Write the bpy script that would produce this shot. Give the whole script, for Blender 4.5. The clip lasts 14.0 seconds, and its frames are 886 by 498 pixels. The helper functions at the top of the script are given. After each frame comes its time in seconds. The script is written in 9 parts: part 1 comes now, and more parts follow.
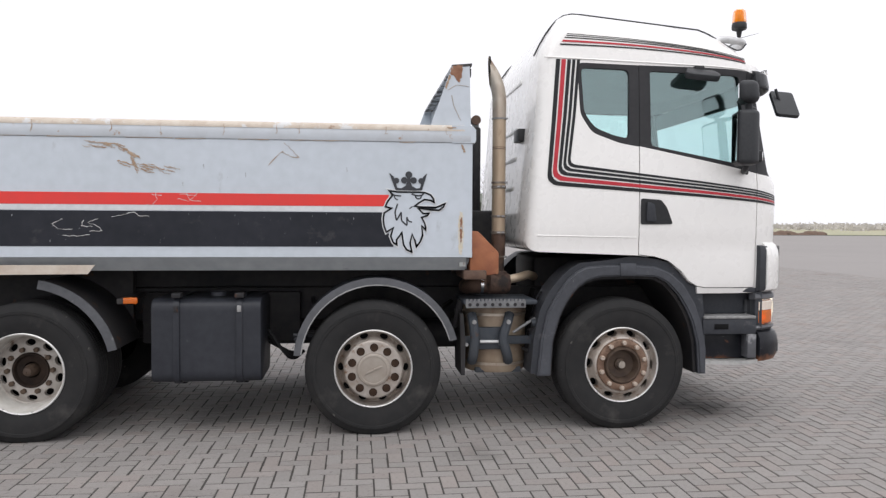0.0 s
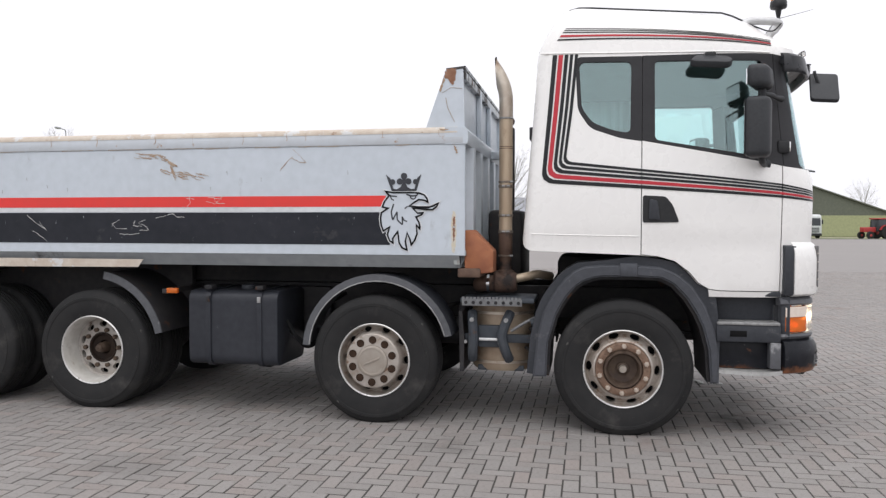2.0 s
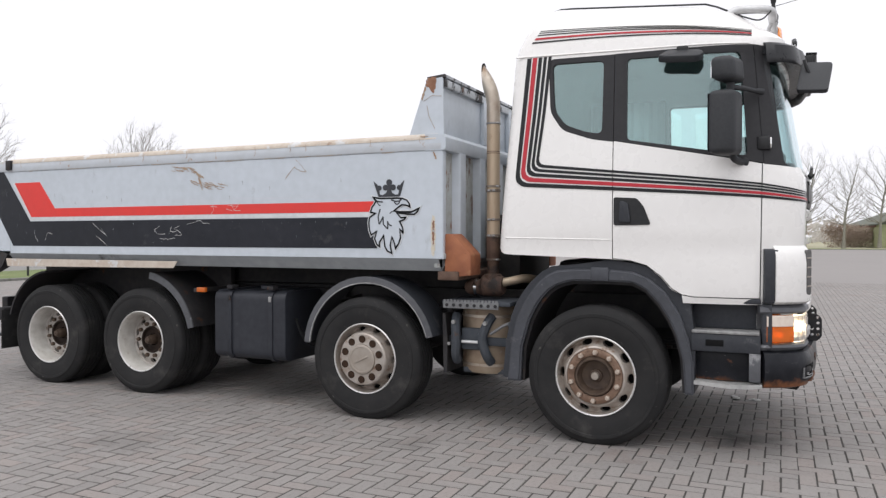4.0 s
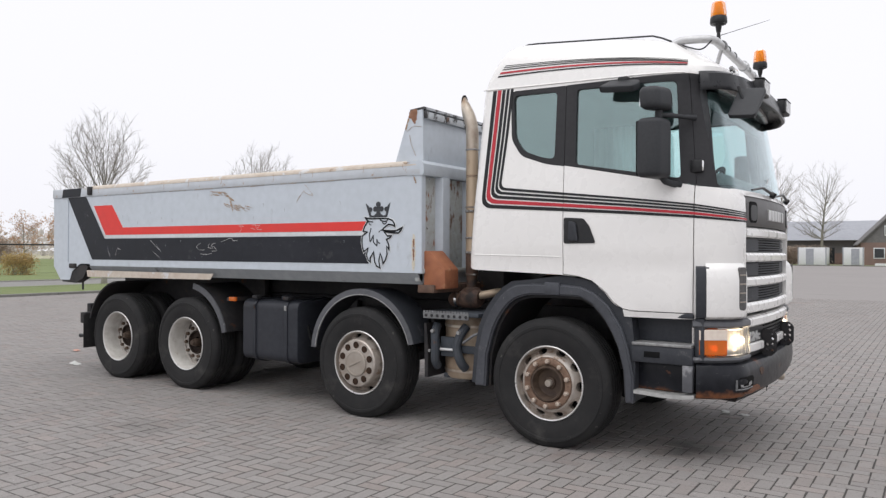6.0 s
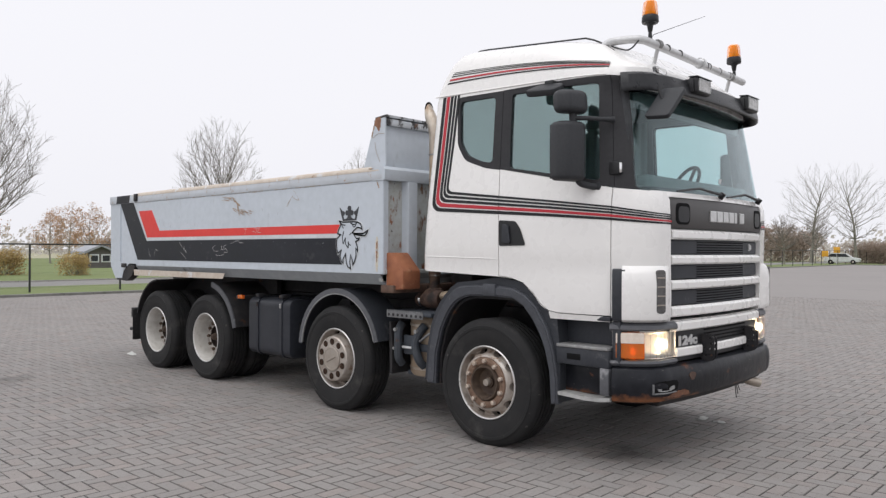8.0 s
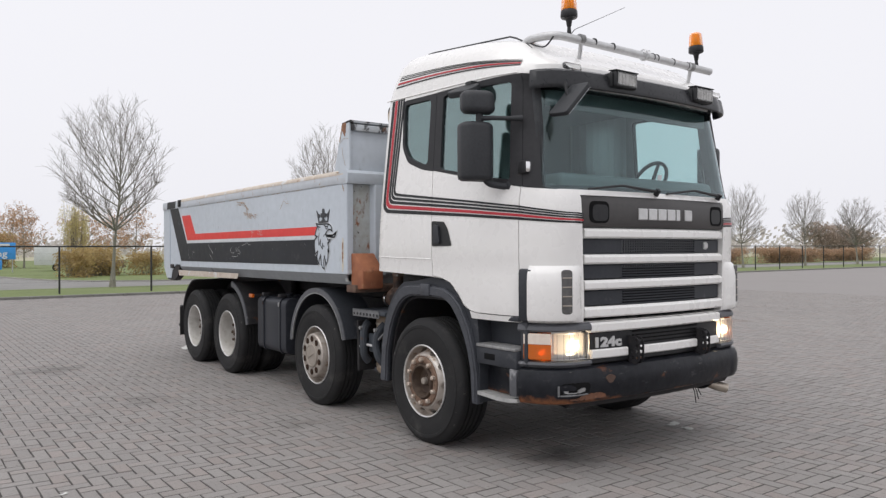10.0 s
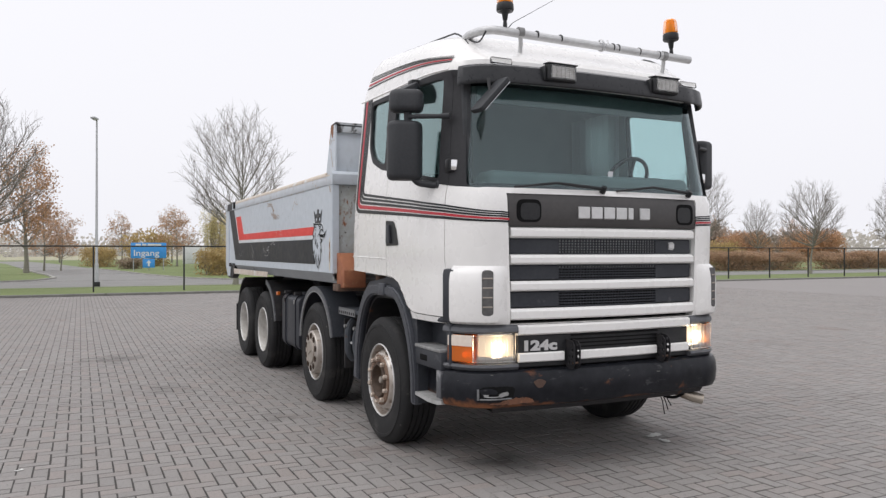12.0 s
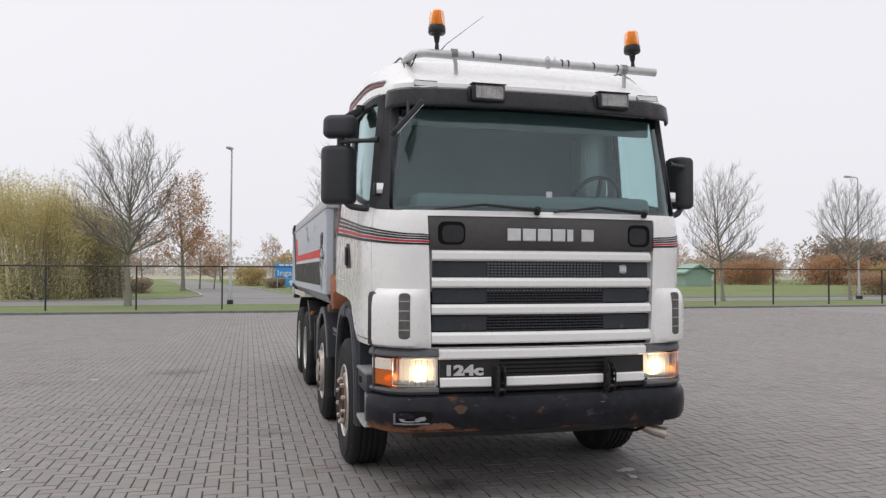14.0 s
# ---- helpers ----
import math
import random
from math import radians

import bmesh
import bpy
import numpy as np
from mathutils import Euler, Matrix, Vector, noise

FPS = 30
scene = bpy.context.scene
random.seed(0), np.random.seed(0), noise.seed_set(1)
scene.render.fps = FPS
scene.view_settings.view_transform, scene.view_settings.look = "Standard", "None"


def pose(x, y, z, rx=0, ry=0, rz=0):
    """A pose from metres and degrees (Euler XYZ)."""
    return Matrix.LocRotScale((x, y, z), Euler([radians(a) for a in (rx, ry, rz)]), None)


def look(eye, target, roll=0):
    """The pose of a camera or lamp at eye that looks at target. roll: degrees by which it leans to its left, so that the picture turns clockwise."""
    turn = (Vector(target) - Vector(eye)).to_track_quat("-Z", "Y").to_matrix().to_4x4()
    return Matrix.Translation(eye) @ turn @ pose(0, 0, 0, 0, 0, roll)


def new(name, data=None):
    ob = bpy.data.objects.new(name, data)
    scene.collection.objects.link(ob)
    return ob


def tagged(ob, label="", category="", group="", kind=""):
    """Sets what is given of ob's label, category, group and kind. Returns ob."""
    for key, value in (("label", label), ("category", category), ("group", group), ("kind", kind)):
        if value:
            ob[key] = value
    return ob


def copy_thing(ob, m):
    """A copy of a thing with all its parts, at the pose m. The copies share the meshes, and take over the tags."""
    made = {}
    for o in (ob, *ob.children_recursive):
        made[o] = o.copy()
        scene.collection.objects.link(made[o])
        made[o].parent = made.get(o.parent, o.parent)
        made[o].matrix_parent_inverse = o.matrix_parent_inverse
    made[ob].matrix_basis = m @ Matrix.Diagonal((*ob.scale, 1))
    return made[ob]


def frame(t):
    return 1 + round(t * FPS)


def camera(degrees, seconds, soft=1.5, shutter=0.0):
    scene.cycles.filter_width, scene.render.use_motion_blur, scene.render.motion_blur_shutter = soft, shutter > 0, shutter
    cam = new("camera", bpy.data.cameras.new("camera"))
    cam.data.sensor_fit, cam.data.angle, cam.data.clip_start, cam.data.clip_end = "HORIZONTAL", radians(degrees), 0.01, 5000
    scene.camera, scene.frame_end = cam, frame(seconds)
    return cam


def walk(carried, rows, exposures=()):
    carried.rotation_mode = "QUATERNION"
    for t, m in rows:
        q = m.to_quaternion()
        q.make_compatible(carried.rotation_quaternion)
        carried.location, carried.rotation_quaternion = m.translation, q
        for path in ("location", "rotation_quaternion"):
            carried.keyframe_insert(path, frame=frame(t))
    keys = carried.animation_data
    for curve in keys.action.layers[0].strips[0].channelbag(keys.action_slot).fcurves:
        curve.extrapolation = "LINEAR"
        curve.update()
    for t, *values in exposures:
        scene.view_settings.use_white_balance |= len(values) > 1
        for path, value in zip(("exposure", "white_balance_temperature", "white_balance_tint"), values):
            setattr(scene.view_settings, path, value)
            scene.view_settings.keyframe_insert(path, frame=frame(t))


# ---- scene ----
cam = camera(60.9, 14.0, 1.35)
PATH = [
    (0, (-2.108, -7.024, 1.641), (-1.886, -5.037, 1.571), 0.3),
    (0.5, (-1.624, -7.073, 1.627), (-1.534, -5.077, 1.561), 0.1),
    (1, (-1.165, -7.082, 1.604), (-1.248, -5.085, 1.538), 0.1),
    (1.5, (-0.72, -7.087, 1.594), (-0.941, -5.1, 1.532), 0.1),
    (2, (-0.298, -7.13, 1.607), (-0.672, -5.167, 1.546), 0.1),
    (2.5, (0.162, -7.093, 1.584), (-0.332, -5.155, 1.524), 0.1),
    (2.7, (0.337, -7.086, 1.592), (-0.192, -5.158, 1.532), 0.0),
    (4.8, (1.737, -6.683, 1.529), (0.78, -4.927, 1.52), 0.2),
    (5, (1.866, -6.711, 1.534), (0.89, -4.965, 1.529), 0.2),
    (5.5, (2.241, -6.755, 1.542), (1.205, -5.044, 1.544), 0.2),
    (6, (2.638, -6.743, 1.565), (1.528, -5.079, 1.573), 0.2),
    (6.5, (3.033, -6.65, 1.579), (1.869, -5.024, 1.589), 0.1),
    (7, (3.374, -6.455, 1.569), (2.157, -4.868, 1.577), 0.2),
    (7.5, (3.722, -6.243, 1.575), (2.425, -4.72, 1.581), 0.2),
    (8, (3.984, -5.974, 1.593), (2.608, -4.523, 1.598), 0.2),
    (8.5, (4.252, -5.622, 1.574), (2.814, -4.232, 1.578), 0.2),
    (8.7, (4.372, -5.512, 1.564), (2.922, -4.135, 1.566), 0.1),
    (10.8, (5.496, -4.323, 1.627), (3.769, -3.314, 1.632), 0.0),
    (11, (5.558, -4.181, 1.613), (3.808, -3.213, 1.618), 0.1),
    (11.5, (5.743, -3.842, 1.588), (3.964, -2.93, 1.595), 0.1),
    (12, (5.907, -3.508, 1.591), (4.105, -2.64, 1.597), 0.0),
    (12.5, (6.059, -3.157, 1.601), (4.211, -2.392, 1.616), 0.1),
    (13, (6.236, -2.817, 1.606), (4.351, -2.152, 1.647), 0.1),
    (13.5, (6.372, -2.458, 1.613), (4.458, -1.879, 1.667), 0.2),
    (14, (6.434, -2.036, 1.609), (4.498, -1.536, 1.669), 0.2),
]
EXPOSURES = [(0, 0.46), (2.7, 0.46), (5, 0.39), (7, 0.32), (8.7, 0.25), (11, 0.23), (12.5, 0.32), (13.2, 0.31), (14, 0.18)]
walk(cam, [(t, look(eye, target, roll)) for t, eye, target, roll in PATH], EXPOSURES)

# ---- light: flat white overcast ----
world = bpy.data.worlds.new("overcast_sky")
scene.world = world
world.use_nodes = True
wn, wl = world.node_tree.nodes, world.node_tree.links
wn.clear()
w_out = wn.new("ShaderNodeOutputWorld")
w_bg = wn.new("ShaderNodeBackground")
w_sky = wn.new("ShaderNodeTexSky")
w_sky.sky_type = "NISHITA"
w_sky.sun_disc = False
w_sky.sun_elevation = radians(48)
w_sky.sun_rotation = radians(200)
w_sky.dust_density = 8.0
w_sky.air_density = 1.0
w_hsv = wn.new("ShaderNodeHueSaturation")
w_hsv.inputs["Saturation"].default_value = 0.06
w_mix = wn.new("ShaderNodeMix")
w_mix.data_type = "RGBA"
w_mix.inputs[0].default_value = 0.86
w_mix.inputs[7].default_value = (8.78, 8.76, 9.26, 1)
wl.new(w_sky.outputs[0], w_hsv.inputs["Color"])
wl.new(w_hsv.outputs[0], w_mix.inputs[6])
wl.new(w_mix.outputs[2], w_bg.inputs[0])
w_bg.inputs[1].default_value = 0.0965
wl.new(w_bg.outputs[0], w_out.inputs[0])

sun_data = bpy.data.lights.new("sun", "SUN")
sun_data.energy = 1.0
sun_data.angle = radians(70)
sun_data.color = (1.0, 0.985, 0.96)
sun = new("sun", sun_data)
sun.matrix_world = look((2, -5, 18), (0, 0, 0))

# ---- materials ----
def mat(name, c1, c2=None, rough=0.5, metal=0.0, scale=25.0, scale2=2.5, bump=0.0, bump_scale=None, spots=(), coat=0.0, rvar=0.1, spec=0.5, stretch=(1, 1, 1)):
    """Two-scale noise between two colours; spots: (colour, noise scale, threshold, softness, stretch)."""
    m = bpy.data.materials.new(name)
    m.use_nodes = True
    n, l = m.node_tree.nodes, m.node_tree.links
    b = n["Principled BSDF"]
    c2 = c2 or tuple(0.82 * v for v in c1)
    tc = n.new("ShaderNodeTexCoord")
    mp = n.new("ShaderNodeMapping")
    mp.inputs["Scale"].default_value = stretch
    l.new(tc.outputs["Object"], mp.inputs["Vector"])
    a = n.new("ShaderNodeTexNoise")
    a.inputs["Scale"].default_value, a.inputs["Detail"].default_value = scale, 6
    d = n.new("ShaderNodeTexNoise")
    d.inputs["Scale"].default_value, d.inputs["Detail"].default_value = scale2, 4
    for k in (a, d):
        l.new(mp.outputs[0], k.inputs["Vector"])
    s = n.new("ShaderNodeMath")
    s.operation = "ADD"
    l.new(a.outputs[0], s.inputs[0]), l.new(d.outputs[0], s.inputs[1])
    r = n.new("ShaderNodeMapRange")
    r.inputs[1].default_value, r.inputs[2].default_value = 0.75, 1.3
    l.new(s.outputs[0], r.inputs[0])
    x = n.new("ShaderNodeMix")
    x.data_type = "RGBA"
    x.inputs[6].default_value, x.inputs[7].default_value = (*c1, 1), (*c2, 1)
    l.new(r.outputs[0], x.inputs[0])
    col = x.outputs[2]
    for sc, ss, th, soft, st in spots:
        q = n.new("ShaderNodeMapping")
        q.inputs["Scale"].default_value = st
        l.new(tc.outputs["Object"], q.inputs["Vector"])
        t = n.new("ShaderNodeTexNoise")
        t.inputs["Scale"].default_value, t.inputs["Detail"].default_value, t.inputs["Roughness"].default_value = ss, 8, 0.65
        l.new(q.outputs[0], t.inputs["Vector"])
        g = n.new("ShaderNodeMapRange")
        g.inputs[1].default_value, g.inputs[2].default_value = th, th + soft
        l.new(t.outputs[0], g.inputs[0])
        y = n.new("ShaderNodeMix")
        y.data_type = "RGBA"
        l.new(g.outputs[0], y.inputs[0]), l.new(col, y.inputs[6])
        y.inputs[7].default_value = (*sc, 1)
        col = y.outputs[2]
    l.new(col, b.inputs["Base Color"])
    rr = n.new("ShaderNodeMapRange")
    rr.inputs[3].default_value, rr.inputs[4].default_value = max(rough - rvar, 0.02), min(rough + rvar, 1)
    l.new(a.outputs[0], rr.inputs[0])
    l.new(rr.outputs[0], b.inputs["Roughness"])
    b.inputs["Metallic"].default_value = metal
    b.inputs["Specular IOR Level"].default_value = spec
    b.inputs["Coat Weight"].default_value = coat
    b.inputs["Coat Roughness"].default_value = 0.08
    if bump:
        bt = a
        if bump_scale:
            bt = n.new("ShaderNodeTexNoise")
            bt.inputs["Scale"].default_value, bt.inputs["Detail"].default_value = bump_scale, 5
            l.new(mp.outputs[0], bt.inputs["Vector"])
        bp = n.new("ShaderNodeBump")
        bp.inputs["Strength"].default_value, bp.inputs["Distance"].default_value = bump, 0.02
        l.new(bt.outputs[0], bp.inputs["Height"]), l.new(bp.outputs[0], b.inputs["Normal"])
    return m


def glass_mat(name, tint, rough=0.0):
    m = bpy.data.materials.new(name)
    m.use_nodes = True
    b = m.node_tree.nodes["Principled BSDF"]
    b.inputs["Base Color"].default_value = (*tint, 1)
    b.inputs["Roughness"].default_value = rough
    b.inputs["Transmission Weight"].default_value = 1.0
    b.inputs["IOR"].default_value = 1.45
    return m


def pane_mat(name, tint, gloss=0.045, gloss_tint=(1, 1, 1)):
    """Thin tinted sheet glass: clear through, glossier at a slant."""
    m = bpy.data.materials.new(name)
    m.use_nodes = True
    n, l = m.node_tree.nodes, m.node_tree.links
    n.remove(n["Principled BSDF"])
    tr, gl, mx, lw, pw, ad = (n.new("ShaderNode" + k) for k in ("BsdfTransparent", "BsdfGlossy", "MixShader", "LayerWeight", "Math", "Math"))
    tr.inputs["Color"].default_value = (*tint, 1)
    gl.inputs["Roughness"].default_value = 0.01
    gl.inputs["Color"].default_value = (*gloss_tint, 1)
    lw.inputs["Blend"].default_value = 0.5
    pw.operation, ad.operation = "POWER", "MULTIPLY_ADD"
    pw.inputs[1].default_value = 5.0
    ad.inputs[1].default_value, ad.inputs[2].default_value = 0.95 - gloss, gloss
    l.new(lw.outputs["Facing"], pw.inputs[0]), l.new(pw.outputs[0], ad.inputs[0]), l.new(ad.outputs[0], mx.inputs[0])
    l.new(tr.outputs[0], mx.inputs[1]), l.new(gl.outputs[0], mx.inputs[2]), l.new(mx.outputs[0], n["Material Output"].inputs["Surface"])
    return m


def glow_mat(name, colour, strength):
    m = bpy.data.materials.new(name)
    m.use_nodes = True
    b = m.node_tree.nodes["Principled BSDF"]
    b.inputs["Base Color"].default_value = (*colour, 1)
    b.inputs["Emission Color"].default_value = (*colour, 1)
    b.inputs["Emission Strength"].default_value = strength
    return m


RUST, DARKRUST, DUST = (0.23, 0.085, 0.035), (0.09, 0.04, 0.022), (0.42, 0.37, 0.30)
M_WHITE = mat("white_cab_paint", (0.83, 0.818, 0.802), (0.79, 0.778, 0.762), 0.28, scale=9, scale2=1.2, coat=0.5, rvar=0.06, spots=[((0.55, 0.52, 0.47), 5, 0.69, 0.2, (1, 1, 3))])
M_BODY = mat("grey_blue_body_paint", (0.545, 0.592, 0.65), (0.485, 0.532, 0.58), 0.42, scale=14, scale2=0.8, coat=0.15,
             spots=[((0.36, 0.385, 0.41), 3.0, 0.62, 0.1, (1, 1, 0.5)), (RUST, 7.0, 0.735, 0.03, (1.0, 1, 0.6)), (DARKRUST, 30, 0.73, 0.03, (1, 1, 0.5))])
M_RAIL = mat("scuffed_rail_paint", (0.54, 0.578, 0.625), (0.49, 0.517, 0.55), 0.5, scale=12, scale2=1.5,
             spots=[((0.47, 0.42, 0.36), 4, 0.60, 0.10, (0.6, 1, 1.6)), ((0.38, 0.26, 0.18), 11, 0.63, 0.06, (0.8, 1, 0.9)), (DARKRUST, 26, 0.70, 0.04, (1, 1, 0.6))])
M_RAILTOP = mat("worn_rail_top", (0.58, 0.52, 0.45), (0.48, 0.40, 0.33), 0.7, scale=20, scale2=3, bump=0.2, spots=[((0.26, 0.15, 0.09), 8, 0.62, 0.08, (1, 1, 1)), ((0.6, 0.6, 0.6), 6, 0.58, 0.05, (1, 1, 1))])
M_BUMPRUST = mat("brown_bumper_rust", (0.17, 0.068, 0.034), (0.085, 0.045, 0.030), 0.75, scale=30, scale2=9, bump=0.2, spots=[((0.028, 0.026, 0.027), 14, 0.56, 0.08, (1, 1, 1)), ((0.30, 0.13, 0.06), 18, 0.62, 0.06, (1, 1, 1))])
M_LIP = mat("dull_grey_step_edge", (0.21, 0.215, 0.22), (0.13, 0.13, 0.135), 0.6, metal=0.3, scale=40, scale2=8)
M_VENT = mat("grey_vent_shade", (0.13, 0.125, 0.125), (0.08, 0.078, 0.078), 0.8, scale=30)
M_SILL = mat("dark_grey_sill_paint", (0.25, 0.27, 0.285), (0.34, 0.36, 0.375), 0.45, scale=10, scale2=1.0, spots=[((0.09, 0.09, 0.09), 2.0, 0.60, 0.08, (1, 1, 1)), (RUST, 14, 0.72, 0.04, (1, 1, 1))])
M_FLAKED = mat("flaking_black_and_pale_paint", (0.50, 0.53, 0.56), (0.42, 0.44, 0.46), 0.6, scale=18, scale2=3, bump=0.25, spots=[((0.035, 0.033, 0.034), 6, 0.50, 0.05, (1, 1, 1)), ((0.17, 0.09, 0.055), 9, 0.60, 0.06, (1, 1, 0.6)), ((0.62, 0.63, 0.64), 16, 0.60, 0.03, (1, 1, 1))])
M_RUSTY = mat("flaking_rusty_paint", (0.42, 0.45, 0.46), (0.33, 0.33, 0.30), 0.7, scale=18, scale2=3, bump=0.3,
              spots=[((0.16, 0.09, 0.06), 6, 0.55, 0.06, (1, 1, 0.45)), (RUST, 9, 0.60, 0.06, (1, 1, 0.6)), ((0.06, 0.05, 0.045), 14, 0.63, 0.04, (1, 1, 0.7))])
M_BLACKSTRIPE = mat("black_stripe_paint", (0.010, 0.012, 0.018), (0.018, 0.020, 0.028), 0.4, scale=12, scale2=1.5, spec=0.3, spots=[((0.045, 0.045, 0.05), 5, 0.62, 0.1, (1, 1, 1)), ((0.50, 0.52, 0.55), 46, 0.690, 0.02, (1.2, 1, 0.35)), ((0.34, 0.35, 0.36), 80, 0.695, 0.02, (1, 1, 0.8))])
M_REDSTRIPE = mat("red_stripe_paint", (0.72, 0.036, 0.030), (0.66, 0.040, 0.034), 0.4, scale=12, scale2=1.5, spots=[((0.55, 0.35, 0.33), 25, 0.72, 0.03, (1, 1, 1))])
M_PALESTRIPE = mat("pale_stripe_paint", (0.66, 0.68, 0.70), None, 0.45)
M_CABRED = mat("red_cab_stripe", (0.50, 0.030, 0.045), (0.42, 0.026, 0.04), 0.35, spec=0.35)
M_CABBLACK = mat("black_cab_stripe", (0.009, 0.010, 0.012), (0.014, 0.015, 0.017), 0.35, spec=0.3)
M_BLACKTRIM = mat("black_window_trim", (0.018, 0.019, 0.021), (0.03, 0.03, 0.032), 0.4, scale=30, spec=0.3)
M_VISOR = mat("dark_smoked_visor", (0.022, 0.023, 0.026), (0.034, 0.035, 0.038), 0.30, scale=30, scale2=4, spec=0.32, spots=[((0.08, 0.08, 0.08), 9, 0.70, 0.08, (1, 1, 1))])
M_PLASTIC = mat("dark_grey_plastic", (0.030, 0.033, 0.040), (0.044, 0.047, 0.055), 0.5, scale=40, scale2=3, bump=0.08, bump_scale=220, spots=[((0.11, 0.11, 0.115), 7, 0.62, 0.12, (1, 1, 1)), ((0.20, 0.20, 0.19), 30, 0.70, 0.05, (1, 1, 0.3))], spec=0.3)
M_MIRRORCASE = mat("mirror_casing_plastic", (0.030, 0.032, 0.036), (0.042, 0.044, 0.048), 0.5, scale=60, bump=0.06, bump_scale=300, spec=0.3)
M_FENDER = mat("weathered_and_sheen_plastic", (0.098, 0.101, 0.112), (0.070, 0.073, 0.081), 0.5, scale=20, scale2=3, spots=[((0.26, 0.26, 0.27), 6, 0.62, 0.1, (1, 1, 1))])
# paler twin of M_PLASTIC: light on the rounded lip put into the colour
M_WING = mat("lit_scuffed_wing_plastic", (0.066, 0.070, 0.082), (0.050, 0.053, 0.062), 0.48, scale=30, scale2=3, bump=0.08, bump_scale=220, spec=0.35, spots=[((0.13, 0.13, 0.135), 7, 0.63, 0.12, (1, 1, 1)), ((0.22, 0.22, 0.21), 32, 0.71, 0.05, (1, 1, 0.3))])
M_CHASSIS = mat("black_chassis_paint", (0.020, 0.020, 0.023), (0.042, 0.039, 0.039), 0.6, scale=15, scale2=2, spots=[(DARKRUST, 7, 0.62, 0.08, (1, 1, 1))], spec=0.25)
M_TANK = mat("black_tank_plastic", (0.024, 0.026, 0.033), (0.036, 0.039, 0.047), 0.42, scale=18, scale2=2, spots=[((0.10, 0.10, 0.10), 9, 0.70, 0.05, (1, 1, 1))], spec=0.28)
M_RUBBER = mat("tyre_rubber", (0.017, 0.017, 0.018), (0.026, 0.0255, 0.0255), 0.75, scale=14, scale2=3, bump=0.1, bump_scale=120, spec=0.25, spots=[((0.055, 0.052, 0.050), 4, 0.56, 0.2, (1, 1, 1)), ((0.09, 0.085, 0.08), 18, 0.66, 0.06, (1, 1, 1))])
M_RIM = mat("dusty_silver_rim", (0.52, 0.485, 0.45), (0.36, 0.305, 0.26), 0.36, metal=0.5, scale=18, scale2=5, spots=[((0.20, 0.115, 0.07), 11, 0.58, 0.08, (1, 1, 1))])
M_RIMLIP = mat("bright_rim_lip", (0.74, 0.73, 0.72), (0.60, 0.59, 0.57), 0.3, metal=0.5, scale=20)
M_RIMWHITE = mat("white_dish_rim", (0.60, 0.585, 0.555), (0.44, 0.42, 0.385), 0.55, scale=15, scale2=4, spots=[((0.30, 0.24, 0.18), 8, 0.63, 0.08, (1, 1, 1))])
M_TRIM = mat("worn_black_window_trim", (0.030, 0.030, 0.033), (0.040, 0.040, 0.043), 0.55, scale=30, scale2=3, spec=0.2)
M_CUP = mat("dark_bolt_cup", (0.030, 0.019, 0.014), (0.055, 0.034, 0.024), 0.8, scale=20, spec=0.08)
M_DOORGLASS = pane_mat("teal_door_glass", (0.86, 0.965, 0.96), 0.15, (0.80, 0.95, 0.95))
M_DISC = mat("off_white_worn_rim_disc", (0.46, 0.43, 0.40), (0.34, 0.31, 0.28), 0.55, metal=0.1, scale=15, scale2=5, spots=[((0.13, 0.075, 0.05), 9, 0.60, 0.08, (1, 1, 1))])
M_HUBRUST = mat("rusty_hub", (0.15, 0.088, 0.060), (0.26, 0.175, 0.125), 0.6, metal=0.3, scale=28, scale2=12, bump=0.3, spots=[((0.08, 0.045, 0.03), 12, 0.58, 0.08, (1, 1, 1))])
M_HUBDARK = mat("near_black_hub", (0.018, 0.013, 0.011), (0.036, 0.024, 0.018), 0.7, scale=22, scale2=6, bump=0.3, spec=0.15)
M_HUBCAP = mat("brown_hub_cap", (0.05, 0.032, 0.024), (0.10, 0.068, 0.046), 0.65, metal=0.2, scale=18, scale2=6, bump=0.3)
M_NUT = mat("worn_wheel_nut", (0.62, 0.56, 0.50), (0.40, 0.30, 0.23), 0.5, metal=0.5, scale=30)
M_CAN = mat("heat_browned_silencer_steel", (0.36, 0.29, 0.215), (0.26, 0.19, 0.135), 0.55, metal=0.25, scale=14, scale2=4, bump=0.15, spots=[((0.22, 0.105, 0.06), 5, 0.58, 0.12, (1, 1, 1)), ((0.40, 0.38, 0.35), 7, 0.62, 0.1, (1, 1, 1))])
M_SLATE = mat("slate_grey_casting", (0.042, 0.050, 0.062), (0.062, 0.068, 0.077), 0.55, scale=25, spec=0.3, spots=[(DARKRUST, 9, 0.62, 0.08, (1, 1, 1))])
M_WINGRUST = mat("flaky_brown_rust", (0.21, 0.095, 0.055), (0.30, 0.16, 0.10), 0.85, scale=24, scale2=6, bump=0.3, spots=[((0.42, 0.43, 0.44), 12, 0.58, 0.05, (1, 1, 1))])
M_HUBCOVER = mat("beige_hub_cover", (0.38, 0.34, 0.30), (0.30, 0.26, 0.22), 0.5, metal=0.3, scale=15)
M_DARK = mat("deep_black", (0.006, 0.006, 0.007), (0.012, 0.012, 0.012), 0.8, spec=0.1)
M_EXHAUST = mat("heat_stained_steel", (0.56, 0.51, 0.44), (0.38, 0.31, 0.25), 0.4, metal=0.7, scale=10, scale2=3, spots=[((0.20, 0.12, 0.07), 5, 0.56, 0.15, (1, 1, 0.4))])
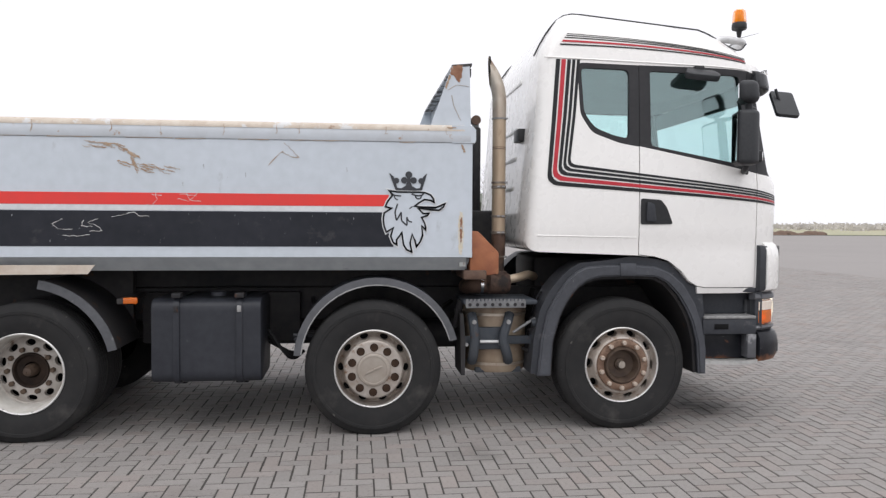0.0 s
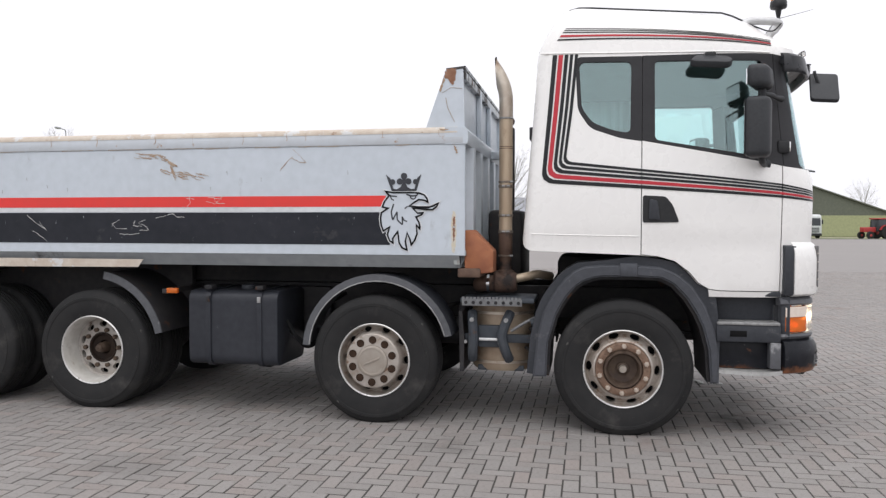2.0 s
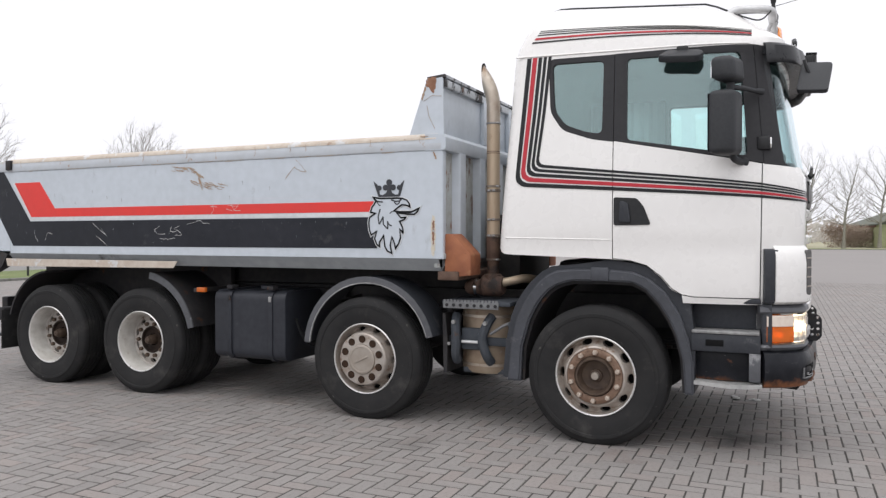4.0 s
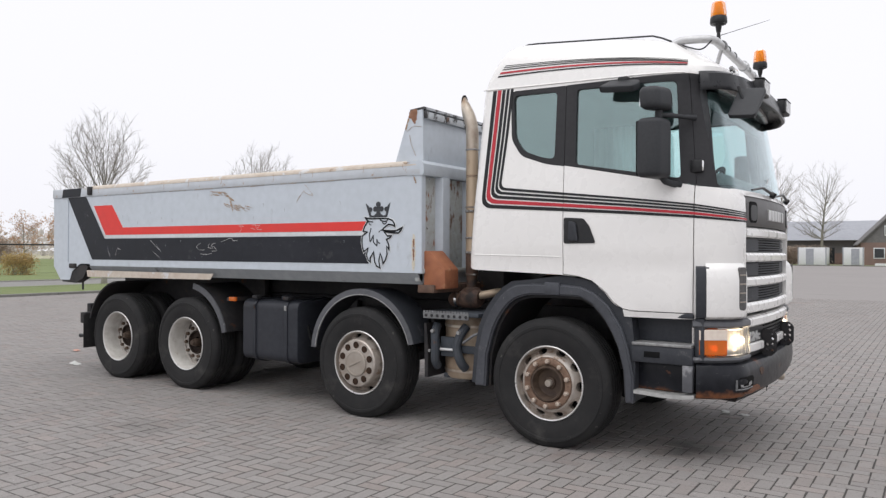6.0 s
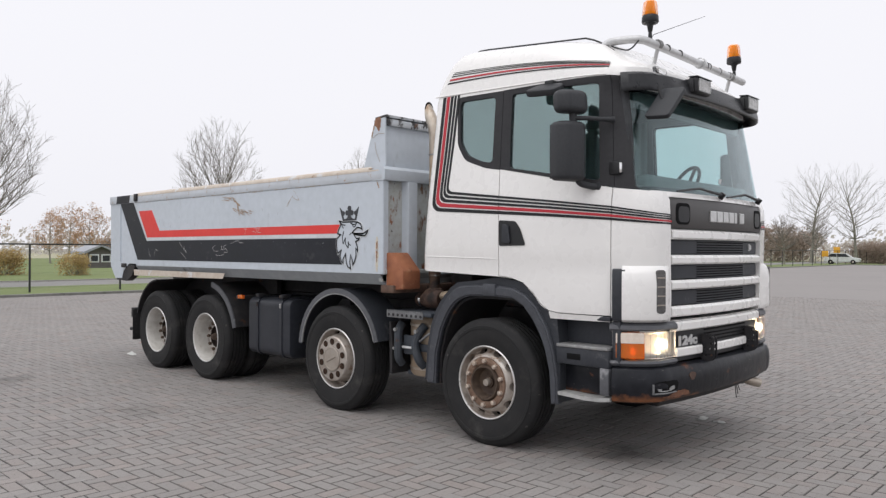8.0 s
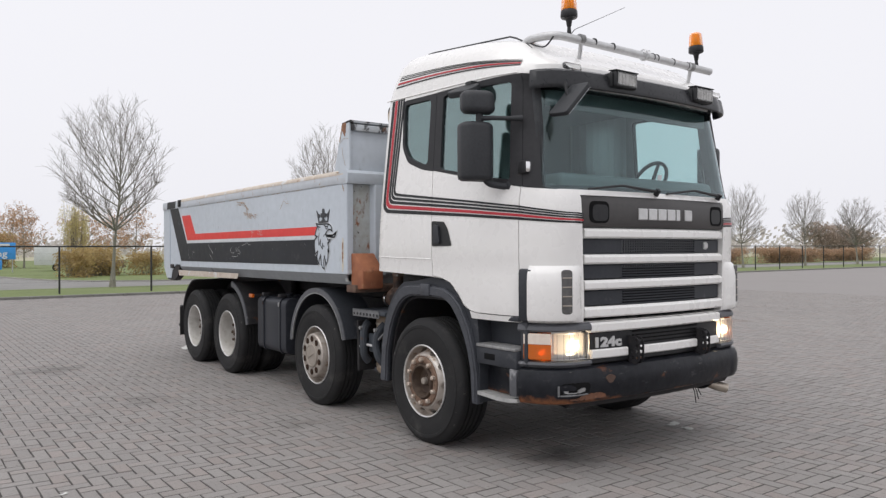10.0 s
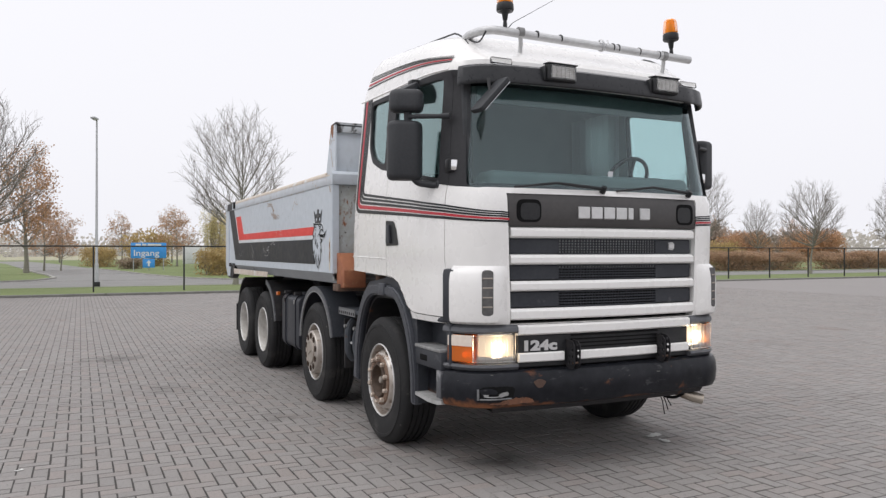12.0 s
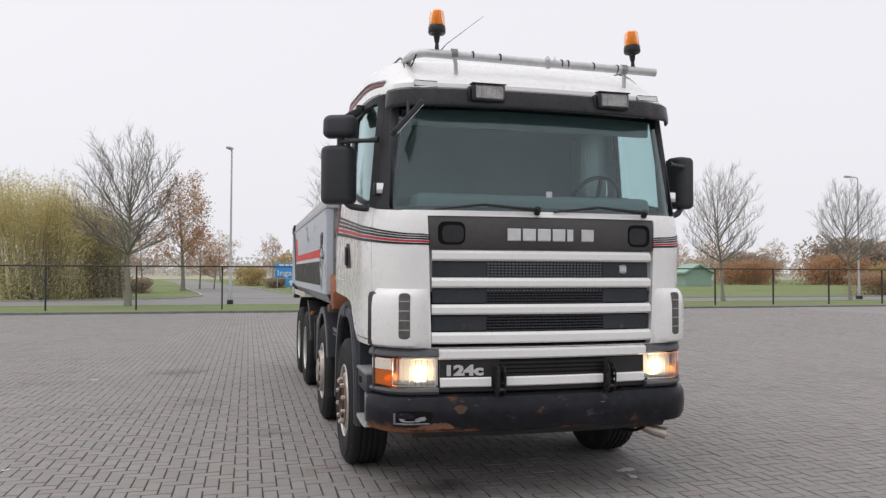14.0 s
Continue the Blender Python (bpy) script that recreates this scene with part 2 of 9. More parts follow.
M_EXRUST = mat("rusty_exhaust", (0.092, 0.055, 0.042), (0.15, 0.095, 0.068), 0.75, metal=0.2, scale=16, scale2=4, bump=0.35, spots=[((0.035, 0.028, 0.026), 6, 0.52, 0.1, (1, 1, 1)), ((0.27, 0.17, 0.11), 11, 0.66, 0.06, (1, 1, 1))])
M_ORANGERUST = mat("rust_orange_bracket", (0.36, 0.135, 0.06), (0.26, 0.095, 0.05), 0.75, scale=14, scale2=4, bump=0.2, spots=[((0.38, 0.19, 0.10), 6, 0.58, 0.08, (1, 1, 1)), ((0.12, 0.05, 0.03), 9, 0.62, 0.06, (1, 1, 1))])
M_CLAMP = mat("brown_worn_clamp", (0.15, 0.115, 0.09), (0.30, 0.27, 0.24), 0.5, metal=0.5, scale=40, scale2=12)
M_ALU = mat("galvanised_tube", (0.64, 0.645, 0.65), (0.52, 0.52, 0.525), 0.45, metal=0.35, scale=25, scale2=6)
M_BARE = mat("bare_scratched_aluminium", (0.50, 0.50, 0.49), (0.33, 0.33, 0.325), 0.6, metal=0.3, scale=22, scale2=7, bump=0.2, spots=[((0.16, 0.15, 0.14), 9, 0.60, 0.08, (1, 1, 1))])
M_STEEL = mat("worn_step_tread", (0.38, 0.38, 0.38), (0.22, 0.22, 0.22), 0.55, metal=0.4, scale=35, scale2=6)
M_BUMPER = mat("scraped_black_bumper", (0.010, 0.011, 0.014), (0.020, 0.021, 0.026), 0.32, scale=15, scale2=2, bump=0.2, bump_scale=9, spec=0.19, spots=[((0.055, 0.055, 0.060), 7, 0.60, 0.1, (1, 1, 2.5)), ((0.14, 0.058, 0.032), 3.6, 0.635, 0.07, (1, 1, 1.6)), ((0.26, 0.25, 0.23), 26, 0.69, 0.03, (0.4, 0.4, 2.2))])


def edge_rust(m, z_mid, reach, colour, colour2):
    """Rust that has eaten in from a lower edge, in uneven tongues."""
    n, l = m.node_tree.nodes, m.node_tree.links
    b = n["Principled BSDF"]
    src = b.inputs["Base Color"].links[0].from_socket
    tc, sp, no, ad, mr, mx, n2, cm = (n.new("ShaderNode" + k) for k in ("TexCoord", "SeparateXYZ", "TexNoise", "Math", "MapRange", "Mix", "TexNoise", "Mix"))
    no.inputs["Scale"].default_value, no.inputs["Detail"].default_value, no.inputs["Roughness"].default_value = 3.4, 7, 0.6
    n2.inputs["Scale"].default_value = 22
    l.new(tc.outputs["Object"], sp.inputs[0]), l.new(tc.outputs["Object"], no.inputs["Vector"]), l.new(tc.outputs["Object"], n2.inputs["Vector"])
    ad.operation = "MULTIPLY_ADD"
    ad.inputs[1].default_value = -1 / reach
    yb = n.new("ShaderNodeMath")
    yb.operation = "MULTIPLY_ADD"
    yb.inputs[1].default_value = -0.13
    l.new(sp.outputs["Y"], yb.inputs[0]), l.new(no.outputs[0], yb.inputs[2])
    l.new(sp.outputs["Z"], ad.inputs[0]), l.new(yb.outputs[0], ad.inputs[2])
    base = -z_mid / reach
    mr.inputs[1].default_value, mr.inputs[2].default_value = base + 0.58, base + 0.70
    l.new(ad.outputs[0], mr.inputs[0])
    for k in (mx, cm):
        k.data_type = "RGBA"
    cm.inputs[6].default_value, cm.inputs[7].default_value = (*colour, 1), (*colour2, 1)
    l.new(n2.outputs[0], cm.inputs[0])
    l.new(mr.outputs[0], mx.inputs[0]), l.new(src, mx.inputs[6]), l.new(cm.outputs[2], mx.inputs[7]), l.new(mx.outputs[2], b.inputs["Base Color"])


edge_rust(M_BUMPER, 0.548, 0.30, (0.05, 0.028, 0.02), (0.30, 0.12, 0.055))
M_HOOD = mat("dark_grey_hood_panel", (0.040, 0.037, 0.037), (0.056, 0.052, 0.051), 0.42, scale=30)
M_LETTER = mat("brushed_badge_metal", (0.62, 0.62, 0.62), (0.52, 0.52, 0.52), 0.35, metal=0.4)
M_ORANGE = glass_mat("orange_lens", (1.0, 0.30, 0.01), 0.18)
M_ORANGE.node_tree.nodes["Principled BSDF"].inputs["Transmission Weight"].default_value = 0.35
M_AMBER = glass_mat("amber_lens", (0.80, 0.20, 0.03), 0.15)
M_AMBER.node_tree.nodes["Principled BSDF"].inputs["Transmission Weight"].default_value = 0.4
M_LENS = glass_mat("clear_lens", (0.96, 0.96, 0.95), 0.06)
M_FLUTED = glass_mat("fluted_lens", (0.97, 0.96, 0.94), 0.28)
M_REDLENS = mat("red_lens", (0.55, 0.02, 0.02), None, 0.2)
M_SCREEN = pane_mat("tinted_windscreen_glass", (0.80, 0.885, 0.89), 0.048, (0.92, 0.98, 1.0))
M_LAMPFACE = mat("grey_lamp_face", (0.48, 0.47, 0.46), (0.25, 0.24, 0.23), 0.25, metal=0.3, scale=26, scale2=14)
M_CHROME = mat("reflector_chrome", (0.85, 0.85, 0.85), (0.75, 0.75, 0.75), 0.15, metal=1.0)
M_MIRROR = mat("mirror_glass", (0.85, 0.87, 0.88), None, 0.02, metal=1.0, rvar=0.0)
M_BULB = glow_mat("lit_bulb", (1.0, 0.84, 0.60), 9.0)
M_GLOWREFLECTOR = glow_mat("glowing_reflector", (1.0, 0.83, 0.62), 0.30)
M_PALELENS = mat("pale_clear_lens", (0.80, 0.72, 0.64), (0.70, 0.60, 0.52), 0.15, scale=30)
M_AMBERBULB = glow_mat("lit_amber_bulb", (1.0, 0.30, 0.04), 3.0)
M_LINING = mat("grey_cab_lining", (0.42, 0.44, 0.435), (0.36, 0.38, 0.375), 0.9, scale=60, scale2=4)
M_DASH = mat("grey_green_dashboard", (0.16, 0.19, 0.19), (0.20, 0.225, 0.222), 0.7, scale=40, scale2=5)
M_BUNK = mat("pale_bunk_cloth", (0.52, 0.54, 0.55), (0.44, 0.46, 0.47), 0.95, scale=80, scale2=6)
M_SEAT = mat("seat_cloth", (0.035, 0.038, 0.042), (0.06, 0.062, 0.066), 0.95, scale=120, scale2=9)
def let_light_through(m, colour, share):
    """Thin cloth and leaves pass on part of the light from behind."""
    n, l = m.node_tree.nodes, m.node_tree.links
    out, b = n["Material Output"], n["Principled BSDF"]
    tr, mx = n.new("ShaderNodeBsdfTranslucent"), n.new("ShaderNodeMixShader")
    if colour:
        tr.inputs["Color"].default_value = (*colour, 1)
    else:
        l.new(b.inputs["Base Color"].links[0].from_socket, tr.inputs["Color"])
    mx.inputs[0].default_value = share
    l.new(b.outputs[0], mx.inputs[1]), l.new(tr.outputs[0], mx.inputs[2]), l.new(mx.outputs[0], out.inputs["Surface"])
    return m


M_CURTAIN = let_light_through(mat("pale_curtain_cloth", (0.78, 0.80, 0.80), (0.72, 0.74, 0.745), 0.95, scale=40), (0.80, 0.83, 0.83), 0.35)
M_EMBLEM = mat("emblem_black", (0.022, 0.025, 0.032), (0.035, 0.038, 0.045), 0.4, scale=20)
M_SCRATCH = mat("bare_scratch", (0.60, 0.61, 0.62), (0.48, 0.45, 0.42), 0.6)
M_HALO = mat("yellow_rust_stain", (0.60, 0.54, 0.42), (0.60, 0.60, 0.58), 0.6, scale=30, scale2=9, spots=[((0.42, 0.24, 0.11), 22, 0.60, 0.08, (1, 1, 0.6))])
M_RUSTMARK = mat("rust_mark", (0.30, 0.185, 0.115), (0.45, 0.35, 0.26), 0.8, scale=45, scale2=14)

# ---- mesh helpers ----
def finish(bm, name, angle=35, smooth=True):
    me = bpy.data.meshes.new(name)
    bm.normal_update()
    bm.to_mesh(me)
    bm.free()
    if smooth:
        me.polygons.foreach_set("use_smooth", [True] * len(me.polygons))
        me.set_sharp_from_angle(angle=radians(angle))
    return me


def part(name, bm, material, parent=None, label="", m=None, angle=35, smooth=True):
    me = bm if isinstance(bm, bpy.types.Mesh) else finish(bm, name, angle, smooth)
    if material:
        me.materials.clear()
        me.materials.append(material)
    ob = new(name, me)
    ob.parent = parent
    if m is not None:
        ob.matrix_local = m
    if label:
        ob["label"] = label
    return ob


def thing(name, label, category, m=None, group="", kind=""):
    ob = new(name)
    ob.empty_display_size = 0.2
    if m is not None:
        ob.matrix_world = m
    return tagged(ob, label, category, group, kind)


def box(x0, x1, y0, y1, z0, z1, bevel=0.0, seg=2, bm=None):
    b = bmesh.new()
    bmesh.ops.create_cube(b, size=1)
    bmesh.ops.scale(b, vec=(abs(x1 - x0), abs(y1 - y0), abs(z1 - z0)), verts=b.verts)
    bmesh.ops.translate(b, vec=((x0 + x1) / 2, (y0 + y1) / 2, (z0 + z1) / 2), verts=b.verts)
    if bevel:
        bmesh.ops.bevel(b, geom=b.edges[:], offset=bevel, segments=seg, profile=0.5, affect="EDGES")
    return join(bm, b) if bm else b


def join(bm, other):
    me = bpy.data.meshes.new("tmp")
    other.to_mesh(me)
    other.free()
    bm.from_mesh(me)
    bpy.data.meshes.remove(me)
    return bm


def moved(bm, m):
    bmesh.ops.transform(bm, matrix=m, verts=bm.verts)
    return bm


def prism(poly, axis, a, b, bevel=0.0):
    """A polygon of (u, v), drawn out along an axis from a to b: axis y takes (x, z), x takes (y, z), z takes (x, y)."""
    bm = bmesh.new()
    put = {"y": lambda u, v, w: (u, w, v), "x": lambda u, v, w: (w, u, v), "z": lambda u, v, w: (u, v, w)}[axis]
    lo = [bm.verts.new(put(u, v, a)) for u, v in poly]
    hi = [bm.verts.new(put(u, v, b)) for u, v in poly]
    bm.faces.new(lo), bm.faces.new(hi[::-1])
    for i in range(len(poly)):
        j = (i + 1) % len(poly)
        bm.faces.new((lo[j], lo[i], hi[i], hi[j]))
    bmesh.ops.recalc_face_normals(bm, faces=bm.faces)
    if bevel:
        bmesh.ops.bevel(bm, geom=bm.edges[:], offset=bevel, segments=2, profile=0.5, affect="EDGES")
    return bm


def strip(outer, inner, y0, y1):
    """A bent solid between two lines of (x, z), as wide as y0 to y1."""
    bm = bmesh.new()
    rows = []
    for (a, b), (c, d) in zip(outer, inner):
        rows.append([bm.verts.new(p) for p in ((a, y0, b), (a, y1, b), (c, y1, d), (c, y0, d))])
    for r, s in zip(rows, rows[1:]):
        for i in range(4):
            j = (i + 1) % 4
            bm.faces.new((r[i], r[j], s[j], s[i]))
    bm.faces.new(rows[0][::-1]), bm.faces.new(rows[-1])
    bmesh.ops.recalc_face_normals(bm, faces=bm.faces)
    return bm


def tube(path, r, seg=10, bm=None, closed=False):
    """A round bar along a line of points; r: one radius, or one for each point."""
    bm = bm or bmesh.new()
    pts = [Vector(p) for p in path]
    rs = r if isinstance(r, (list, tuple)) else [r] * len(pts)
    rings, up = [], None
    for i, p in enumerate(pts):
        d = (pts[min(i + 1, len(pts) - 1)] - pts[max(i - 1, 0)]).normalized()
        if up is None:
            up = Vector((0, 0, 1)) if abs(d.z) < 0.9 else Vector((1, 0, 0))
        u = d.cross(up).normalized()
        up = u.cross(d).normalized()
        rings.append([bm.verts.new(p + rs[i] * (math.cos(2 * math.pi * k / seg) * u + math.sin(2 * math.pi * k / seg) * up)) for k in range(seg)])
    for a, b in zip(rings, rings[1:]):
        for k in range(seg):
            bm.faces.new((a[k], a[(k + 1) % seg], b[(k + 1) % seg], b[k]))
    bm.faces.new(rings[0][::-1]), bm.faces.new(rings[-1])
    return bm


def lathe(profile, seg=48, close=False):
    """Turns (radius, y) round the y axis."""
    bm = bmesh.new()
    rings = []
    for r, y in profile:
        rings.append([bm.verts.new((r * math.cos(2 * math.pi * k / seg), y, r * math.sin(2 * math.pi * k / seg))) for k in range(seg)])
    pairs = list(zip(rings, rings[1:])) + ([(rings[-1], rings[0])] if close else [])
    for a, b in pairs:
        for k in range(seg):
            bm.faces.new((a[k], a[(k + 1) % seg], b[(k + 1) % seg], b[k]))
    if not close:
        for ring, flip in ((rings[0], False), (rings[-1], True)):
            bm.faces.new(ring[::-1] if flip else ring)
    bmesh.ops.recalc_face_normals(bm, faces=bm.faces)
    return bm


def rounded(poly, r, n=5):
    """Rounds the corners of a polygon."""
    out = []
    k = len(poly)
    for i in range(k):
        p, a, b = Vector(poly[i]), Vector(poly[i - 1]), Vector(poly[(i + 1) % k])
        da, db = (a - p), (b - p)
        d = min(r, da.length * 0.45, db.length * 0.45)
        s, e = p + da.normalized() * d, p + db.normalized() * d
        for j in range(n + 1):
            t = j / n
            out.append(tuple((1 - t) ** 2 * s + 2 * t * (1 - t) * p + t * t * e))
    return out


def grown(poly, d):
    """A polygon grown outwards by d (shrunk where d is negative)."""
    k = len(poly)
    area = sum(poly[i - 1][0] * poly[i][1] - poly[i][0] * poly[i - 1][1] for i in range(k))
    s = 1 if area > 0 else -1
    out = []
    for i in range(k):
        p, a, b = Vector(poly[i]), Vector(poly[i - 1]), Vector(poly[(i + 1) % k])
        e1, e2 = (p - a).normalized(), (b - p).normalized()
        n1, n2 = Vector((e1.y, -e1.x)) * s, Vector((e2.y, -e2.x)) * s
        q = n1 + n2
        q = q / max(q.dot(n1), 0.3)
        out.append(tuple(p + d * q))
    return out


def ragged(poly, amp, seed):
    """A polygon with an uneven, eaten edge."""
    rnd = random.Random(seed)
    out = []
    for i in range(len(poly)):
        a, b = Vector(poly[i]), Vector(poly[(i + 1) % len(poly)])
        k = max(2, int((b - a).length / 0.012))
        out += [tuple(a.lerp(b, j / k) + Vector((rnd.uniform(-amp, amp), rnd.uniform(-amp, amp)))) for j in range(k)]
    return out


def boolean(a, b, op):
    """The solid a with b taken away, or what both share, as a new mesh."""
    oa, ob = new("solid", a), new("tool", b)
    md = oa.modifiers.new("cut", "BOOLEAN")
    md.object, md.operation, md.solver = ob, op, "EXACT"
    dg = bpy.context.evaluated_depsgraph_get()
    dg.update()
    me = bpy.data.meshes.new_from_object(oa.evaluated_get(dg))
    bpy.data.objects.remove(oa), bpy.data.objects.remove(ob)
    return me


def flat_mesh(bm):
    me = bpy.data.meshes.new("solid")
    bm.normal_update()
    bm.to_mesh(me)
    bm.free()
    return me


def smoothed(me, angle=35):
    """Clean triangles and soft shading for what a cut has left."""
    bm = bmesh.new()
    bm.from_mesh(me)
    bmesh.ops.remove_doubles(bm, verts=bm.verts, dist=2e-5)
    bmesh.ops.dissolve_degenerate(bm, edges=bm.edges, dist=1e-5)
    bmesh.ops.triangulate(bm, faces=[f for f in bm.faces if len(f.verts) > 4], ngon_method="BEAUTY")
    bm.normal_update()
    bm.to_mesh(me)
    bm.free()
    me.polygons.foreach_set("use_smooth", [True] * len(me.polygons))
    me.set_sharp_from_angle(angle=radians(angle))
    return me


def lerp(a, b, t):
    return a + (b - a) * t


def written(text, size, depth=0.004, bold=0.0):
    """Letters as a mesh, in the xy plane, from the origin."""
    c = bpy.data.curves.new("letters", "FONT")
    c.body, c.size, c.extrude, c.offset = text, size, depth, bold
    c.resolution_u = 3
    ob = new("letters", c)
    dg = bpy.context.evaluated_depsgraph_get()
    dg.update()
    me = bpy.data.meshes.new_from_object(ob.evaluated_get(dg))
    bpy.data.objects.remove(ob)
    return me

# ---- ground ----
M_GRASS = mat("mown_grass", (0.165, 0.205, 0.072), (0.125, 0.160, 0.055), 0.9, scale=60, scale2=0.35, bump=0.5, bump_scale=45, spots=[((0.24, 0.215, 0.115), 0.5, 0.60, 0.16, (1, 1, 1)), ((0.12, 0.08, 0.04), 5, 0.68, 0.06, (1, 1, 1))])
M_FIELD = mat("winter_field", (0.30, 0.30, 0.20), (0.36, 0.33, 0.23), 0.95, scale=3, scale2=0.05, spots=[((0.42, 0.38, 0.28), 0.08, 0.56, 0.15, (1, 1, 1))])
M_PATH = mat("grey_path_asphalt", (0.24, 0.235, 0.225), (0.19, 0.185, 0.18), 0.9, scale=90, scale2=0.6, bump=0.3)
M_KERB = mat("concrete_kerb", (0.24, 0.235, 0.22), (0.17, 0.165, 0.15), 0.85, scale=30, scale2=2, bump=0.3, spots=[((0.08, 0.09, 0.05), 4, 0.62, 0.1, (1, 1, 1))])
M_YARD = mat("far_paver_surface", (0.252, 0.234, 0.226), (0.230, 0.214, 0.207), 0.85, scale=9, scale2=0.12, bump=0.25, bump_scale=14, spots=[((0.19, 0.18, 0.174), 0.25, 0.60, 0.12, (1, 2.5, 1)), ((0.265, 0.25, 0.24), 0.5, 0.64, 0.1, (1, 1, 1))])
M_JOINT = mat("dark_joint_sand", (0.058, 0.053, 0.049), (0.040, 0.037, 0.034), 0.95, scale=80, scale2=2)


def sheet(name, x0, x1, y0, y1, z, material, label, category, thick=0.0, kind="structure", cell=0):
    bm = box(x0, x1, y0, y1, z - max(thick, 0.02), z)
    return tagged(part(name, bm, material, None, smooth=False), label, category, kind=kind)


sheet("ground", -2600, 2600, -2600, 2600, -0.06, M_FIELD, "flat winter grassland reaching to the horizon", "ground")
# paved yard round the block of single pavers
PX0, PX1, PY0, PY1 = -23.6, 14.0, -11.5, 22.0
KERB_X = -23.8
NORTH = 97.0
sheet("yard_bed", PX0, PX1, PY0, PY1, -0.0026, M_JOINT, "dark sand bed under the pavers", "paving", 0.04)
sheet("yard_north", KERB_X + 0.2, 140, PY1, NORTH, -0.002, M_YARD, "wide grey paved yard", "paving", 0.05)
sheet("yard_east", PX1, 140, -60, PY1, -0.002, M_YARD, "wide grey paved yard", "paving", 0.05)
sheet("yard_south", KERB_X + 0.2, PX1, -60, PY0, -0.002, M_YARD, "wide grey paved yard", "paving", 0.05)


def kerb(x0, x1, y0, y1, along, step=1.0):
    """Kerb stones with open joints."""
    bm = bmesh.new()
    a, b = (y0, y1) if along == "y" else (x0, x1)
    k = a
    while k < b - 0.01:
        e = min(k + step - 0.012, b)
        if along == "y":
            box(x0, x1, k, e, -0.06, 0.085, 0.012, 1, bm)
        else:
            box(k, e, y0, y1, -0.06, 0.085, 0.012, 1, bm)
        k += step
    return bm


tagged(part("kerb", kerb(KERB_X - 0.0, KERB_X + 0.15, -60, NORTH, "y"), M_KERB, None, smooth=False), "low concrete kerb between yard and verge", "kerb", kind="structure")
tagged(part("kerb", kerb(KERB_X, 140, NORTH, NORTH + 0.15, "x", 2.0), M_KERB, None, smooth=False), "low concrete kerb at the yard's far edge", "kerb", kind="structure")
sheet("verge", -28.3, KERB_X, -60, 130, 0.050, M_GRASS, "narrow strip of mown grass along the fence", "grass", 0.1)
sheet("verge", -30.0, -28.3, -60, 130, 0.050, M_GRASS, "narrow strip of mown grass along the fence", "grass", 0.1)
sheet("path", -35.2, -30.0, -60, 130, 0.040, M_PATH, "pale asphalt lane behind the verge", "path", 0.09)
sheet("meadow", -140, -30.4, -90, 130, 0.030, M_GRASS, "grass park behind the path", "grass", 0.1)
sheet("north_verge", KERB_X, 160, NORTH + 0.15, NORTH + 9, 0.03, M_GRASS, "rough grass beyond the yard", "grass", 0.08)
# side road that leaves the yard's entrance and curves away
road = bmesh.new()
rows = []
LANE_X = (-35.0, -36.5, -39.0, -42.4, -48.0, -55.0, -70.0, -100.0, -125.0)
LANE_A = (-12.0, -8.0, -5.6, -4.8, -5.3, -6.3, -8.1, -11.6, -16.0)
LANE_B = (6.0, 3.6, 2.2, 1.4, 0.4, -0.5, -2.6, -6.5, -11.0)
for x, ya, yb in zip(LANE_X, LANE_A, LANE_B):
    rows.append([road.verts.new((x, ya, 0.038)), road.verts.new((x, yb, 0.038))])
for a, b in zip(rows, rows[1:]):
    road.faces.new((a[0], a[1], b[1], b[0]))
bmesh.ops.recalc_face_normals(road, faces=road.faces)
tagged(part("road", road, M_PATH, None), "grey side road curving away between lawns", "road", kind="structure")


def kerb_line(pts, w=0.16):
    """A pale kerb laid along a bent line, stone by stone."""
    bm = bmesh.new()
    for p, q in zip(pts, pts[1:]):
        p, q = Vector((*p, 0)), Vector((*q, 0))
        n = max(1, int((q - p).length / 1.2))
        side = Vector(((q - p).y, -(q - p).x, 0)).normalized() * w / 2
        for k in range(n):
            a, b = p.lerp(q, k / n), p.lerp(q, (k + 0.985) / n)
            lo = [bm.verts.new((c.x, c.y, 0.0)) for c in (a - side, b - side, b + side, a + side)]
            hi = [bm.verts.new((c.x, c.y, 0.11)) for c in (a - side, b - side, b + side, a + side)]
            bm.faces.new(hi)
            for j in range(4):
                bm.faces.new((lo[j], lo[(j + 1) % 4], hi[(j + 1) % 4], hi[j]))
    bmesh.ops.recalc_face_normals(bm, faces=bm.faces)
    return bm


M_KERBPALE = mat("pale_lane_kerb", (0.36, 0.35, 0.33), (0.28, 0.27, 0.25), 0.85, scale=20, scale2=2)
tagged(part("kerb", kerb_line([(-35.3, -60), (-35.2, -13.0)] + list(zip(LANE_X, LANE_A))[:7]), M_KERBPALE, None, smooth=False), "pale concrete kerb round the lawn", "kerb", kind="structure")
tagged(part("kerb", kerb_line([(-35.2, 130), (-35.1, 10.0)] + list(zip(LANE_X, LANE_B))[:7]), M_KERBPALE, None, smooth=False), "pale concrete kerb along the curving lane", "kerb", kind="structure")

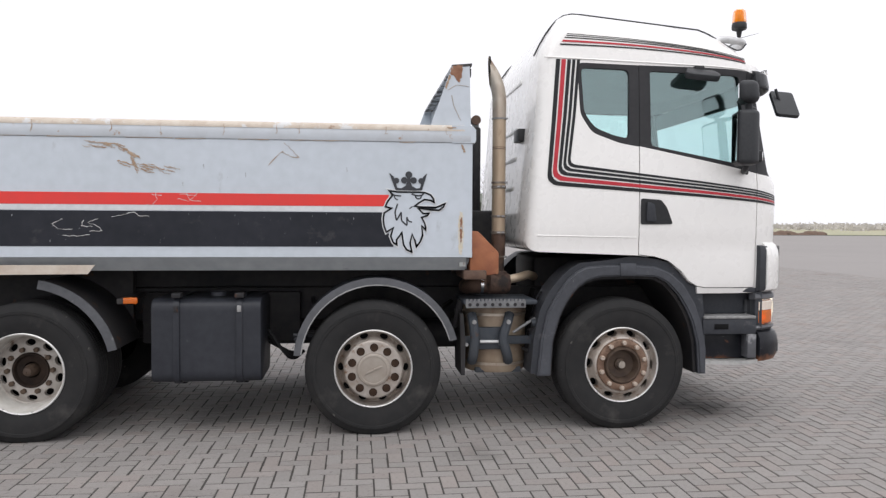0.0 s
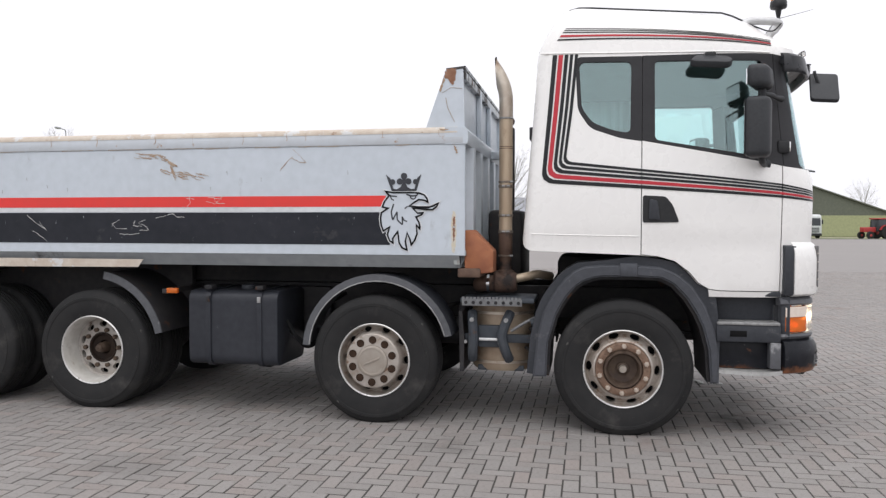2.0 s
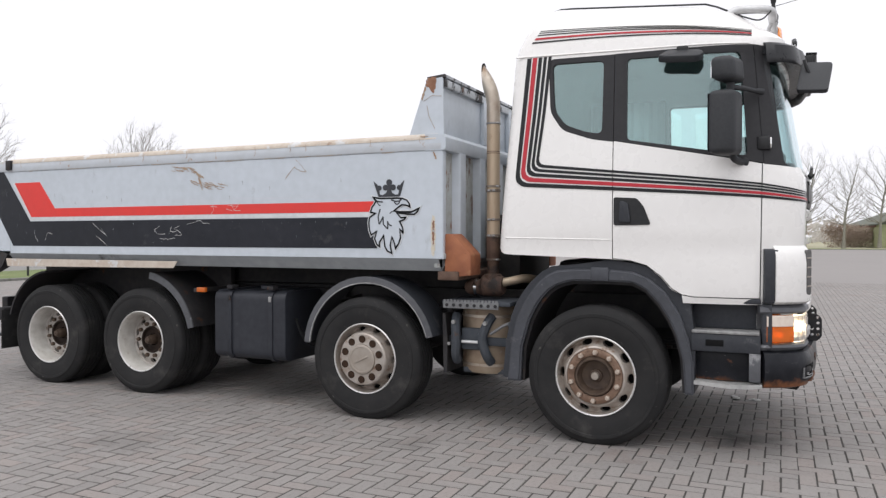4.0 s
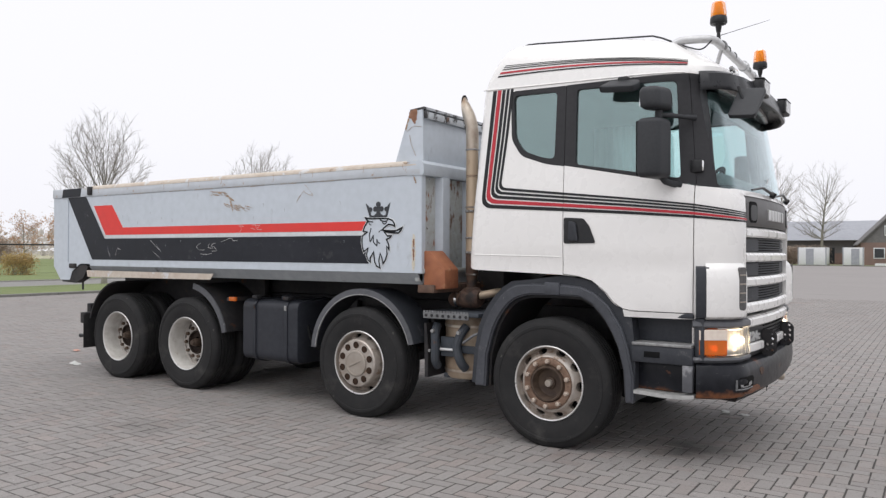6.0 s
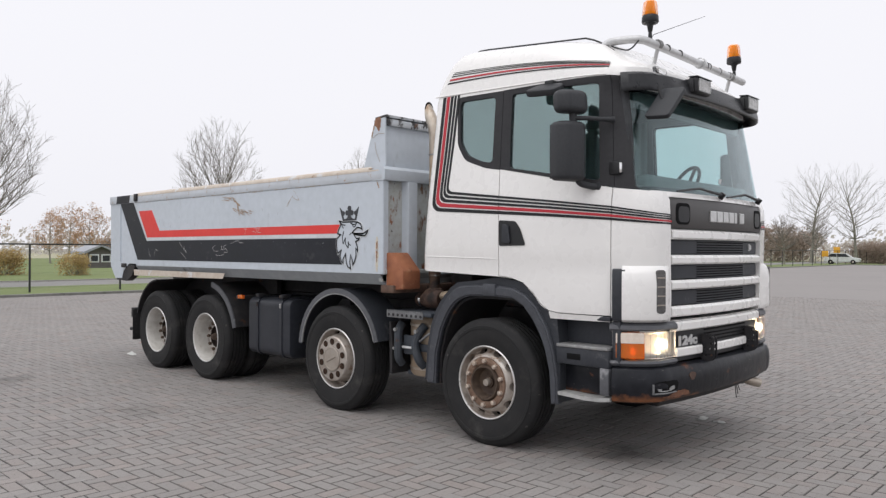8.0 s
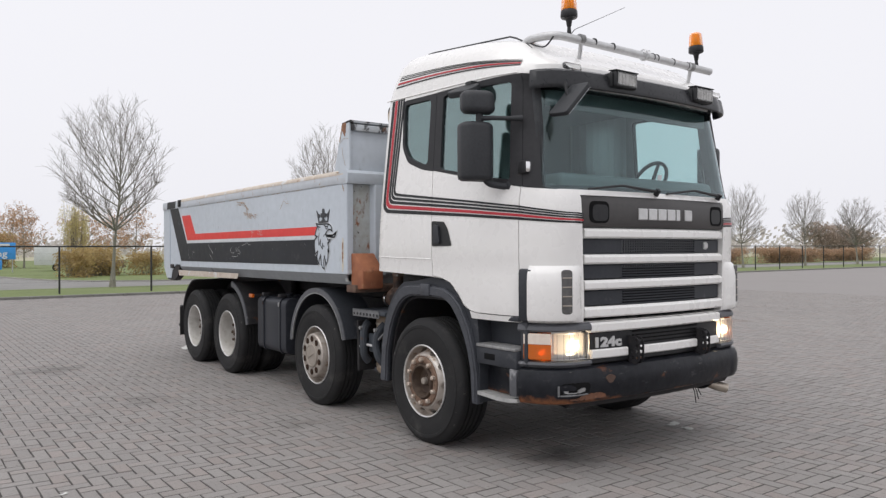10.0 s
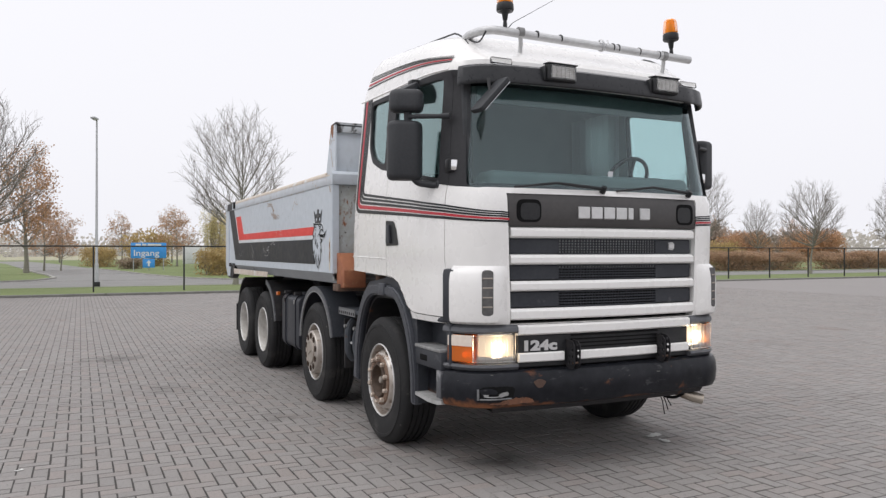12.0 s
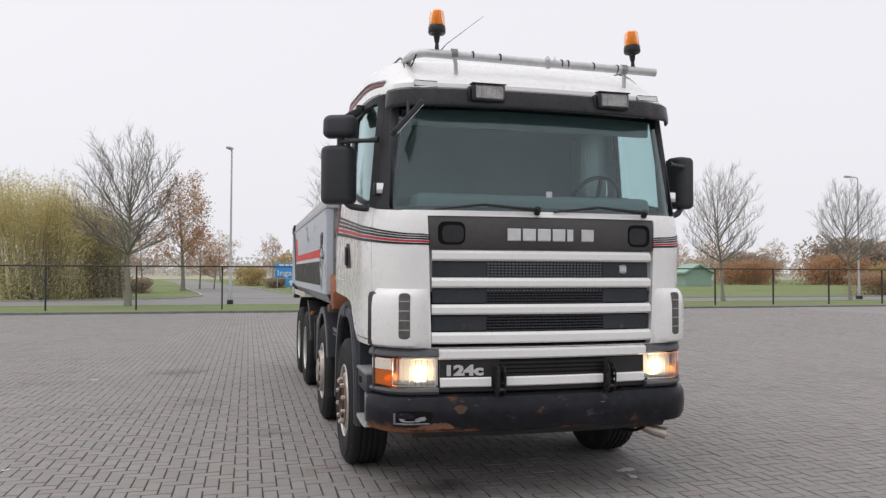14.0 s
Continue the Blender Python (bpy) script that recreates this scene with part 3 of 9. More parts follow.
# ---- the truck: cab ----
truck = thing("tipper_truck", "white four-axle tipper truck with grey-blue dump body on pavers", "truck")
YC = 0.02  # the truck's middle line
CORNER = 2.3  # how square the cab's front corners are in plan
CAB = [  # height, front, rear, half width
    (1.08, 1.440, -0.800, 1.235), (1.13, 1.452, -0.800, 1.247), (1.30, 1.455, -0.800, 1.252), (1.50, 1.455, -0.796, 1.250), (1.54, 1.455, -0.792, 1.256), (1.80, 1.460, -0.772, 1.257), (1.97, 1.455, -0.758, 1.253),
    (2.04, 1.425, -0.752, 1.250), (2.16, 1.400, -0.742, 1.244), (2.45, 1.350, -0.718, 1.226), (2.74, 1.300, -0.700, 1.206), (2.84, 1.290, -0.694, 1.198), (2.88, 1.322, -0.692, 1.197), (2.95, 1.318, -0.686, 1.190),
    (3.035, 1.282, -0.660, 1.178), (3.13, 1.215, -0.612, 1.163), (3.225, 1.125, -0.556, 1.140), (3.30, 1.03, -0.505, 1.085), (3.345, 0.88, -0.440, 1.000), (3.375, 0.70, -0.345, 0.88), (3.398, 0.48, -0.23, 0.70), (3.410, 0.25, -0.08, 0.42),
]


def cab_at(z):
    for a, b in zip(CAB, CAB[1:]):
        if z <= b[0]:
            t = max(0, (z - a[0]) / (b[0] - a[0]))
            return [lerp(p, q, t) for p, q in zip(a[1:], b[1:])]
    return list(CAB[-1][1:])


def front_x(y, xf, hw, reach=0.72, bow=0.06):
    """How far forward the plan line runs at a distance y from the middle."""
    k = 0.72 * hw
    if abs(y) <= k:
        return xf - bow * (abs(y) / k) ** 2
    t = min(1, (abs(y) - k) / (hw - k))
    return xf - reach + (reach - bow) * max(0, 1 - t ** CORNER) ** (1 / CORNER)


def side_half(x, xf, hw, reach=0.72, bow=0.06):
    """Half the width at x, on the flank."""
    k, x0 = 0.72 * hw, xf - reach
    if x <= x0:
        return hw
    t = min(1, (x - x0) / (reach - bow))
    return k + (hw - k) * max(0, 1 - t ** CORNER) ** (1 / CORNER)


def flank(x, z, out=0.0):
    """A place on the right flank of the cab."""
    zz = z
    if z > 2.95:
        zz = z + 0.09 * max(0, x + 0.43) * min(1, (z - 2.95) / 0.25)
    xf, xr, hw = cab_at(zz)
    if x > xf - 0.0605:
        h = 0.72 * hw - (x - xf + 0.06)
        return (front_x(h, xf, hw) + out, YC - h, z)
    return (x, YC - side_half(x, xf, hw) - out, z)


def cab_ring(xf, xr, hw):
    """Half of the plan line, from the front's middle round to the rear's, then mirrored."""
    half = []
    k = 0.72 * hw
    reach = min(0.72, 0.42 * (xf - xr))
    bow = reach / 12
    for i in range(7):
        y = k * i / 6
        half.append((front_x(y, xf, hw, reach, bow), y))
    for i in range(1, 15):
        a = math.pi / 2 * i / 14
        half.append((xf - reach + (reach - bow) * max(0, math.cos(a)) ** (2 / CORNER), k + (hw - k) * math.sin(a) ** (2 / CORNER)))
    r = 0.10
    for i in range(1, 13):
        half.append((lerp(xf - reach, xr + r, i / 12), hw))
    for i in range(1, 5):
        a = math.pi / 2 * i / 4
        half.append((xr + r - r * math.sin(a), hw - r + r * math.cos(a)))
    for i in range(1, 4):
        half.append((xr, (hw - r) * (1 - i / 3)))
    return half + [(x, -y) for x, y in half[-2:0:-1]]


def cab_loft(off, z0=None):
    bm = bmesh.new()
    rings = []
    levels = [v for v in CAB if z0 is None or v[0] > z0]
    if z0 is not None:
        levels = [(z0, *cab_at(z0))] + levels
    fine = []
    for a, b in zip(levels, levels[1:]):
        k = max(1, round((b[0] - a[0]) / 0.09))
        fine += [tuple(lerp(p, q, i / k) for p, q in zip(a, b)) for i in range(k)]
    for z, xf, xr, hw in fine + [levels[-1]]:
        ring = []
        for x, y in cab_ring(xf - off, xr + off, hw - off):
            zz = z
            if z > 2.95:
                zz = z - 0.09 * max(0, x + 0.43) * min(1, (z - 2.95) / 0.25) - off * min(1, (z - 2.95) / 0.2)
            ring.append(bm.verts.new((x, y + YC, zz)))
        rings.append(ring)
    n = len(rings[0])
    for a, b in zip(rings, rings[1:]):
        for k in range(n):
            bm.faces.new((a[k], a[(k + 1) % n], b[(k + 1) % n], b[k]))
    bm.faces.new(rings[0][::-1]), bm.faces.new(rings[-1])
    bmesh.ops.recalc_face_normals(bm, faces=bm.faces)
    return flat_mesh(bm)


def hollow(off_out, z_out, off_in, z_in):
    """A closed skin between two lofts of the cab."""
    bm = bmesh.new()
    bm.from_mesh(cab_loft(off_out, z_out))
    inner = bmesh.new()
    inner.from_mesh(cab_loft(off_in, z_in))
    bmesh.ops.reverse_faces(inner, faces=inner.faces)
    return flat_mesh(join(bm, inner))


def both(poly, y0, y1):
    """The same prism through the right flank and the left one."""
    bm = prism(poly, "y", YC - y1, YC - y0)
    return flat_mesh(join(bm, prism(poly, "y", YC + y0, YC + y1)))


def one(poly, y0, y1, left=False):
    return flat_mesh(prism(poly, "y", YC + y0, YC + y1) if left else prism(poly, "y", YC - y1, YC - y0))


def across(poly, x0, x1):
    return flat_mesh(prism([(y + YC, z) for y, z in poly], "x", x0, x1))


DOOR = [(0.112, 1.395), (0.24, 1.380), (0.355, 1.347), (0.46, 1.268), (0.53, 1.185), (0.60, 1.142), (0.68, 1.13), (1.108, 1.127), (1.118, 2.056), (0.112, 2.256)]
DOOR_FRAME = [(0.112, 2.261), (1.130, 2.060), (1.055, 2.893), (0.112, 2.902)]
DOOR_GLASS = rounded([(0.205, 2.262), (1.025, 2.112), (0.975, 2.845), (0.200, 2.860)], 0.035)
REAR_FRAME = rounded([(-0.395, 2.912), (0.106, 2.902), (0.108, 2.900), (0.108, 2.254), (0.106, 2.2525), (-0.05, 2.278), (-0.277, 2.358), (-0.372, 2.50)], 0.05)
REAR_GLASS = rounded([(-0.365, 2.873), (0.030, 2.864), (0.024, 2.314), (-0.10, 2.338), (-0.258, 2.40), (-0.342, 2.515)], 0.05)
PILLAR = [(1.1335, 2.056), (1.330, 2.035), (1.262, 2.860), (1.0585, 2.893)]
SCREEN = rounded([(-1.112, 2.035), (1.112, 2.035), (1.055, 2.80), (-1.055, 2.80)], 0.05)
GRILLE_HOLE = [(-0.835, 1.085), (0.835, 1.085), (0.865, 1.995), (-0.865, 1.995)]
ARCH_CUT = [(-1.0, 0.9), (-1.0, 1.505), (-0.797, 1.505), (-0.788, 1.462), (-0.770, 1.436), (-0.740, 1.420), (-0.700, 1.415), (0.09, 1.388), (0.24, 1.373), (0.355, 1.340), (0.455, 1.261), (0.525, 1.178), (0.60, 1.135), (0.63, 0.9)]

shell = hollow(0.0, None, 0.042, 1.46)
shell = boolean(shell, flat_mesh(prism(ARCH_CUT, "y", -2, 2)), "DIFFERENCE")
shell_all = shell.copy()
for poly, gap in ((DOOR, 0.007), (DOOR_FRAME, 0.003), (REAR_FRAME, 0.001), (PILLAR, 0.003)):
    shell = boolean(shell, both(grown(poly, gap), 0.90, 1.6), "DIFFERENCE")
shell = boolean(shell, across(SCREEN, 0.9, 1.8), "DIFFERENCE")
shell = boolean(shell, across(GRILLE_HOLE, 1.2, 1.8), "DIFFERENCE")
cab = part("cab_shell", smoothed(shell, 30), M_WHITE, truck, "white painted steel cab shell with striped flanks")

lining = hollow(0.0455, 1.47, 0.055, 1.49)
for poly in (DOOR_GLASS, REAR_GLASS):
    lining = boolean(lining, both(grown(poly, 0.01), 0.90, 1.6), "DIFFERENCE")
lining = boolean(lining, across(grown(SCREEN, 0.04), 0.9, 1.8), "DIFFERENCE")
part("cab_lining", smoothed(lining), M_LINING, truck, "grey cloth lining inside the cab")

pane_shell = hollow(0.016, 1.6, 0.021, 1.61)
for left in (False, True):
    door = part("cab_door", smoothed(boolean(shell_all.copy(), one(DOOR, 0.90, 1.6, left), "INTERSECT"), 30), M_WHITE, truck, "white cab door")
    frame_me = boolean(boolean(shell_all.copy(), one(DOOR_FRAME, 0.90, 1.6, left), "INTERSECT"), one(DOOR_GLASS, 0.9, 1.6, left), "DIFFERENCE")
    part("window_frame", smoothed(frame_me), M_TRIM, door, "black window frame")
    part("window_glass", smoothed(boolean(pane_shell.copy(), one(grown(DOOR_GLASS, 0.004), 0.9, 1.6, left), "INTERSECT")), M_DOORGLASS, door, "tinted door glass")
    frame_me = boolean(boolean(shell_all.copy(), one(REAR_FRAME, 0.90, 1.6, left), "INTERSECT"), one(REAR_GLASS, 0.9, 1.6, left), "DIFFERENCE")
    qw = part("quarter_window", smoothed(frame_me), M_TRIM, truck, "rounded rear side window in a black frame")
    part("window_glass", smoothed(boolean(pane_shell.copy(), one(grown(REAR_GLASS, 0.004), 0.9, 1.6, left), "INTERSECT")), M_DOORGLASS, qw, "tinted side glass")
    part("front_pillar", smoothed(boolean(boolean(shell_all.copy(), one(PILLAR, 0.90, 1.6, left), "INTERSECT"), across(SCREEN, 0.9, 1.8), "DIFFERENCE")), M_TRIM, truck, "black windscreen pillar")
    # recessed handle in a dark bowl, hinge mark and lower crease
    s = 1 if left else -1

    def fy(x, z, out):
        p = flank(x, z, out)
        return 2 * YC - p[1] if left else p[1]
    y = fy(0.25, 1.73, 0)
    cup = prism(rounded([(0.118, 1.635), (0.385, 1.638), (0.335, 1.770), (0.285, 1.832), (0.118, 1.842)], 0.02), "y", y - 0.004 * (-s), y + s * 0.006)
    cupo = part("handle_bowl", cup, M_BLACKTRIM, door, "black recessed door handle bowl")
    lever = prism(rounded([(0.16, 1.66), (0.245, 1.655), (0.225, 1.80), (0.165, 1.815)], 0.02), "y", y + s * 0.006, y + s * 0.026, 0.004)
    part("door_handle", lever, M_PLASTIC, door, "dark door handle")
ws = part("windscreen", smoothed(boolean(pane_shell.copy(), across(grown(SCREEN, 0.006), 0.9, 1.8), "INTERSECT")), M_SCREEN, truck, "green-tinted windscreen")
seal = boolean(boolean(hollow(0.0225, 1.6, 0.034, 1.62), across(grown(SCREEN, 0.035), 0.9, 1.8), "INTERSECT"), across(grown(SCREEN, -0.03), 0.9, 1.8), "DIFFERENCE")
part("screen_seal", smoothed(seal), M_VISOR, ws, "black edge band of the windscreen")

# stripes down the rear edge of the cab, round the corner and along the doors
def bend(pts, r, n=7):
    """A line with its corners rounded."""
    out = [Vector(pts[0])]
    for a, p, b in zip(pts, pts[1:], pts[2:]):
        a, p, b = Vector(a), Vector(p), Vector(b)
        s, e = p + (a - p).normalized() * min(r, (a - p).length / 2), p + (b - p).normalized() * min(r, (b - p).length / 2)
        out += [(1 - t) ** 2 * s + 2 * t * (1 - t) * p + t * t * e for t in (j / n for j in range(n + 1))]
    return out + [Vector(pts[-1])]


def dense(pts, step=0.06):
    out = []
    for a, b in zip(pts, pts[1:]):
        k = max(1, int((b - a).length / step))
        out += [a.lerp(b, i / k) for i in range(k)]
    return out + [pts[-1]]


def swept_line(f):
    line = bend([(lerp(-0.566, -0.366, f), 2.935), (lerp(-0.600, -0.405, f), 2.50), (lerp(-0.648, -0.455, f), lerp(1.942, 2.112, f)), (0.10, lerp(1.893, 2.047, f))], lerp(0.09, 0.05, f))
    line += [Vector(p) for p in ((0.62, lerp(1.858, 1.988, f)), (1.115, lerp(1.820, 1.926, f)), (1.30, lerp(1.802, 1.893, f)), (1.398, lerp(1.793, 1.872, f)), (1.452, lerp(1.790, 1.866, f)))]
    ds = dense(line, 0.01)
    body_line = [p for p in ds if p.x < 1.18 or p.y > 2.2]
    k = 120
    out = [body_line[int(i * (len(body_line) - 1) / k)] for i in range(k + 1)]
    last = out[-1]
    nose = [last] + [Vector(p) for p in ((1.30, lerp(1.802, 1.893, f)), (1.398, lerp(1.793, 1.872, f)), (1.452, lerp(1.790, 1.866, f)))]
    xs = [0.74 + 0.6595 * math.sin(a) for a in np.linspace(math.asin((last.x - 0.74) / 0.6595), math.pi / 2, 36)[1:]] + list(np.linspace(1.3995, 1.452, 8)[1:])
    for x in xs:
        for p, q in zip(nose, nose[1:]):
            if p.x <= x <= q.x:
                out.append(p.lerp(q, (x - p.x) / (q.x - p.x)))
                break
    return out


def roof_line(f):
    a, b = Vector((lerp(-0.535, -0.465, f), lerp(3.050, 3.150, f))), Vector((1.045, lerp(2.957, 3.006, f)))
    return [a.lerp(b, i / 40) + Vector((0, 0.025 * math.sin(math.pi * i / 40))) for i in range(41)]


def ribbon(lo, hi, left, out=0.004):
    bm = bmesh.new()
    rows = []
    for a, b in zip(lo, hi):
        row = []
        for t in (0, 0.5, 1):
            p = a.lerp(b, t)
            for o in (out, -0.004):
                q = flank(p.x, p.y, o)
                row.append((q[0], 2 * YC - q[1] if left else q[1], q[2]))
        rows.append([bm.verts.new(v) for v in row])
    for r, s in zip(rows, rows[1:]):
        bm.faces.new((r[0], r[2], s[2], s[0])), bm.faces.new((r[2], r[4], s[4], s[2]))
        bm.faces.new((r[0], s[0], s[1], r[1])), bm.faces.new((r[4], r[5], s[5], s[4]))
    bmesh.ops.recalc_face_normals(bm, faces=bm.faces)
    return bm


for left in (False, True):
    for f0, f1, red in ((0.0, 0.17, 0), (0.225, 0.40, 1), (0.46, 0.60, 0), (0.665, 0.785, 0), (0.85, 0.97, 0)):
        part("cab_stripe", ribbon(swept_line(f0), swept_line(f1), left), M_CABRED if red else M_CABBLACK, cab, "red stripe" if red else "black stripe")
    for f0, f1, red in ((0.0, 0.12, 0), (0.27, 0.43, 1), (0.60, 0.67, 0), (0.78, 0.83, 0), (0.93, 0.965, 0)):
        part("roof_stripe", ribbon(roof_line(f0), roof_line(f1), left), M_CABRED if red else M_CABBLACK, cab, "red stripe" if red else "black stripe")

# roof seam moulding and rear ribs
for left in (False, True):
    pts = []
    for x in np.linspace(-0.66, 1.03, 24):
        p = flank(x, lerp(2.950, 2.905, (x + 0.66) / 1.69), 0.002)
        pts.append((p[0], 2 * YC - p[1] if left else p[1], p[2]))
    part("roof_seam", tube(pts, 0.006, 6), M_WHITE, cab)
for left in (False, True):
    pts = []
    for x in np.linspace(-0.72, 0.09, 14):
        p = flank(x, 1.545 - 0.018 * (x + 0.72), -0.001)
        pts.append((p[0], 2 * YC - p[1] if left else p[1], p[2]))
    part("lower_crease", tube(pts, 0.005, 6), M_WHITE, cab)
for z in (1.94, 2.20, 2.46, 2.87):
    part("rear_rib", box(cab_at(z)[1] - 0.012, cab_at(z)[1] + 0.02, -0.50, 0.54, z - 0.02, z + 0.02, 0.010), M_WHITE, cab)
part("rear_vent", box(-0.775, -0.70, -0.77, -0.57, 2.330, 2.435, 0.006), M_BLACKTRIM, cab, "small black vent")
for s in (-1, 1):
    pts = [(x, YC + s * 0.93, z) for x, z in ((-0.684, 3.01), (-0.640, 3.10), (-0.598, 3.175), (-0.550, 3.245), (-0.503, 3.302), (-0.44, 3.345), (-0.37, 3.362))]
    pts += [(x, YC + s * 0.93, 3.372 - 0.09 * (x + 0.43)) for x in np.linspace(-0.28, 0.72, 12)]
    pts += [(0.80, YC + s * 0.935, 3.238), (0.90, YC + s * 0.94, 3.185), (0.99, YC + s * 0.95, 3.115)]
    part("roof_gutter", tube(pts, 0.007, 8), M_BLACKTRIM, cab, "thin black raised roof gutter")


# ---- inside of the cab ----
dash = bmesh.new()
box(0.88, 1.22, YC - 0.98, YC + 0.98, 1.55, 2.09, 0.05, 3, dash)
box(0.78, 1.0, YC - 0.25, YC + 0.55, 1.60, 2.12, 0.05, 3, dash)
box(1.02, 1.27, YC - 0.92, YC + 0.92, 1.90, 2.17, 0.05, 3, dash)
part("dashboard", dash, M_DASH, truck, "grey-green dashboard")
binn = box(0.84, 1.06, 0.34, 0.92, 1.98, 2.20, 0.05, 3)
part("instrument_hood", binn, M_SEAT, truck, "black instrument hood")
ring = [(0.205 * math.cos(a), 0.205 * math.sin(a), 0) for a in np.linspace(0, 2 * math.pi, 33)]
wheel_m = pose(0.76, 0.72, 2.20, 0, -58, 0)
stw = tube(ring, 0.017, 8)
for a in (0, 2.1, 4.2):
    tube([(0, 0, -0.03), (0.20 * math.cos(a), 0.20 * math.sin(a), 0)], 0.016, 6, stw)
part("steering_wheel", stw, M_BLACKTRIM, truck, "black steering wheel", m=wheel_m)
for s in (-1, 1):
    part("pillar_trim", tube([(1.20, YC + s * 1.075, 2.02), (1.165, YC + s * 1.06, 2.45), (1.11, YC + s * 1.035, 2.83)], 0.042, 10), M_SEAT, truck, "dark inner pillar trim")
for yy in (0.62, -0.62):
    st = bmesh.new()
    box(-0.02, 0.50, yy - 0.26, yy + 0.26, 1.52, 1.76, 0.06, 3, st)
    moved(box(-0.10, 0.06, yy - 0.25, yy + 0.25, 1.70, 2.26, 0.06, 3, st), Matrix.Identity(4))
    part("cab_seat", st, M_SEAT, truck, "dark cloth driver seat")
part("bunk", box(-0.68, -0.18, -1.1, 1.14, 1.50, 1.85, 0.06, 3), M_BUNK, truck)


def curtain(x0, x1, y, z0, z1, waves):
    bm = bmesh.new()
    n = 36
    rows = []
    for i in range(n + 1):
        x = lerp(x0, x1, i / n)
        w = 0.018 * math.sin(waves * 2 * math.pi * i / n) + 0.006 * math.sin(5.3 * i)
        rows.append([bm.verts.new((x, y + w * k, z)) for z, k in ((z0, 1.3), (lerp(z0, z1, 0.5), 1.0), (z1, 0.7))])
    for a, b in zip(rows, rows[1:]):
        for j in range(2):
            bm.faces.new((a[j], a[j + 1], b[j + 1], b[j]))
    bmesh.ops.solidify(bm, geom=bm.faces[:], thickness=0.003)
    return bm


part("curtain", curtain(-0.60, 0.16, YC + 1.10, 2.00, 2.93, 8), M_CURTAIN, truck, "pale thin pleated side curtain")
part("sunblind", box(1.13, 1.16, -0.95, 0.98, 2.66, 2.82, 0.01), M_DASH, truck)
part("windscreen_sticker", moved(box(-0.002, 0.002, -0.022, 0.022, -0.022, 0.022), pose(1.386, 0.055, 2.165, 0, 9, 0)), M_PALESTRIPE, ws, "small pale sticker")

# ---- front of the cab ----
def plan_line(xf=1.455, hw=1.252, x_end=0.66):
    """The plan line of the nose, from the right flank round the front to the left flank, with outward normals."""
    half = [(x, hw) for x in np.linspace(x_end, xf - 0.72, 10)][:-1] if x_end < xf - 0.72 else []
    half += [(x, side_half(x, xf, hw)) for x in (xf - 0.72 + 0.66 * np.sin(np.linspace(0, math.pi / 2, 40)))]
    k = 0.72 * hw
    half += [(front_x(y, xf, hw), y) for y in np.linspace(k, 0, 30)[1:]]
    line = [Vector((x, YC - y)) for x, y in half] + [Vector((x, YC + y)) for x, y in half[-2::-1]]
    return line


NOSE = plan_line()


def nose_cut(a, b, line=None):
    NOSE_LINE = line or NOSE
    """A stretch of the nose's plan line; each end given as ('x', value, side) or ('y', value)."""
    def index(e):
        if e[0] == "y":
            return min((abs(p.y - e[1]) + (5 if p.x < 1.12 else 0), i) for i, p in enumerate(NOSE_LINE))[1]
        return min((abs(p.x - e[1]) + (9 if (p.y > YC) != (e[2] > 0) else 0), i) for i, p in enumerate(NOSE_LINE))[1]
    i, j = index(a), index(b)
    pts = [NOSE_LINE[k].copy() for k in range(i, j + 1)]
    if a[0] == "y":
        pts[0] = Vector((pts[0].x, a[1]))
    if b[0] == "y":
        pts[-1] = Vector((pts[-1].x, b[1]))
    return pts


def nose_band(a, b, section, taper=None, line=None):
    """A closed section of (outwards, z), carried along a stretch of the nose; taper(u) scales what stands out, u from 0 to 1 along it."""
    pts = nose_cut(a, b, line)
    run = [0.0]
    for p, q in zip(pts, pts[1:]):
        run.append(run[-1] + (q - p).length)
    bm = bmesh.new()
    rows = []
    for i, p in enumerate(pts):
        d = (pts[min(i + 1, len(pts) - 1)] - pts[max(i - 1, 0)]).normalized()
        n = Vector((d.y, -d.x))
        k = taper(run[i] / run[-1]) if taper else 1.0
        rows.append([bm.verts.new((p.x + n.x * (o * k if o > 0 else o), p.y + n.y * (o * k if o > 0 else o), z)) for o, z in section])
    m = len(section)
    for r, s in zip(rows, rows[1:]):
        for k in range(m):
            bm.faces.new((r[k], r[(k + 1) % m], s[(k + 1) % m], s[k]))
    bm.faces.new(rows[0][::-1]), bm.faces.new(rows[-1])
    bmesh.ops.recalc_face_normals(bm, faces=bm.faces)
    return bm


def nose_plate(poly, out, deep=0.02):
    """A flat shape of (y, z), laid on the nose's curve."""
    def spot(y, z, o):
        i = min((abs(p.y - y) + (5 if p.x < 1.12 else 0), k) for k, p in enumerate(NOSE))[1]
        i = min(max(i, 1), len(NOSE) - 2)
        a, b = (NOSE[i], NOSE[i + 1]) if NOSE[i].y <= y else (NOSE[i - 1], NOSE[i])
        p = a.lerp(b, (y - a.y) / (b.y - a.y) if b.y != a.y else 0)
        d = (NOSE[i + 1] - NOSE[i - 1]).normalized()
        return (p.x + d.y * o, p.y - d.x * o, z)
    bm = bmesh.new()
    k = len(poly)
    hi = [bm.verts.new(spot(y, z, out)) for y, z in poly]
    lo = [bm.verts.new(spot(y, z, out - deep)) for y, z in poly]
    c = bm.verts.new(spot(sum(p[0] for p in poly) / k, sum(p[1] for p in poly) / k, out))
    for i in range(k):
        j = (i + 1) % k
        bm.faces.new((hi[i], hi[j], c)), bm.faces.new((lo[i], lo[j], hi[j], hi[i]))
    bmesh.ops.recalc_face_normals(bm, faces=bm.faces)
    return bm


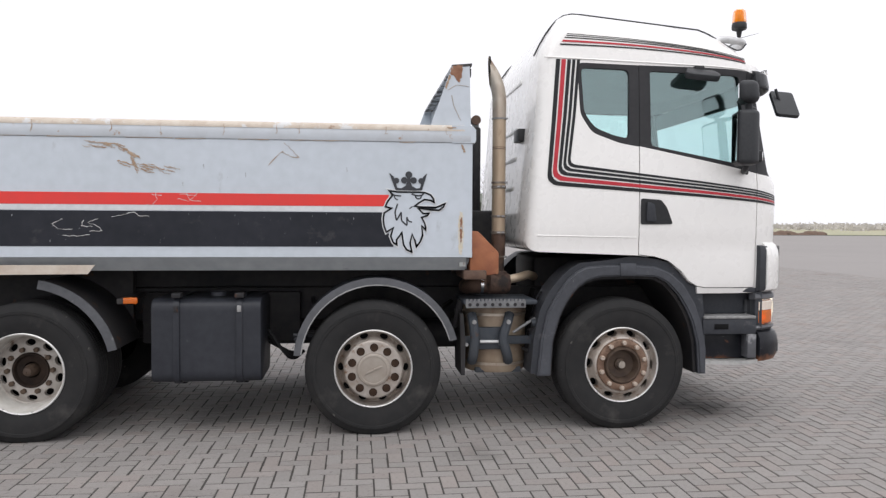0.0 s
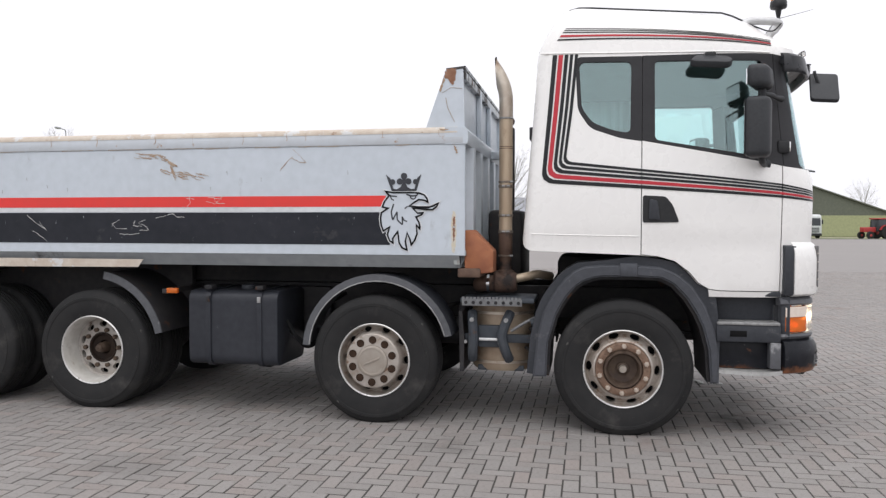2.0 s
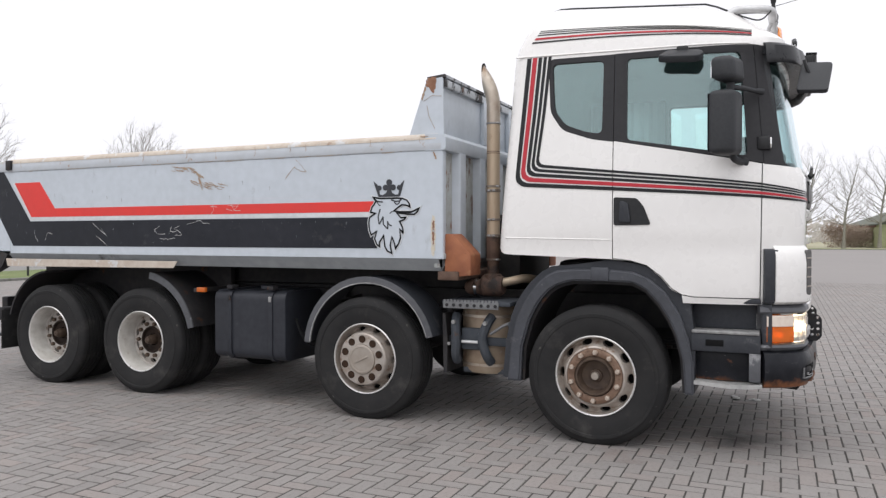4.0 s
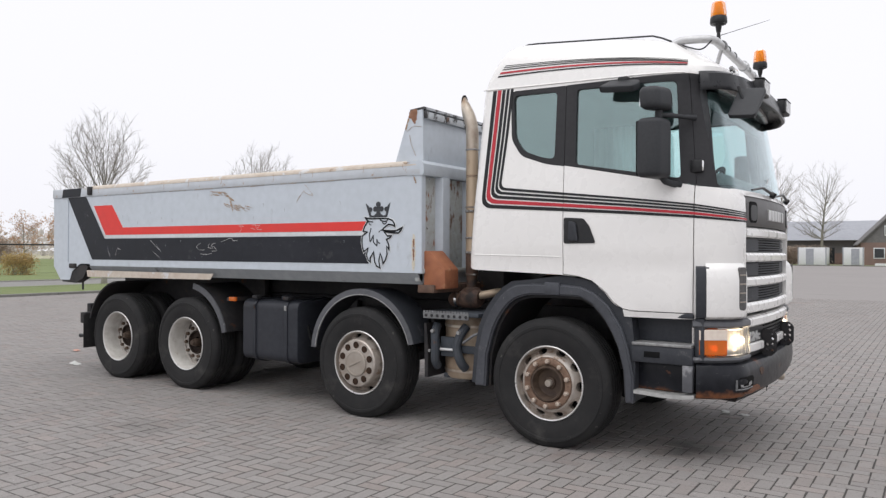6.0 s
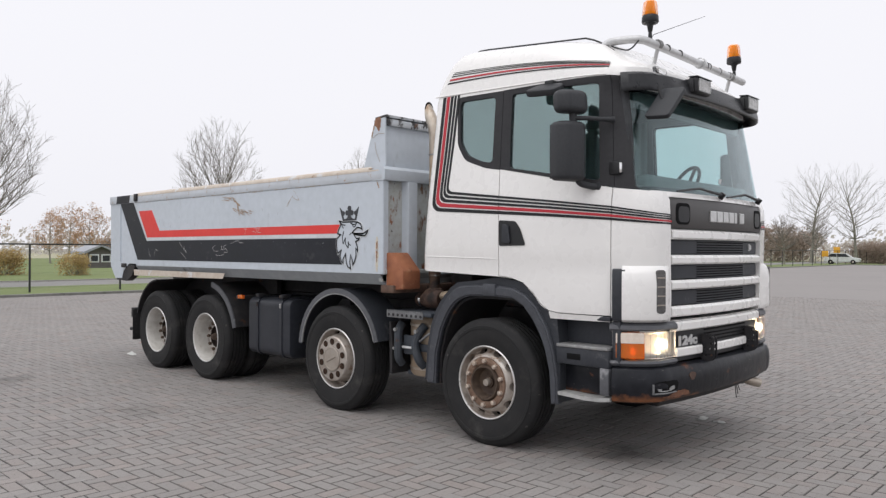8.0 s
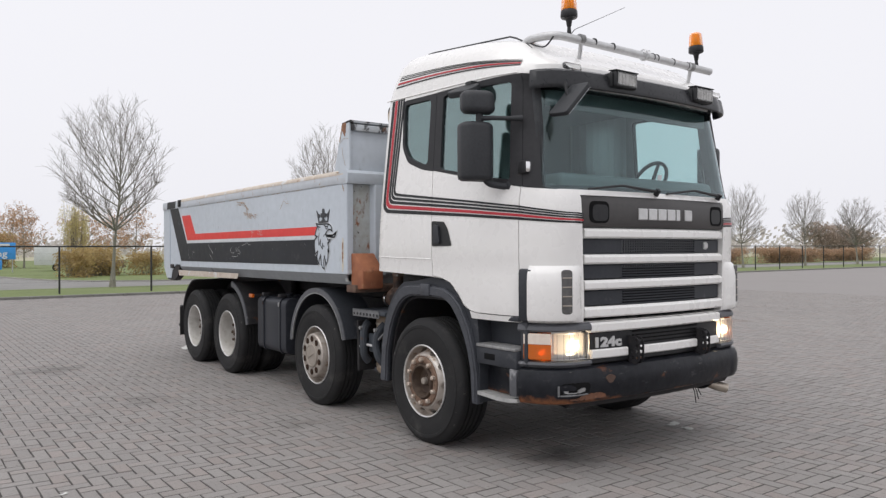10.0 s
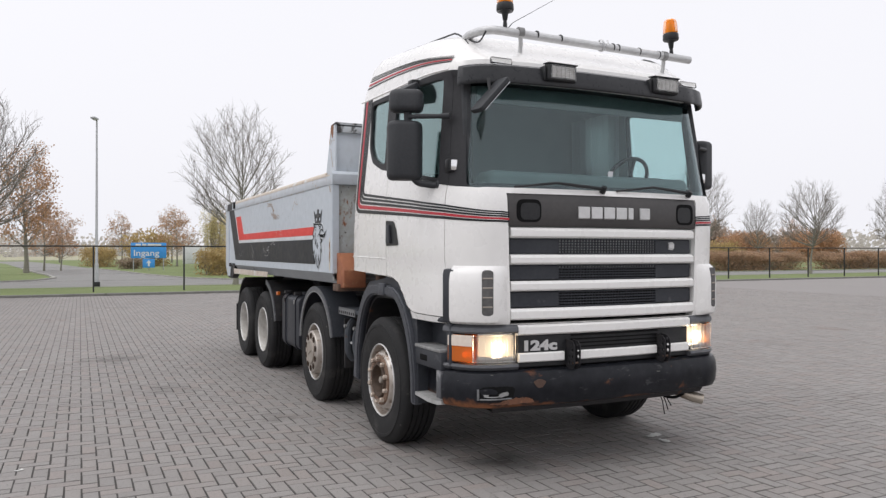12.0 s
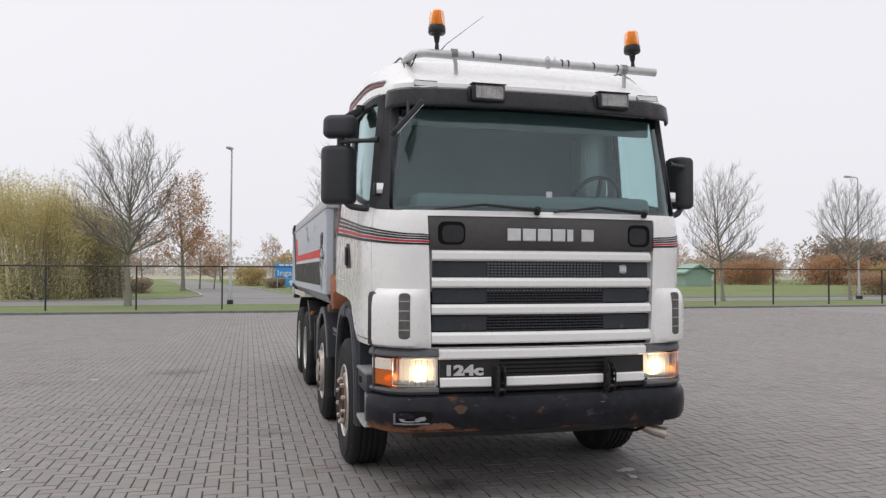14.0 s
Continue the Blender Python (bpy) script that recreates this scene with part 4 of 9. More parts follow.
def oblong(y0, y1, z0, z1, r):
    return rounded([(y0, z0), (y1, z0), (y1, z1), (y0, z1)], r, 6)


def slab(z0, z1, o0, o1, r=0.008):
    return [(o0, z0), (o1 - r, z0), (o1, z0 + r), (o1, z1 - r), (o1 - r, z1), (o0, z1)]


hood = part("hood_panel", nose_band(("y", -0.838), ("y", 0.878), [(-0.06, 1.768), (-0.004, 1.768), (0.004, 1.80), (0.004, 1.93), (-0.012, 1.985), (-0.05, 2.03), (-0.10, 2.03)]), M_HOOD, truck, "dark grey panel below the windscreen")
for y0, y1 in ((-0.775, -0.585), (0.655, 0.842)):
    # flat plates on the hood; the recess's one-sided shade is painted in
    rc = part("hood_recess", nose_plate(oblong(y0, y1, 1.795, 1.955, 0.055), 0.0065), M_DARK, hood, "black oval plate with a recess's shade painted on")
    part("recess_floor", nose_plate(oblong(y0 + (0.03 if y0 < 0 else 0.012), y1 - (0.012 if y0 < 0 else 0.03), 1.812, 1.93, 0.045), 0.0085), M_BLACKTRIM, rc)
for i in range(6):
    y0 = -0.285 + i * 0.1115
    part("badge_shape", nose_band(("y", y0), ("y", y0 + (0.095 if i != 4 else 0.045)), slab(1.825, 1.912, 0.0, 0.014, 0.006)), M_LETTER, hood, "plain pale metal badge shape")
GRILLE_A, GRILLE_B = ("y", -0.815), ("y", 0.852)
# near-black backing sheet: the shaded depth behind the bars is in its colour
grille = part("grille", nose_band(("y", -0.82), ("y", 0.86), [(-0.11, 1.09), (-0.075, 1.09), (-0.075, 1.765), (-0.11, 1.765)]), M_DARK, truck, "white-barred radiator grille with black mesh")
for z0, z1 in ((1.686, 1.757), (1.499, 1.567), (1.312, 1.382), (1.112, 1.190)):
    part("grille_bar", nose_band(GRILLE_A, GRILLE_B, [(-0.08, z0), (-0.008, z0), (0.006, z0 + 0.012), (0.006, z1 - 0.02), (-0.012, z1), (-0.08, z1)]), M_WHITE, grille, "white grille bar")
for z0, z1 in ((1.567, 1.686), (1.382, 1.499), (1.190, 1.312)):
    for a, b in ((-0.81, -0.43), (0.47, 0.85)):
        part("grille_panel", nose_band(("y", a), ("y", b), slab(z0 + 0.006, z1 - 0.006, -0.08, -0.030)), M_PLASTIC, grille, "dark blank grille panel")
    for k in range(6):
        z = lerp(z0, z1, (k + 0.5) / 6)
        part("grille_slat", nose_band(("y", -0.43), ("y", 0.47), [(-0.075, z - 0.004), (-0.03, z - 0.006), (-0.03, z + 0.003), (-0.075, z + 0.004)]), M_PLASTIC, grille)
    rib = bmesh.new()
    for y in np.arange(-0.42, 0.47, 0.026):
        x = front_x(y - YC, 1.455, 1.252)
        box(x - 0.05, x - 0.034, y - 0.002, y + 0.002, z0 + 0.004, z1 - 0.004, 0, 1, rib)
    part("grille_mesh", rib, M_BLACKTRIM, grille, smooth=False)
part("grille_emblem", nose_band(("y", 0.60), ("y", 0.655), slab(1.600, 1.662, -0.03, -0.018, 0.015)), M_LETTER, grille, "small metal shield")
# corner pods with slotted vents
def rise(u):
    return min(1.0, max(0.0, (1 - u) / 0.28)) ** 0.6


for s in (-1, 1):
    a, b = (("x", 1.20, -1), ("y", -0.845)) if s < 0 else (("y", 0.885), ("x", 1.20, 1))
    pod = part("corner_pod", nose_band(a, b, [(-0.02, 1.085), (0.020, 1.088), (0.042, 1.105), (0.050, 1.14), (0.050, 1.37), (0.042, 1.43), (0.022, 1.47), (0.0, 1.49), (-0.02, 1.49)], rise if s < 0 else (lambda u: rise(1 - u))), M_WHITE, truck, "white raised corner panel with a slotted vent")
    a, b = (("x", 1.135, -1), ("x", 1.205, -1)) if s < 0 else (("x", 1.205, 1), ("x", 1.135, 1))
    part("pod_edge", nose_band(a, b, [(-0.02, 1.092), (0.025, 1.095), (0.038, 1.115), (0.038, 1.43), (0.028, 1.462), (-0.02, 1.474)]), M_PLASTIC, pod, "dark vent on the pod's rear edge")
    c0 = -0.990 if s < 0 else 1.030
    # plate on the pod's face, its grey is the shade inside the vent
    part("vent_slot", nose_plate(oblong(c0 - 0.030, c0 + 0.030, 1.150, 1.462, 0.05), 0.0515, 0.03), M_VENT, pod, "flat vertical vent slot with grey shade painted in")
    for z in np.linspace(1.21, 1.405, 4):
        part("vent_slat", nose_band(("y", c0 - 0.030), ("y", c0 + 0.030), slab(z - 0.005, z + 0.005, 0.04, 0.0535, 0.002)), M_HUBCOVER, pod)
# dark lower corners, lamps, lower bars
# added near-black sheet that stands for shade in the gaps round the lamps
part("lower_gap_backing", nose_band(("x", 1.12, -1), ("x", 1.12, 1), [(-0.18, 0.76), (-0.13, 0.76), (-0.13, 1.085), (-0.18, 1.085)]), M_DARK, truck)
for s in (-1, 1):
    a, b = (("x", 1.115, -1), ("y", -0.765)) if s < 0 else (("y", 0.805), ("x", 1.115, 1))
    # brow and sill take the paler plastic, reflected sky painted as colour
    part("lamp_brow", nose_band(a, b, [(-0.05, 1.022), (0.005, 1.022), (0.018, 1.035), (0.012, 1.062), (-0.015, 1.082), (-0.05, 1.084)]), M_FENDER, truck, "dark grey panel over the headlamp")
    part("lamp_sill", nose_band(a, b, [(-0.05, 0.768), (0.0, 0.768), (0.018, 0.790), (0.012, 0.808), (-0.05, 0.814)]), M_FENDER, truck)
    hl = part("headlamp", nose_band(a, b, [(-0.10, 0.815), (-0.075, 0.815), (-0.075, 1.018), (-0.10, 1.018)]), M_CHROME, truck, "lit headlamp with an amber indicator")
    a, b = (("y", -1.065), ("y", -0.785)) if s < 0 else (("y", 0.825), ("y", 1.105))
    part("lamp_lens", nose_band(a, b, slab(0.822, 1.012, -0.004, 0.010)), M_FLUTED, hl, "clear ribbed headlamp glass").visible_shadow = False
    a2, b2 = (("x", 1.145, -1), ("y", -1.07)) if s < 0 else (("y", 1.11), ("x", 1.145, 1))
    part("indicator_lens", nose_band(a2, b2, slab(0.822, 1.012, -0.02, 0.010)), M_AMBER, hl, "amber indicator lens")
    # reflector plate emits by itself in place of the bulb's reflected light
    part("glowing_reflector", nose_band(a, b, slab(0.83, 1.004, -0.07, -0.055)), M_GLOWREFLECTOR, hl)
    cy = -0.885 if s < 0 else 0.925
    x = front_x(cy - YC, 1.455, 1.252)
    bulb = bmesh.new()
    bmesh.ops.create_uvsphere(bulb, u_segments=14, v_segments=8, radius=0.034)
    part("bulb", moved(bulb, pose(x - 0.035, cy, 0.918)), M_BULB, hl, "glowing bulb")
    a3, b3 = (("x", 1.150, -1), ("y", -1.072)) if s < 0 else (("y", 1.112), ("x", 1.150, 1))
    part("position_lens", nose_band(a3, b3, slab(0.928, 1.010, -0.01, 0.0125)), M_PALELENS, hl, "pale position lamp above the indicator")
    for k in range(7):
        yk = lerp(a[1], b[1], (k + 0.5) / 7)
        xk = front_x(yk - YC, 1.455, 1.252)
        part("lens_flute", tube([(xk + 0.010, yk, 0.828), (xk + 0.010, yk, 1.006)], 0.003, 6), M_LENS, hl)
    part("reflector_step", nose_band(a, b, slab(0.83, 0.862, -0.055, -0.03)), M_CHROME, hl)
    bulb = bmesh.new()
    bmesh.ops.create_uvsphere(bulb, u_segments=10, v_segments=6, radius=0.024)
    part("indicator_bulb", moved(bulb, pose(1.235, YC + s * 1.10, 0.87)), M_AMBERBULB, hl)
part("lower_bar", nose_band(("y", -0.765), ("y", 0.805), [(-0.05, 1.004), (-0.005, 1.004), (0.008, 1.015), (0.008, 1.062), (-0.01, 1.076), (-0.05, 1.076)]), M_WHITE, truck, "white lower grille bar")
for y0, y1 in ((-0.755, -0.40), (-0.29, 0.445), (0.525, 0.79)):
    part("lower_bar", nose_band(("y", y0), ("y", y1), slab(0.815, 0.880, -0.05, 0.008)), M_WHITE, truck, "scuffed white lower grille bar")
lm = part("lower_mesh", nose_band(("y", -0.755), ("y", 0.80), slab(0.775, 1.003, -0.06, -0.02)), M_BLACKTRIM, truck, "dark lower grille mesh")
for k in range(4):
    z = 0.90 + 0.028 * k
    part("mesh_slat", nose_band(("y", -0.33), ("y", 0.47), slab(z, z + 0.010, -0.025, -0.010, 0.002)), M_DARK, lm)
num = written("124c", 0.118, 0.004, 0.006)
part("model_number", num, M_LETTER, lm, "pale raised model number", m=pose(1.4025, -0.730, 0.897, 90, 0, 85) @ Matrix.Diagonal((1.22, 0.80, 1, 1)))
for y in (-0.345, 0.485):
    x = front_x(y - YC, 1.455, 1.252)
    prof = rounded([(x - 0.02, 0.965), (x + 0.055, 0.955), (x + 0.085, 0.925), (x + 0.085, 0.79), (x + 0.05, 0.752), (x - 0.02, 0.757)], 0.015)
    holes = bmesh.new()
    for hx, hz in ((0.058, 0.80), (0.058, 0.845), (0.058, 0.89), (0.052, 0.932), (0.018, 0.80), (0.018, 0.845)):
        join(holes, moved(lathe([(0.013, -0.1), (0.013, 0.1)], 12), pose(x + hx, y, hz)))
    holes = flat_mesh(holes)
    tb = None
    for y0, y1 in ((y - 0.027, y - 0.021), (y + 0.021, y + 0.027)):
        cheek = smoothed(boolean(flat_mesh(prism(prof, "y", y0, y1)), holes.copy(), "DIFFERENCE"), 30)
        tb = part("towing_bracket", cheek, M_CHASSIS, truck, "black pierced steel bracket") if tb is None else part("bracket_cheek", cheek, M_CHASSIS, tb)
    part("bracket_web", box(x - 0.02, x + 0.002, y - 0.021, y + 0.021, 0.765, 0.95, 0.002), M_CHASSIS, tb)
    part("bracket_pin", tube([(x + 0.058, y - 0.021, 0.80), (x + 0.058, y + 0.021, 0.80)], 0.008, 8), M_EXRUST, tb)
BUMPER = [(-0.10, 0.52), (-0.02, 0.505), (0.025, 0.52), (0.045, 0.56), (0.052, 0.64), (0.046, 0.71), (0.025, 0.752), (-0.02, 0.768), (-0.10, 0.765)]
bumper = part("bumper", nose_band(("x", 1.125, -1), ("x", 1.125, 1), BUMPER), M_BUMPER, truck, "scraped black steel bumper with rust patches")
c = -0.925   # torn fog lamp opening: near-black plates stand for its shaded depth
opening = ragged([(c - 0.105, 0.586), (c - 0.11, 0.652), (c - 0.07, 0.668), (c + 0.10, 0.664), (c + 0.115, 0.645), (c + 0.105, 0.594), (c + 0.02, 0.582)], 0.003, 31)
fog = part("fog_lamp_opening", nose_plate(opening, 0.0535, 0.02), M_DARK, bumper, "flat dark patch painted as a torn fog lamp opening")
part("fog_lamp_rim", nose_band(("y", c - 0.11), ("y", c + 0.09), slab(0.574, 0.586, 0.03, 0.057, 0.004)), M_LIP, fog, "scraped bare rim")
part("fog_lamp_rim", nose_plate([(c - 0.116, 0.576), (c - 0.116, 0.650), (c - 0.107, 0.650), (c - 0.107, 0.576)], 0.0565), M_LIP, fog, "scraped bare rim")
lamp = ragged([(c - 0.085, 0.598), (c - 0.088, 0.612), (c - 0.05, 0.612), (c, 0.618), (c + 0.05, 0.630), (c + 0.07, 0.624), (c + 0.065, 0.604), (c, 0.594)], 0.004, 33)
part("fog_lamp", nose_plate(lamp, 0.0552, 0.012), M_STEEL, fog, "crumpled bare fog lamp bracket")
part("lamp_hole", nose_plate(oblong(c - 0.06, c - 0.005, 0.601, 0.616, 0.007), 0.0562, 0.01), M_DARK, fog)
part("rust_patch", nose_plate(ragged([(-0.98, 0.548), (-0.90, 0.566), (-0.80, 0.584), (-0.70, 0.578), (-0.66, 0.548), (-0.80, 0.538)], 0.006, 34), 0.0536), M_BUMPRUST, bumper, "orange rust under the lamp opening")
part("rust_patch", nose_plate([(-0.62 + 0.042 * math.cos(a) * (1 + 0.2 * math.sin(3 * a)), 0.672 + 0.030 * math.sin(a)) for a in np.linspace(0, 6.0, 16)], 0.0535), M_EXRUST, bumper, "brown rust spot")
part("lower_valance", nose_band(("y", -0.95), ("y", 0.99), [(-0.25, 0.47), (-0.04, 0.47), (-0.01, 0.515), (-0.25, 0.515)]), M_CHASSIS, truck)

# sun visor, spot lamps, roof bar, beacons, aerial
VISOR_LINE = plan_line(1.29, 1.203, 0.9)


def visor_taper(u):
    e = min(u, 1 - u)
    return 0.30 + 0.70 * min(1, e / 0.15) ** 0.7


vis = nose_band(("x", 1.112, -1), ("x", 1.112, 1), [(-0.02, 2.912), (0.095, 2.905), (0.135, 2.885), (0.160, 2.795), (0.156, 2.770), (0.146, 2.762), (0.130, 2.770), (0.105, 2.822), (-0.02, 2.838)], visor_taper, VISOR_LINE)
visor = part("sun_visor", vis, M_VISOR, truck, "dark smoked sun visor above the windscreen")
for y in (-0.425, 0.53):
    x = 1.385
    lampb = box(x + 0.01, x + 0.085, y - 0.122, y + 0.122, 2.795, 2.918, 0.018, 3)
    sl = part("spot_lamp", lampb, M_BLACKTRIM, truck, "rectangular roof spot lamp in a black case")
    part("lamp_reflector", box(x + 0.076, x + 0.0865, y - 0.098, y + 0.104, 2.815, 2.902, 0.004, 1), M_LAMPFACE, sl, "grey spot lamp reflector")
    part("spot_lamp_glass", box(x + 0.0867, x + 0.0895, y - 0.104, y + 0.110, 2.809, 2.908, 0.001, 1), M_LENS, sl, "clear spot lamp glass").visible_shadow = False
    for k in range(6):
        yk = y - 0.090 + 0.036 * k
        part("lamp_flute", tube([(x + 0.0875, yk, 2.818), (x + 0.0875, yk, 2.899)], 0.003, 6), M_LAMPFACE, sl)
    part("lamp_hood", moved(box(-0.03, 0.046, y - 0.125, y + 0.125, -0.004, 0.004, 0.002, 1), pose(x + 0.045, 0, 2.920, 0, 4, 0)), M_BLACKTRIM, sl)
    part("lamp_stay", box(x - 0.01, x + 0.06, y - 0.14, y - 0.128, 2.80, 2.90, 0.004), M_BLACKTRIM, sl)
for y0, y1 in ((-0.93, -0.76), (0.80, 0.97)):
    part("marker_lamp", moved(box(-0.02, 0.012, y0, y1, -0.022, 0.022, 0.008), pose(1.322 if y0 < 0 else 1.312, 0, 2.928, 0, -14, 0)), M_LENS, truck, "clear roof marker lamp")


def bend3(pts, r, n=5):
    out = [Vector(pts[0])]
    for a, p, b in zip(pts, pts[1:], pts[2:]):
        a, p, b = Vector(a), Vector(p), Vector(b)
        s, e = p + (a - p).normalized() * min(r, (a - p).length / 2), p + (b - p).normalized() * min(r, (b - p).length / 2)
        out += [(1 - t) ** 2 * s + 2 * t * (1 - t) * p + t * t * e for t in (j / n for j in range(n + 1))]
    return out + [Vector(pts[-1])]


rb = tube(bend3([(0.866, -0.920, 3.10), (0.888, -0.905, 3.205), (1.172, -0.870, 3.190), (1.178, 1.03, 3.172)], 0.11, 7), 0.031, 16)
bar = part("roof_bar", rb, M_ALU, truck, "bent galvanised lamp bar on the cab roof")
for y in (-0.60, 0.76):
    part("bar_bracket", tube([(1.176, y, 3.18), (1.15, y + 0.02, 3.13), (1.12, y + 0.03, 3.03)], 0.016, 8), M_ALU, bar)
    part("bar_clamp", moved(lathe([(0.037, -0.022), (0.037, 0.022)], 18), pose(1.176, y, 3.188 - 0.0145 * y)), M_STEEL, bar)
part("bar_foot", tube([(0.862, -0.923, 3.10), (0.870, -0.918, 3.145)], 0.040, 12), M_ALU, bar)
for y in (-0.46, -0.25, 0.24, 0.29, 0.50, 0.70):
    part("cable_tie", moved(lathe([(0.0335, -0.005), (0.0335, 0.005)], 16), pose(1.176, y, 3.187 - 0.0145 * y)), M_BLACKTRIM, bar)
coil = [(1.177 + 0.042 * math.cos(a), 0.10 + 0.03 * a / 6.0 + 0.022 * math.sin(0.5 * a), 3.186 + 0.042 * math.sin(a)) for a in np.linspace(0, 14, 50)]
part("cable_coil", tube(coil, 0.006, 6), M_ALU, bar)
part("lamp_cable", tube(bend3([(1.165, -0.88, 3.175), (1.10, -0.90, 3.10), (1.0, -0.90, 3.14), (0.90, -0.905, 3.185)], 0.06), 0.006, 6), M_BLACKTRIM, bar)


def beacon(x, y, tilt):
    m = pose(x, y, 3.205 - 0.0145 * y, tilt[0], tilt[1], 0)
    stem = part("beacon", moved(tube([(0, 0, 0), (0, 0, 0.05), (0.0, 0, 0.055), (0, 0, 0.10), (0, 0, 0.115), (0, 0, 0.118)], [0.017, 0.013, 0.017, 0.024, 0.046, 0.05], 16), m), M_BLACKTRIM, truck, "orange rotating beacon on a black stem")
    part("beacon_base", moved(tube([(0, 0, 0.115), (0, 0, 0.125), (0, 0, 0.165), (0, 0, 0.175)], [0.058, 0.064, 0.062, 0.056], 24), m), M_BLACKTRIM, stem, "black beacon base")
    dome = tube([(0, 0, 0.172), (0, 0, 0.18), (0, 0, 0.24), (0, 0, 0.275), (0, 0, 0.288)], [0.056, 0.060, 0.056, 0.05, 0.035], 24)
    part("beacon_lens", moved(dome, m), M_ORANGE, stem, "orange lens")
    part("beacon_reflector", moved(tube([(0, 0, 0.18), (0, 0, 0.255)], 0.024, 10), m), M_ORANGERUST, stem)


beacon(1.178, -0.73, (0, 0))
beacon(1.178, 0.84, (3, 0))
part("aerial", tube([(1.15, -0.71, 3.20), (1.17, -0.66, 3.262), (1.50, -0.48, 3.375)], [0.006, 0.0026, 0.0014], 6), M_BLACKTRIM, truck, "thin black aerial")

# mirrors
def soft_case(w, d, h, bevel, lean=0.0):
    """A rounded mirror case, glass towards -x, its nose towards +x."""
    b = prism(rounded([(-d / 2, -w / 2), (-d / 2, w / 2), (d * 0.18, w / 2), (d / 2, w * 0.30), (d / 2, -w * 0.30), (d * 0.18, -w / 2)], 0.05, 6), "z", -h / 2, h / 2)
    bmesh.ops.bevel(b, geom=[e for e in b.edges if abs(e.verts[0].co.z - e.verts[1].co.z) < 1e-6], offset=bevel, segments=4, profile=0.5, affect="EDGES")
    for v in b.verts:
        v.co.x += lean * v.co.z
    return b


def mirrors(s):
    def Y(v):
        return YC + s * v
    m = pose(0.902, Y(1.422 if s < 0 else 1.405), 2.314 if s < 0 else 2.345, 0, 0, 16 * s)
    wide = 0.256 if s < 0 else 0.200
    mr = part("main_mirror", moved(soft_case(wide, 0.170, 0.425, 0.040), m), M_MIRRORCASE, truck, "large dark plastic door mirror")
    part("mirror_glass", moved(box(-0.0885, -0.0835, 0.031 - wide / 2, wide / 2 - 0.031, -0.18, 0.18), m), M_MIRROR, mr, "mirror glass")
    part("case_seam", moved(box(-0.0870, -0.0830, 0.018 - wide / 2, wide / 2 - 0.018, -0.196, 0.196, 0.001, 1), m), M_BLACKTRIM, mr)
    foot = tube(bend3([(1.02, Y(1.165), 2.070), (0.985, Y(1.235), 2.066), (0.945, Y(1.34), 2.082), (0.935, Y(1.385), 2.13)], 0.03), [0.034, 0.040] + [0.024] * 11 + [0.020], 12)
    part("mirror_foot", foot, M_MIRRORCASE, truck)
    hg = part("door_hinge", box(1.085, 1.172, *sorted((Y(1.085), Y(1.195))), 2.150, 2.245, 0.014), M_BLACKTRIM, truck, "black pillar hinge with a chrome cap")
    part("hinge_cap", box(1.166, 1.180, *sorted((Y(1.125), Y(1.186))), 2.160, 2.236, 0.006), M_CHROME, hg, "chrome cap")
    az = 2.552 if s < 0 else 2.47
    part("mirror_arm", tube([(1.115, Y(1.165), az), (1.06, Y(1.24), az), (1.00, Y(1.36), az), (0.94, Y(1.41), az)], [0.024, 0.016, 0.018, 0.018], 12), M_MIRRORCASE, truck)
    if s > 0:
        return
    part("mirror_neck", tube([(0.925, Y(1.41), 2.50), (0.925, Y(1.41), 2.61)], 0.028, 12), M_MIRRORCASE, truck)
    m = pose(0.915, Y(1.415), 2.670, 0, 0, 22 * s)
    mr2 = part("wide_mirror", moved(soft_case(0.250, 0.150, 0.168, 0.045, -0.10), m), M_MIRRORCASE, truck, "rounded upper wide-angle mirror")
    part("mirror_glass", moved(box(-0.081, -0.075, -0.095, 0.095, -0.055, 0.055), m), M_MIRROR, mr2, "mirror glass")


mirrors(-1)
mirrors(1)
km = part("kerb_mirror", moved(prism(rounded([(-0.155, -0.055), (-0.105, 0.072), (0.125, 0.072), (0.155, 0.0), (0.12, -0.072), (-0.10, -0.072)], 0.03), "z", -0.030, 0.024, 0.012), pose(0.593, -1.268, 2.826, 30, 4, 0)), M_MIRRORCASE, truck, "dark kerb mirror above the door")
part("mirror_glass", moved(box(-0.11, 0.11, -0.055, 0.055, -0.0225, -0.0205), pose(0.593, -1.268, 2.826, 30, 4, 0)), M_MIRROR, km, "mirror glass")
part("kerb_mirror_mount", box(0.555, 0.635, -1.235, -1.165, 2.852, 2.905, 0.012), M_BLACKTRIM, km)
fmat = Matrix(((0.991, 0.131, -0.020, 1.445), (-0.099, 0.648, -0.755, -1.003), (-0.086, 0.750, 0.655, 2.649), (0, 0, 0, 1)))
fm = part("front_mirror", moved(prism(rounded([(-0.098, -0.150), (-0.098, 0.150), (0.098, 0.150), (0.098, -0.150)], 0.03), "z", -0.018, 0.018, 0.007), fmat), M_MIRRORCASE, truck, "flat dark front mirror under the visor")
part("mirror_glass", moved(box(-0.09, 0.09, -0.135, 0.135, -0.0205, -0.0185), fmat), M_MIRROR, fm, "mirror glass")
part("front_mirror_arm", tube(bend3([(1.425, -0.985, 2.660), (1.40, -0.985, 2.71), (1.38, -0.98, 2.78)], 0.03), 0.012, 8), M_BLACKTRIM, fm)

